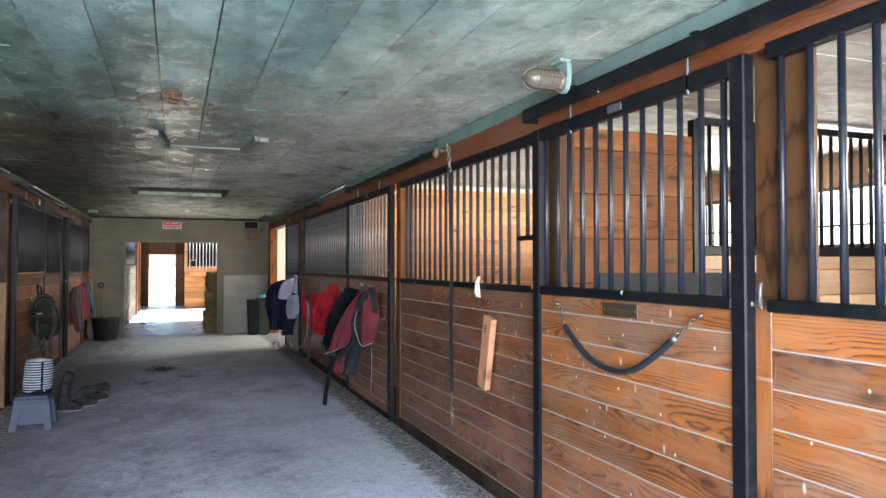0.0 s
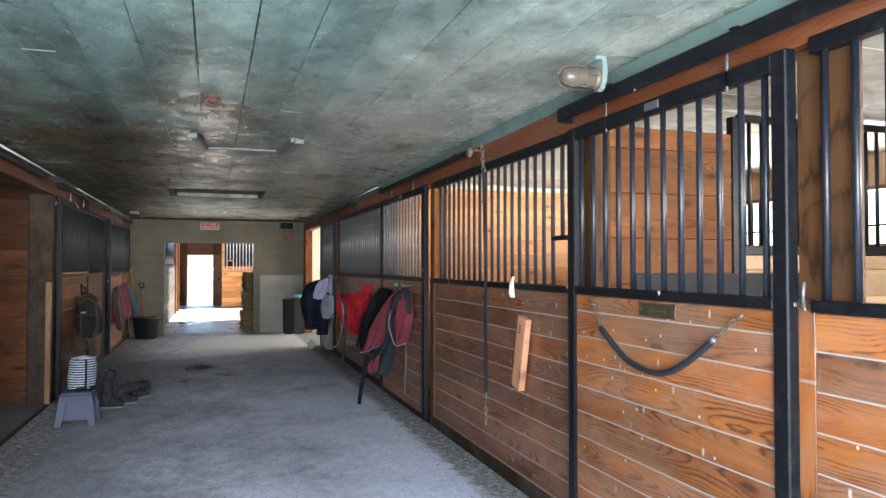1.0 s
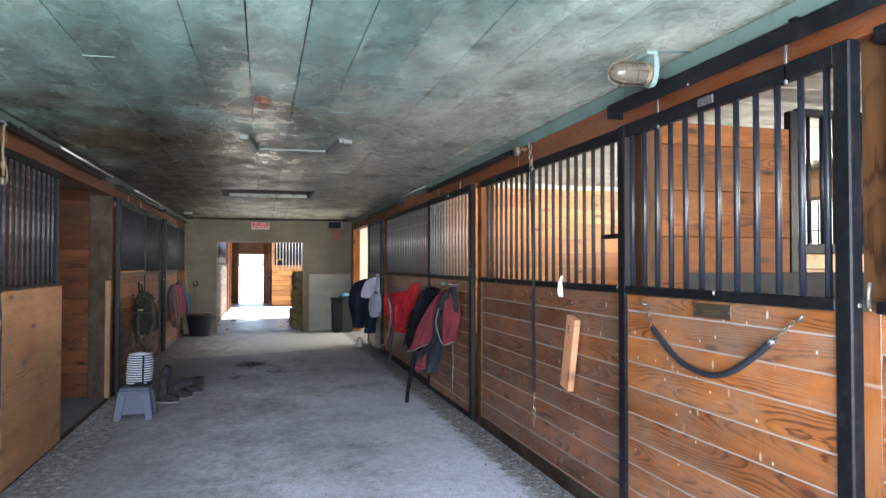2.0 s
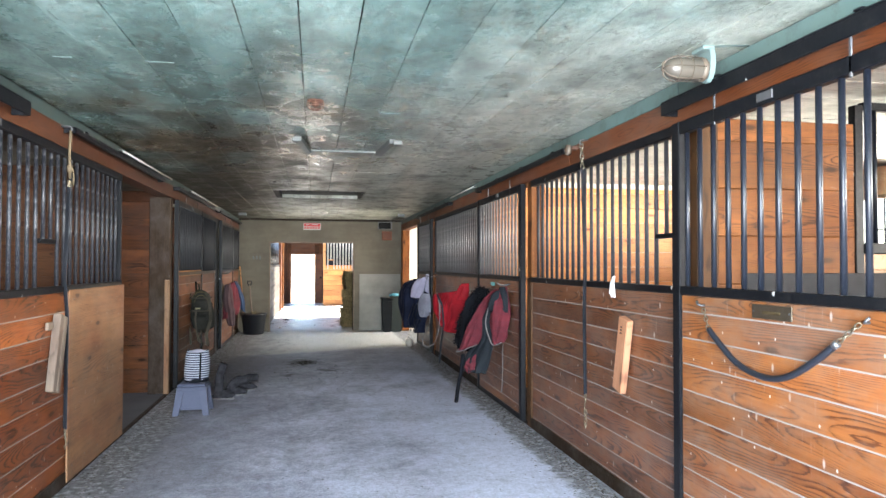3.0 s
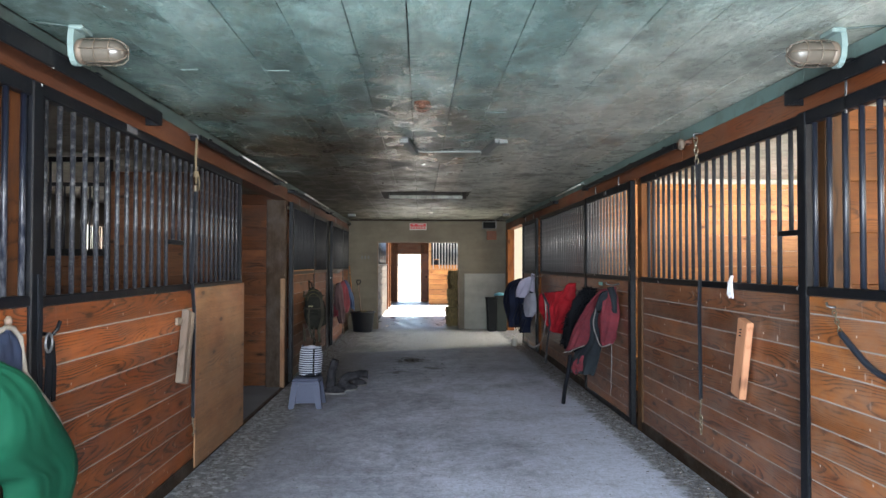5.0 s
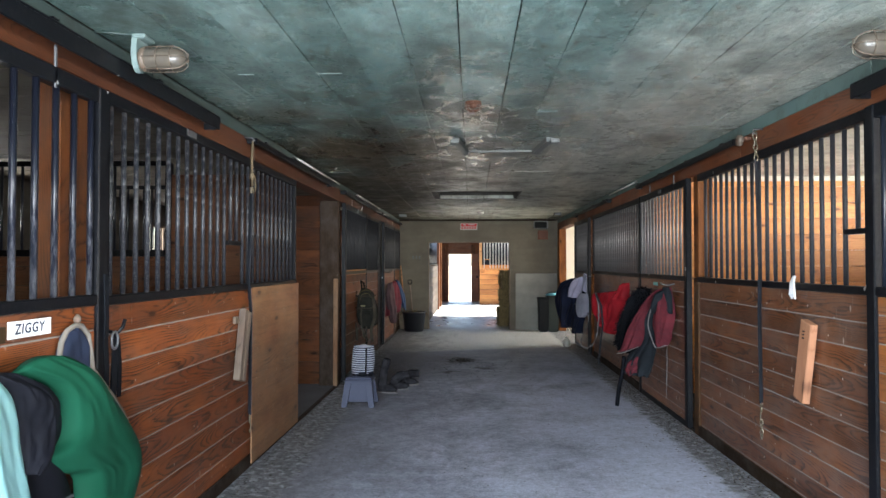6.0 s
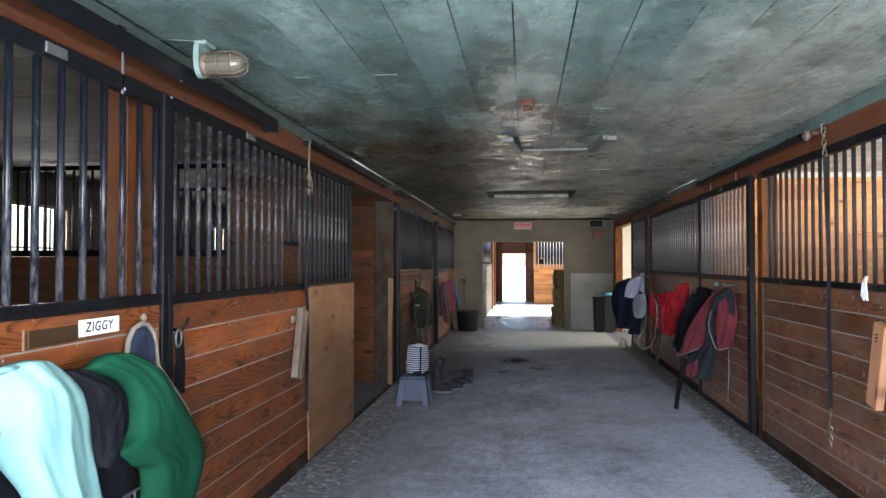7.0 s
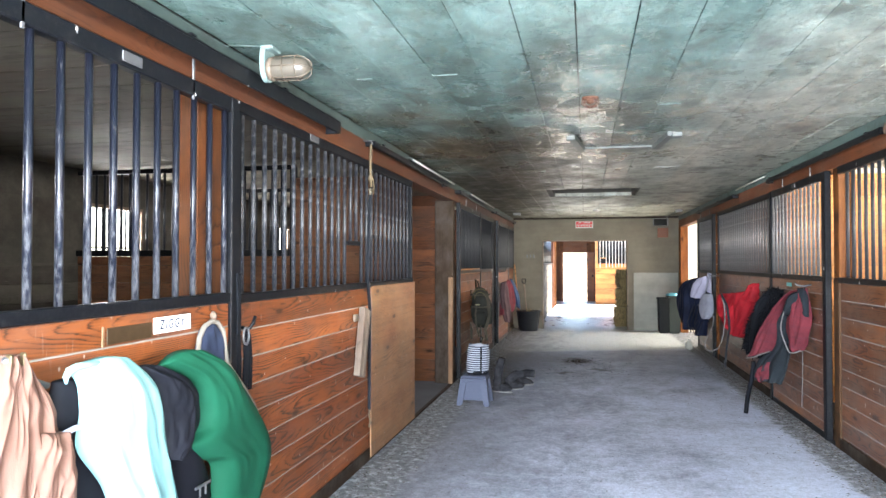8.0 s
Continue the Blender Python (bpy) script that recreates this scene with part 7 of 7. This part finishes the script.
for k in range(60):
    a, r = random.uniform(0, math.tau), random.uniform(0, 0.2)
    x, y = -1.23 + r * math.cos(a), 14.2 + r * math.sin(a)
    tube(bm, [(x, y, 0.38), (x + random.uniform(-0.07, 0.07), y + random.uniform(-0.07, 0.07), random.uniform(0.42, 0.52))], 0.003, 4)
tagged(part("straw", bm, M_HAY, t), "loose straw", kind="stuff")
t = thing("shovel", (-1.32, 14.3, 0.3), "dark shovel with a handle standing in the bucket", "shovel")
part("shaft", tube(bmesh.new(), [(-1.24, 14.22, 0.06), (-1.34, 14.36, 1.06)], 0.016, 8), M_GREYWOOD, t, "", True)
part("handle", tube(bmesh.new(), [(-1.34, 14.36, 1.05), (-1.385, 14.365, 1.11), (-1.385, 14.365, 1.17), (-1.30, 14.365, 1.17), (-1.30, 14.365, 1.11), (-1.34, 14.36, 1.05)], 0.013, 8), M_BLACK, t, "", True)
t = thing("broom", (-1.5, 14.4, 0.0), "yellow-handled stable fork leaning in the corner", "fork")
part("shaft", tube(bmesh.new(), [(-1.42, 14.36, 0.02), (-1.585, 14.64, 1.5)], 0.014, 8), M_STRIP, t, "pale wooden shaft", True)
part("head", boxed((-1.47, 14.32, 0.0), (-1.36, 14.4, 0.10), 0.01), M_RUST, t)

M_BIN1, M_BIN2 = plain("charcoal_plastic", (0.007, 0.008, 0.009), 0.7, spec=0.15), plain("grey_green_plastic", (0.028, 0.035, 0.031), 0.7, spec=0.2)
for x, w, h, m, label in ((1.735, 0.24, 0.78, M_BIN1, "tall charcoal plastic bin by the end wall"), (1.955, 0.27, 0.83, M_BIN2, "tall grey-green plastic bin with a blue liner")):
    t = thing("waste_bin", (x, 14.25, 0.0), label, "bin", "waste bins")
    bm = bmesh.new()
    got = bmesh.ops.create_cube(bm, size=1.0)["verts"]
    for v in got:
        k = 0.82 if v.co.z < 0 else 1.0
        v.co = (x + v.co.x * w * k, 14.25 + v.co.y * 0.34 * k, 0.0 if v.co.z < 0 else h)
    bmesh.ops.bevel(bm, geom=bm.edges[:], offset=0.02, segments=2, affect="EDGES")
    part("body", bm, m, t)
    part("rim", boxed((x - w / 2 - 0.01, 14.07, h - 0.045), (x + w / 2 + 0.01, 14.43, h - 0.005), 0.008), m, t)
    part("handle", boxed((x + 0.02, 14.055, h - 0.10), (x + w / 2 - 0.01, 14.075, h - 0.075), 0.005), M_CONDUIT if m is M_BIN2 else m, t)
    if m is M_BIN2:
        bm = bmesh.new()
        bmesh.ops.create_uvsphere(bm, u_segments=18, v_segments=12, radius=1.0)
        for v in bm.verts:
            k = 1 + 0.25 * noise.noise(v.co * 2.7)
            v.co = (x - 0.03 + 0.13 * v.co.x * k, 14.23 + 0.15 * v.co.y * k, h + 0.0 + 0.055 * v.co.z * k)
        part("liner", bm, plain("blue_plastic_film", (0.12, 0.38, 0.48), 0.35), t, "bright blue plastic liner", True)

# hay beyond the doorway
for k, (x, y, z, r) in enumerate(((1.22, 15.85, 0.0, 4), (1.26, 15.9, 0.46, -5), (1.29, 15.95, 0.92, 8))):
    t = thing("hay_bale", (x, y, z), "rough hay bale stacked beside the doorway", "hay bale", "hay bales")
    bm = bmesh.new()
    bmesh.ops.create_cube(bm, size=1.0)
    bmesh.ops.subdivide_edges(bm, edges=bm.edges[:], cuts=9, use_grid_fill=True)
    for v in bm.verts:
        p = v.co.copy()
        d = 1 + 0.10 * noise.noise(p * 5 + Vector((k * 9, 0, 0))) + 0.08 * noise.noise(p * 13)
        v.co = (p.x * 0.92 * d, p.y * 0.5 * d, (p.z + 0.5) * 0.46 + 0.02 * noise.noise(p * 9))
    bm.transform(Matrix.Translation((x, y, z)) @ Matrix.Rotation(radians(r), 4, "Z"))
    part("bale", bm, M_HAY, t)
    bm = bmesh.new()
    for j in range(160):
        px, pz = random.uniform(-0.48, 0.48), random.uniform(0.02, 0.46)
        s = Vector((x + px, y - 0.25, z + pz))
        if j % 2:
            s = Vector((x - 0.46, y + random.uniform(-0.25, 0.25), z + pz))
        e = s + Vector((random.uniform(-0.09, 0.03), random.uniform(-0.09, 0.03), random.uniform(-0.07, 0.07)))
        tube(bm, [s, e], 0.0025, 3)
    tagged(part("stalks", bm, M_HAY, t), kind="stuff")

# ---- litter on the floor ----
M_LITTER = Nodes("dry_litter")
n = M_LITTER
r = n.add("ShaderNodeNewGeometry")
M_LITTER = n.done(n.ramp(r.outputs["Random Per Island"], (0.0, (0.035, 0.03, 0.027)), (0.6, (0.085, 0.072, 0.06)), (0.9, (0.17, 0.15, 0.125)), (1.0, (0.42, 0.40, 0.38))), 0.95)


M_MANURE = plain("dark_dry_manure", (0.034, 0.029, 0.023), 0.95, spec=0.1)


def litter(name, label, count, spot, size, material=None):
    """Loose flakes and crumbs; spot: gives a place."""
    bm = bmesh.new()
    for k in range(count):
        x, y = spot()
        s = size * random.uniform(0.4, 1.5)
        a = random.uniform(0, math.tau)
        c, d = Vector((math.cos(a), math.sin(a), 0)) * s, Vector((-math.sin(a), math.cos(a), 0)) * s * random.uniform(0.3, 0.9)
        h = s * random.uniform(0.1, 0.5)
        o = Vector((x, y, 0.0005))
        q = [bm.verts.new(o + c), bm.verts.new(o + d), bm.verts.new(o - c), bm.verts.new(o - d), bm.verts.new(o + Vector((0, 0, h)))]
        for i in range(4):
            bm.faces.new((q[i], q[(i + 1) % 4], q[4]))
    return tagged(part(name, bm, material or M_LITTER), label, "litter", kind="stuff")


litter("floor_litter", "dust, chaff and crumbs along the stall fronts", 3800, lambda: (RIGHT - 0.02 - abs(random.gauss(0, 0.13)), random.uniform(-0.5, 11.8)), 0.010)
litter("floor_litter", "dust, chaff and crumbs along the stall fronts", 2600, lambda: (LEFT + 0.02 + abs(random.gauss(0, 0.16)), random.uniform(0.5, 14.4)), 0.009)
litter("floor_litter", "dropped manure crumbs in the aisle", 340, lambda: (random.gauss(-0.07, 0.10), random.gauss(9.42, 0.16)), 0.014, M_MANURE)
litter("floor_litter", "dropped manure crumbs in the aisle", 110, lambda: (random.gauss(0.15, 0.32), random.gauss(8.6, 0.5)), 0.014, M_MANURE)
litter("floor_litter", "scattered chaff over the aisle floor", 2800, lambda: (random.uniform(-1.5, 2.05), random.uniform(0.5, 13.5)), 0.006)
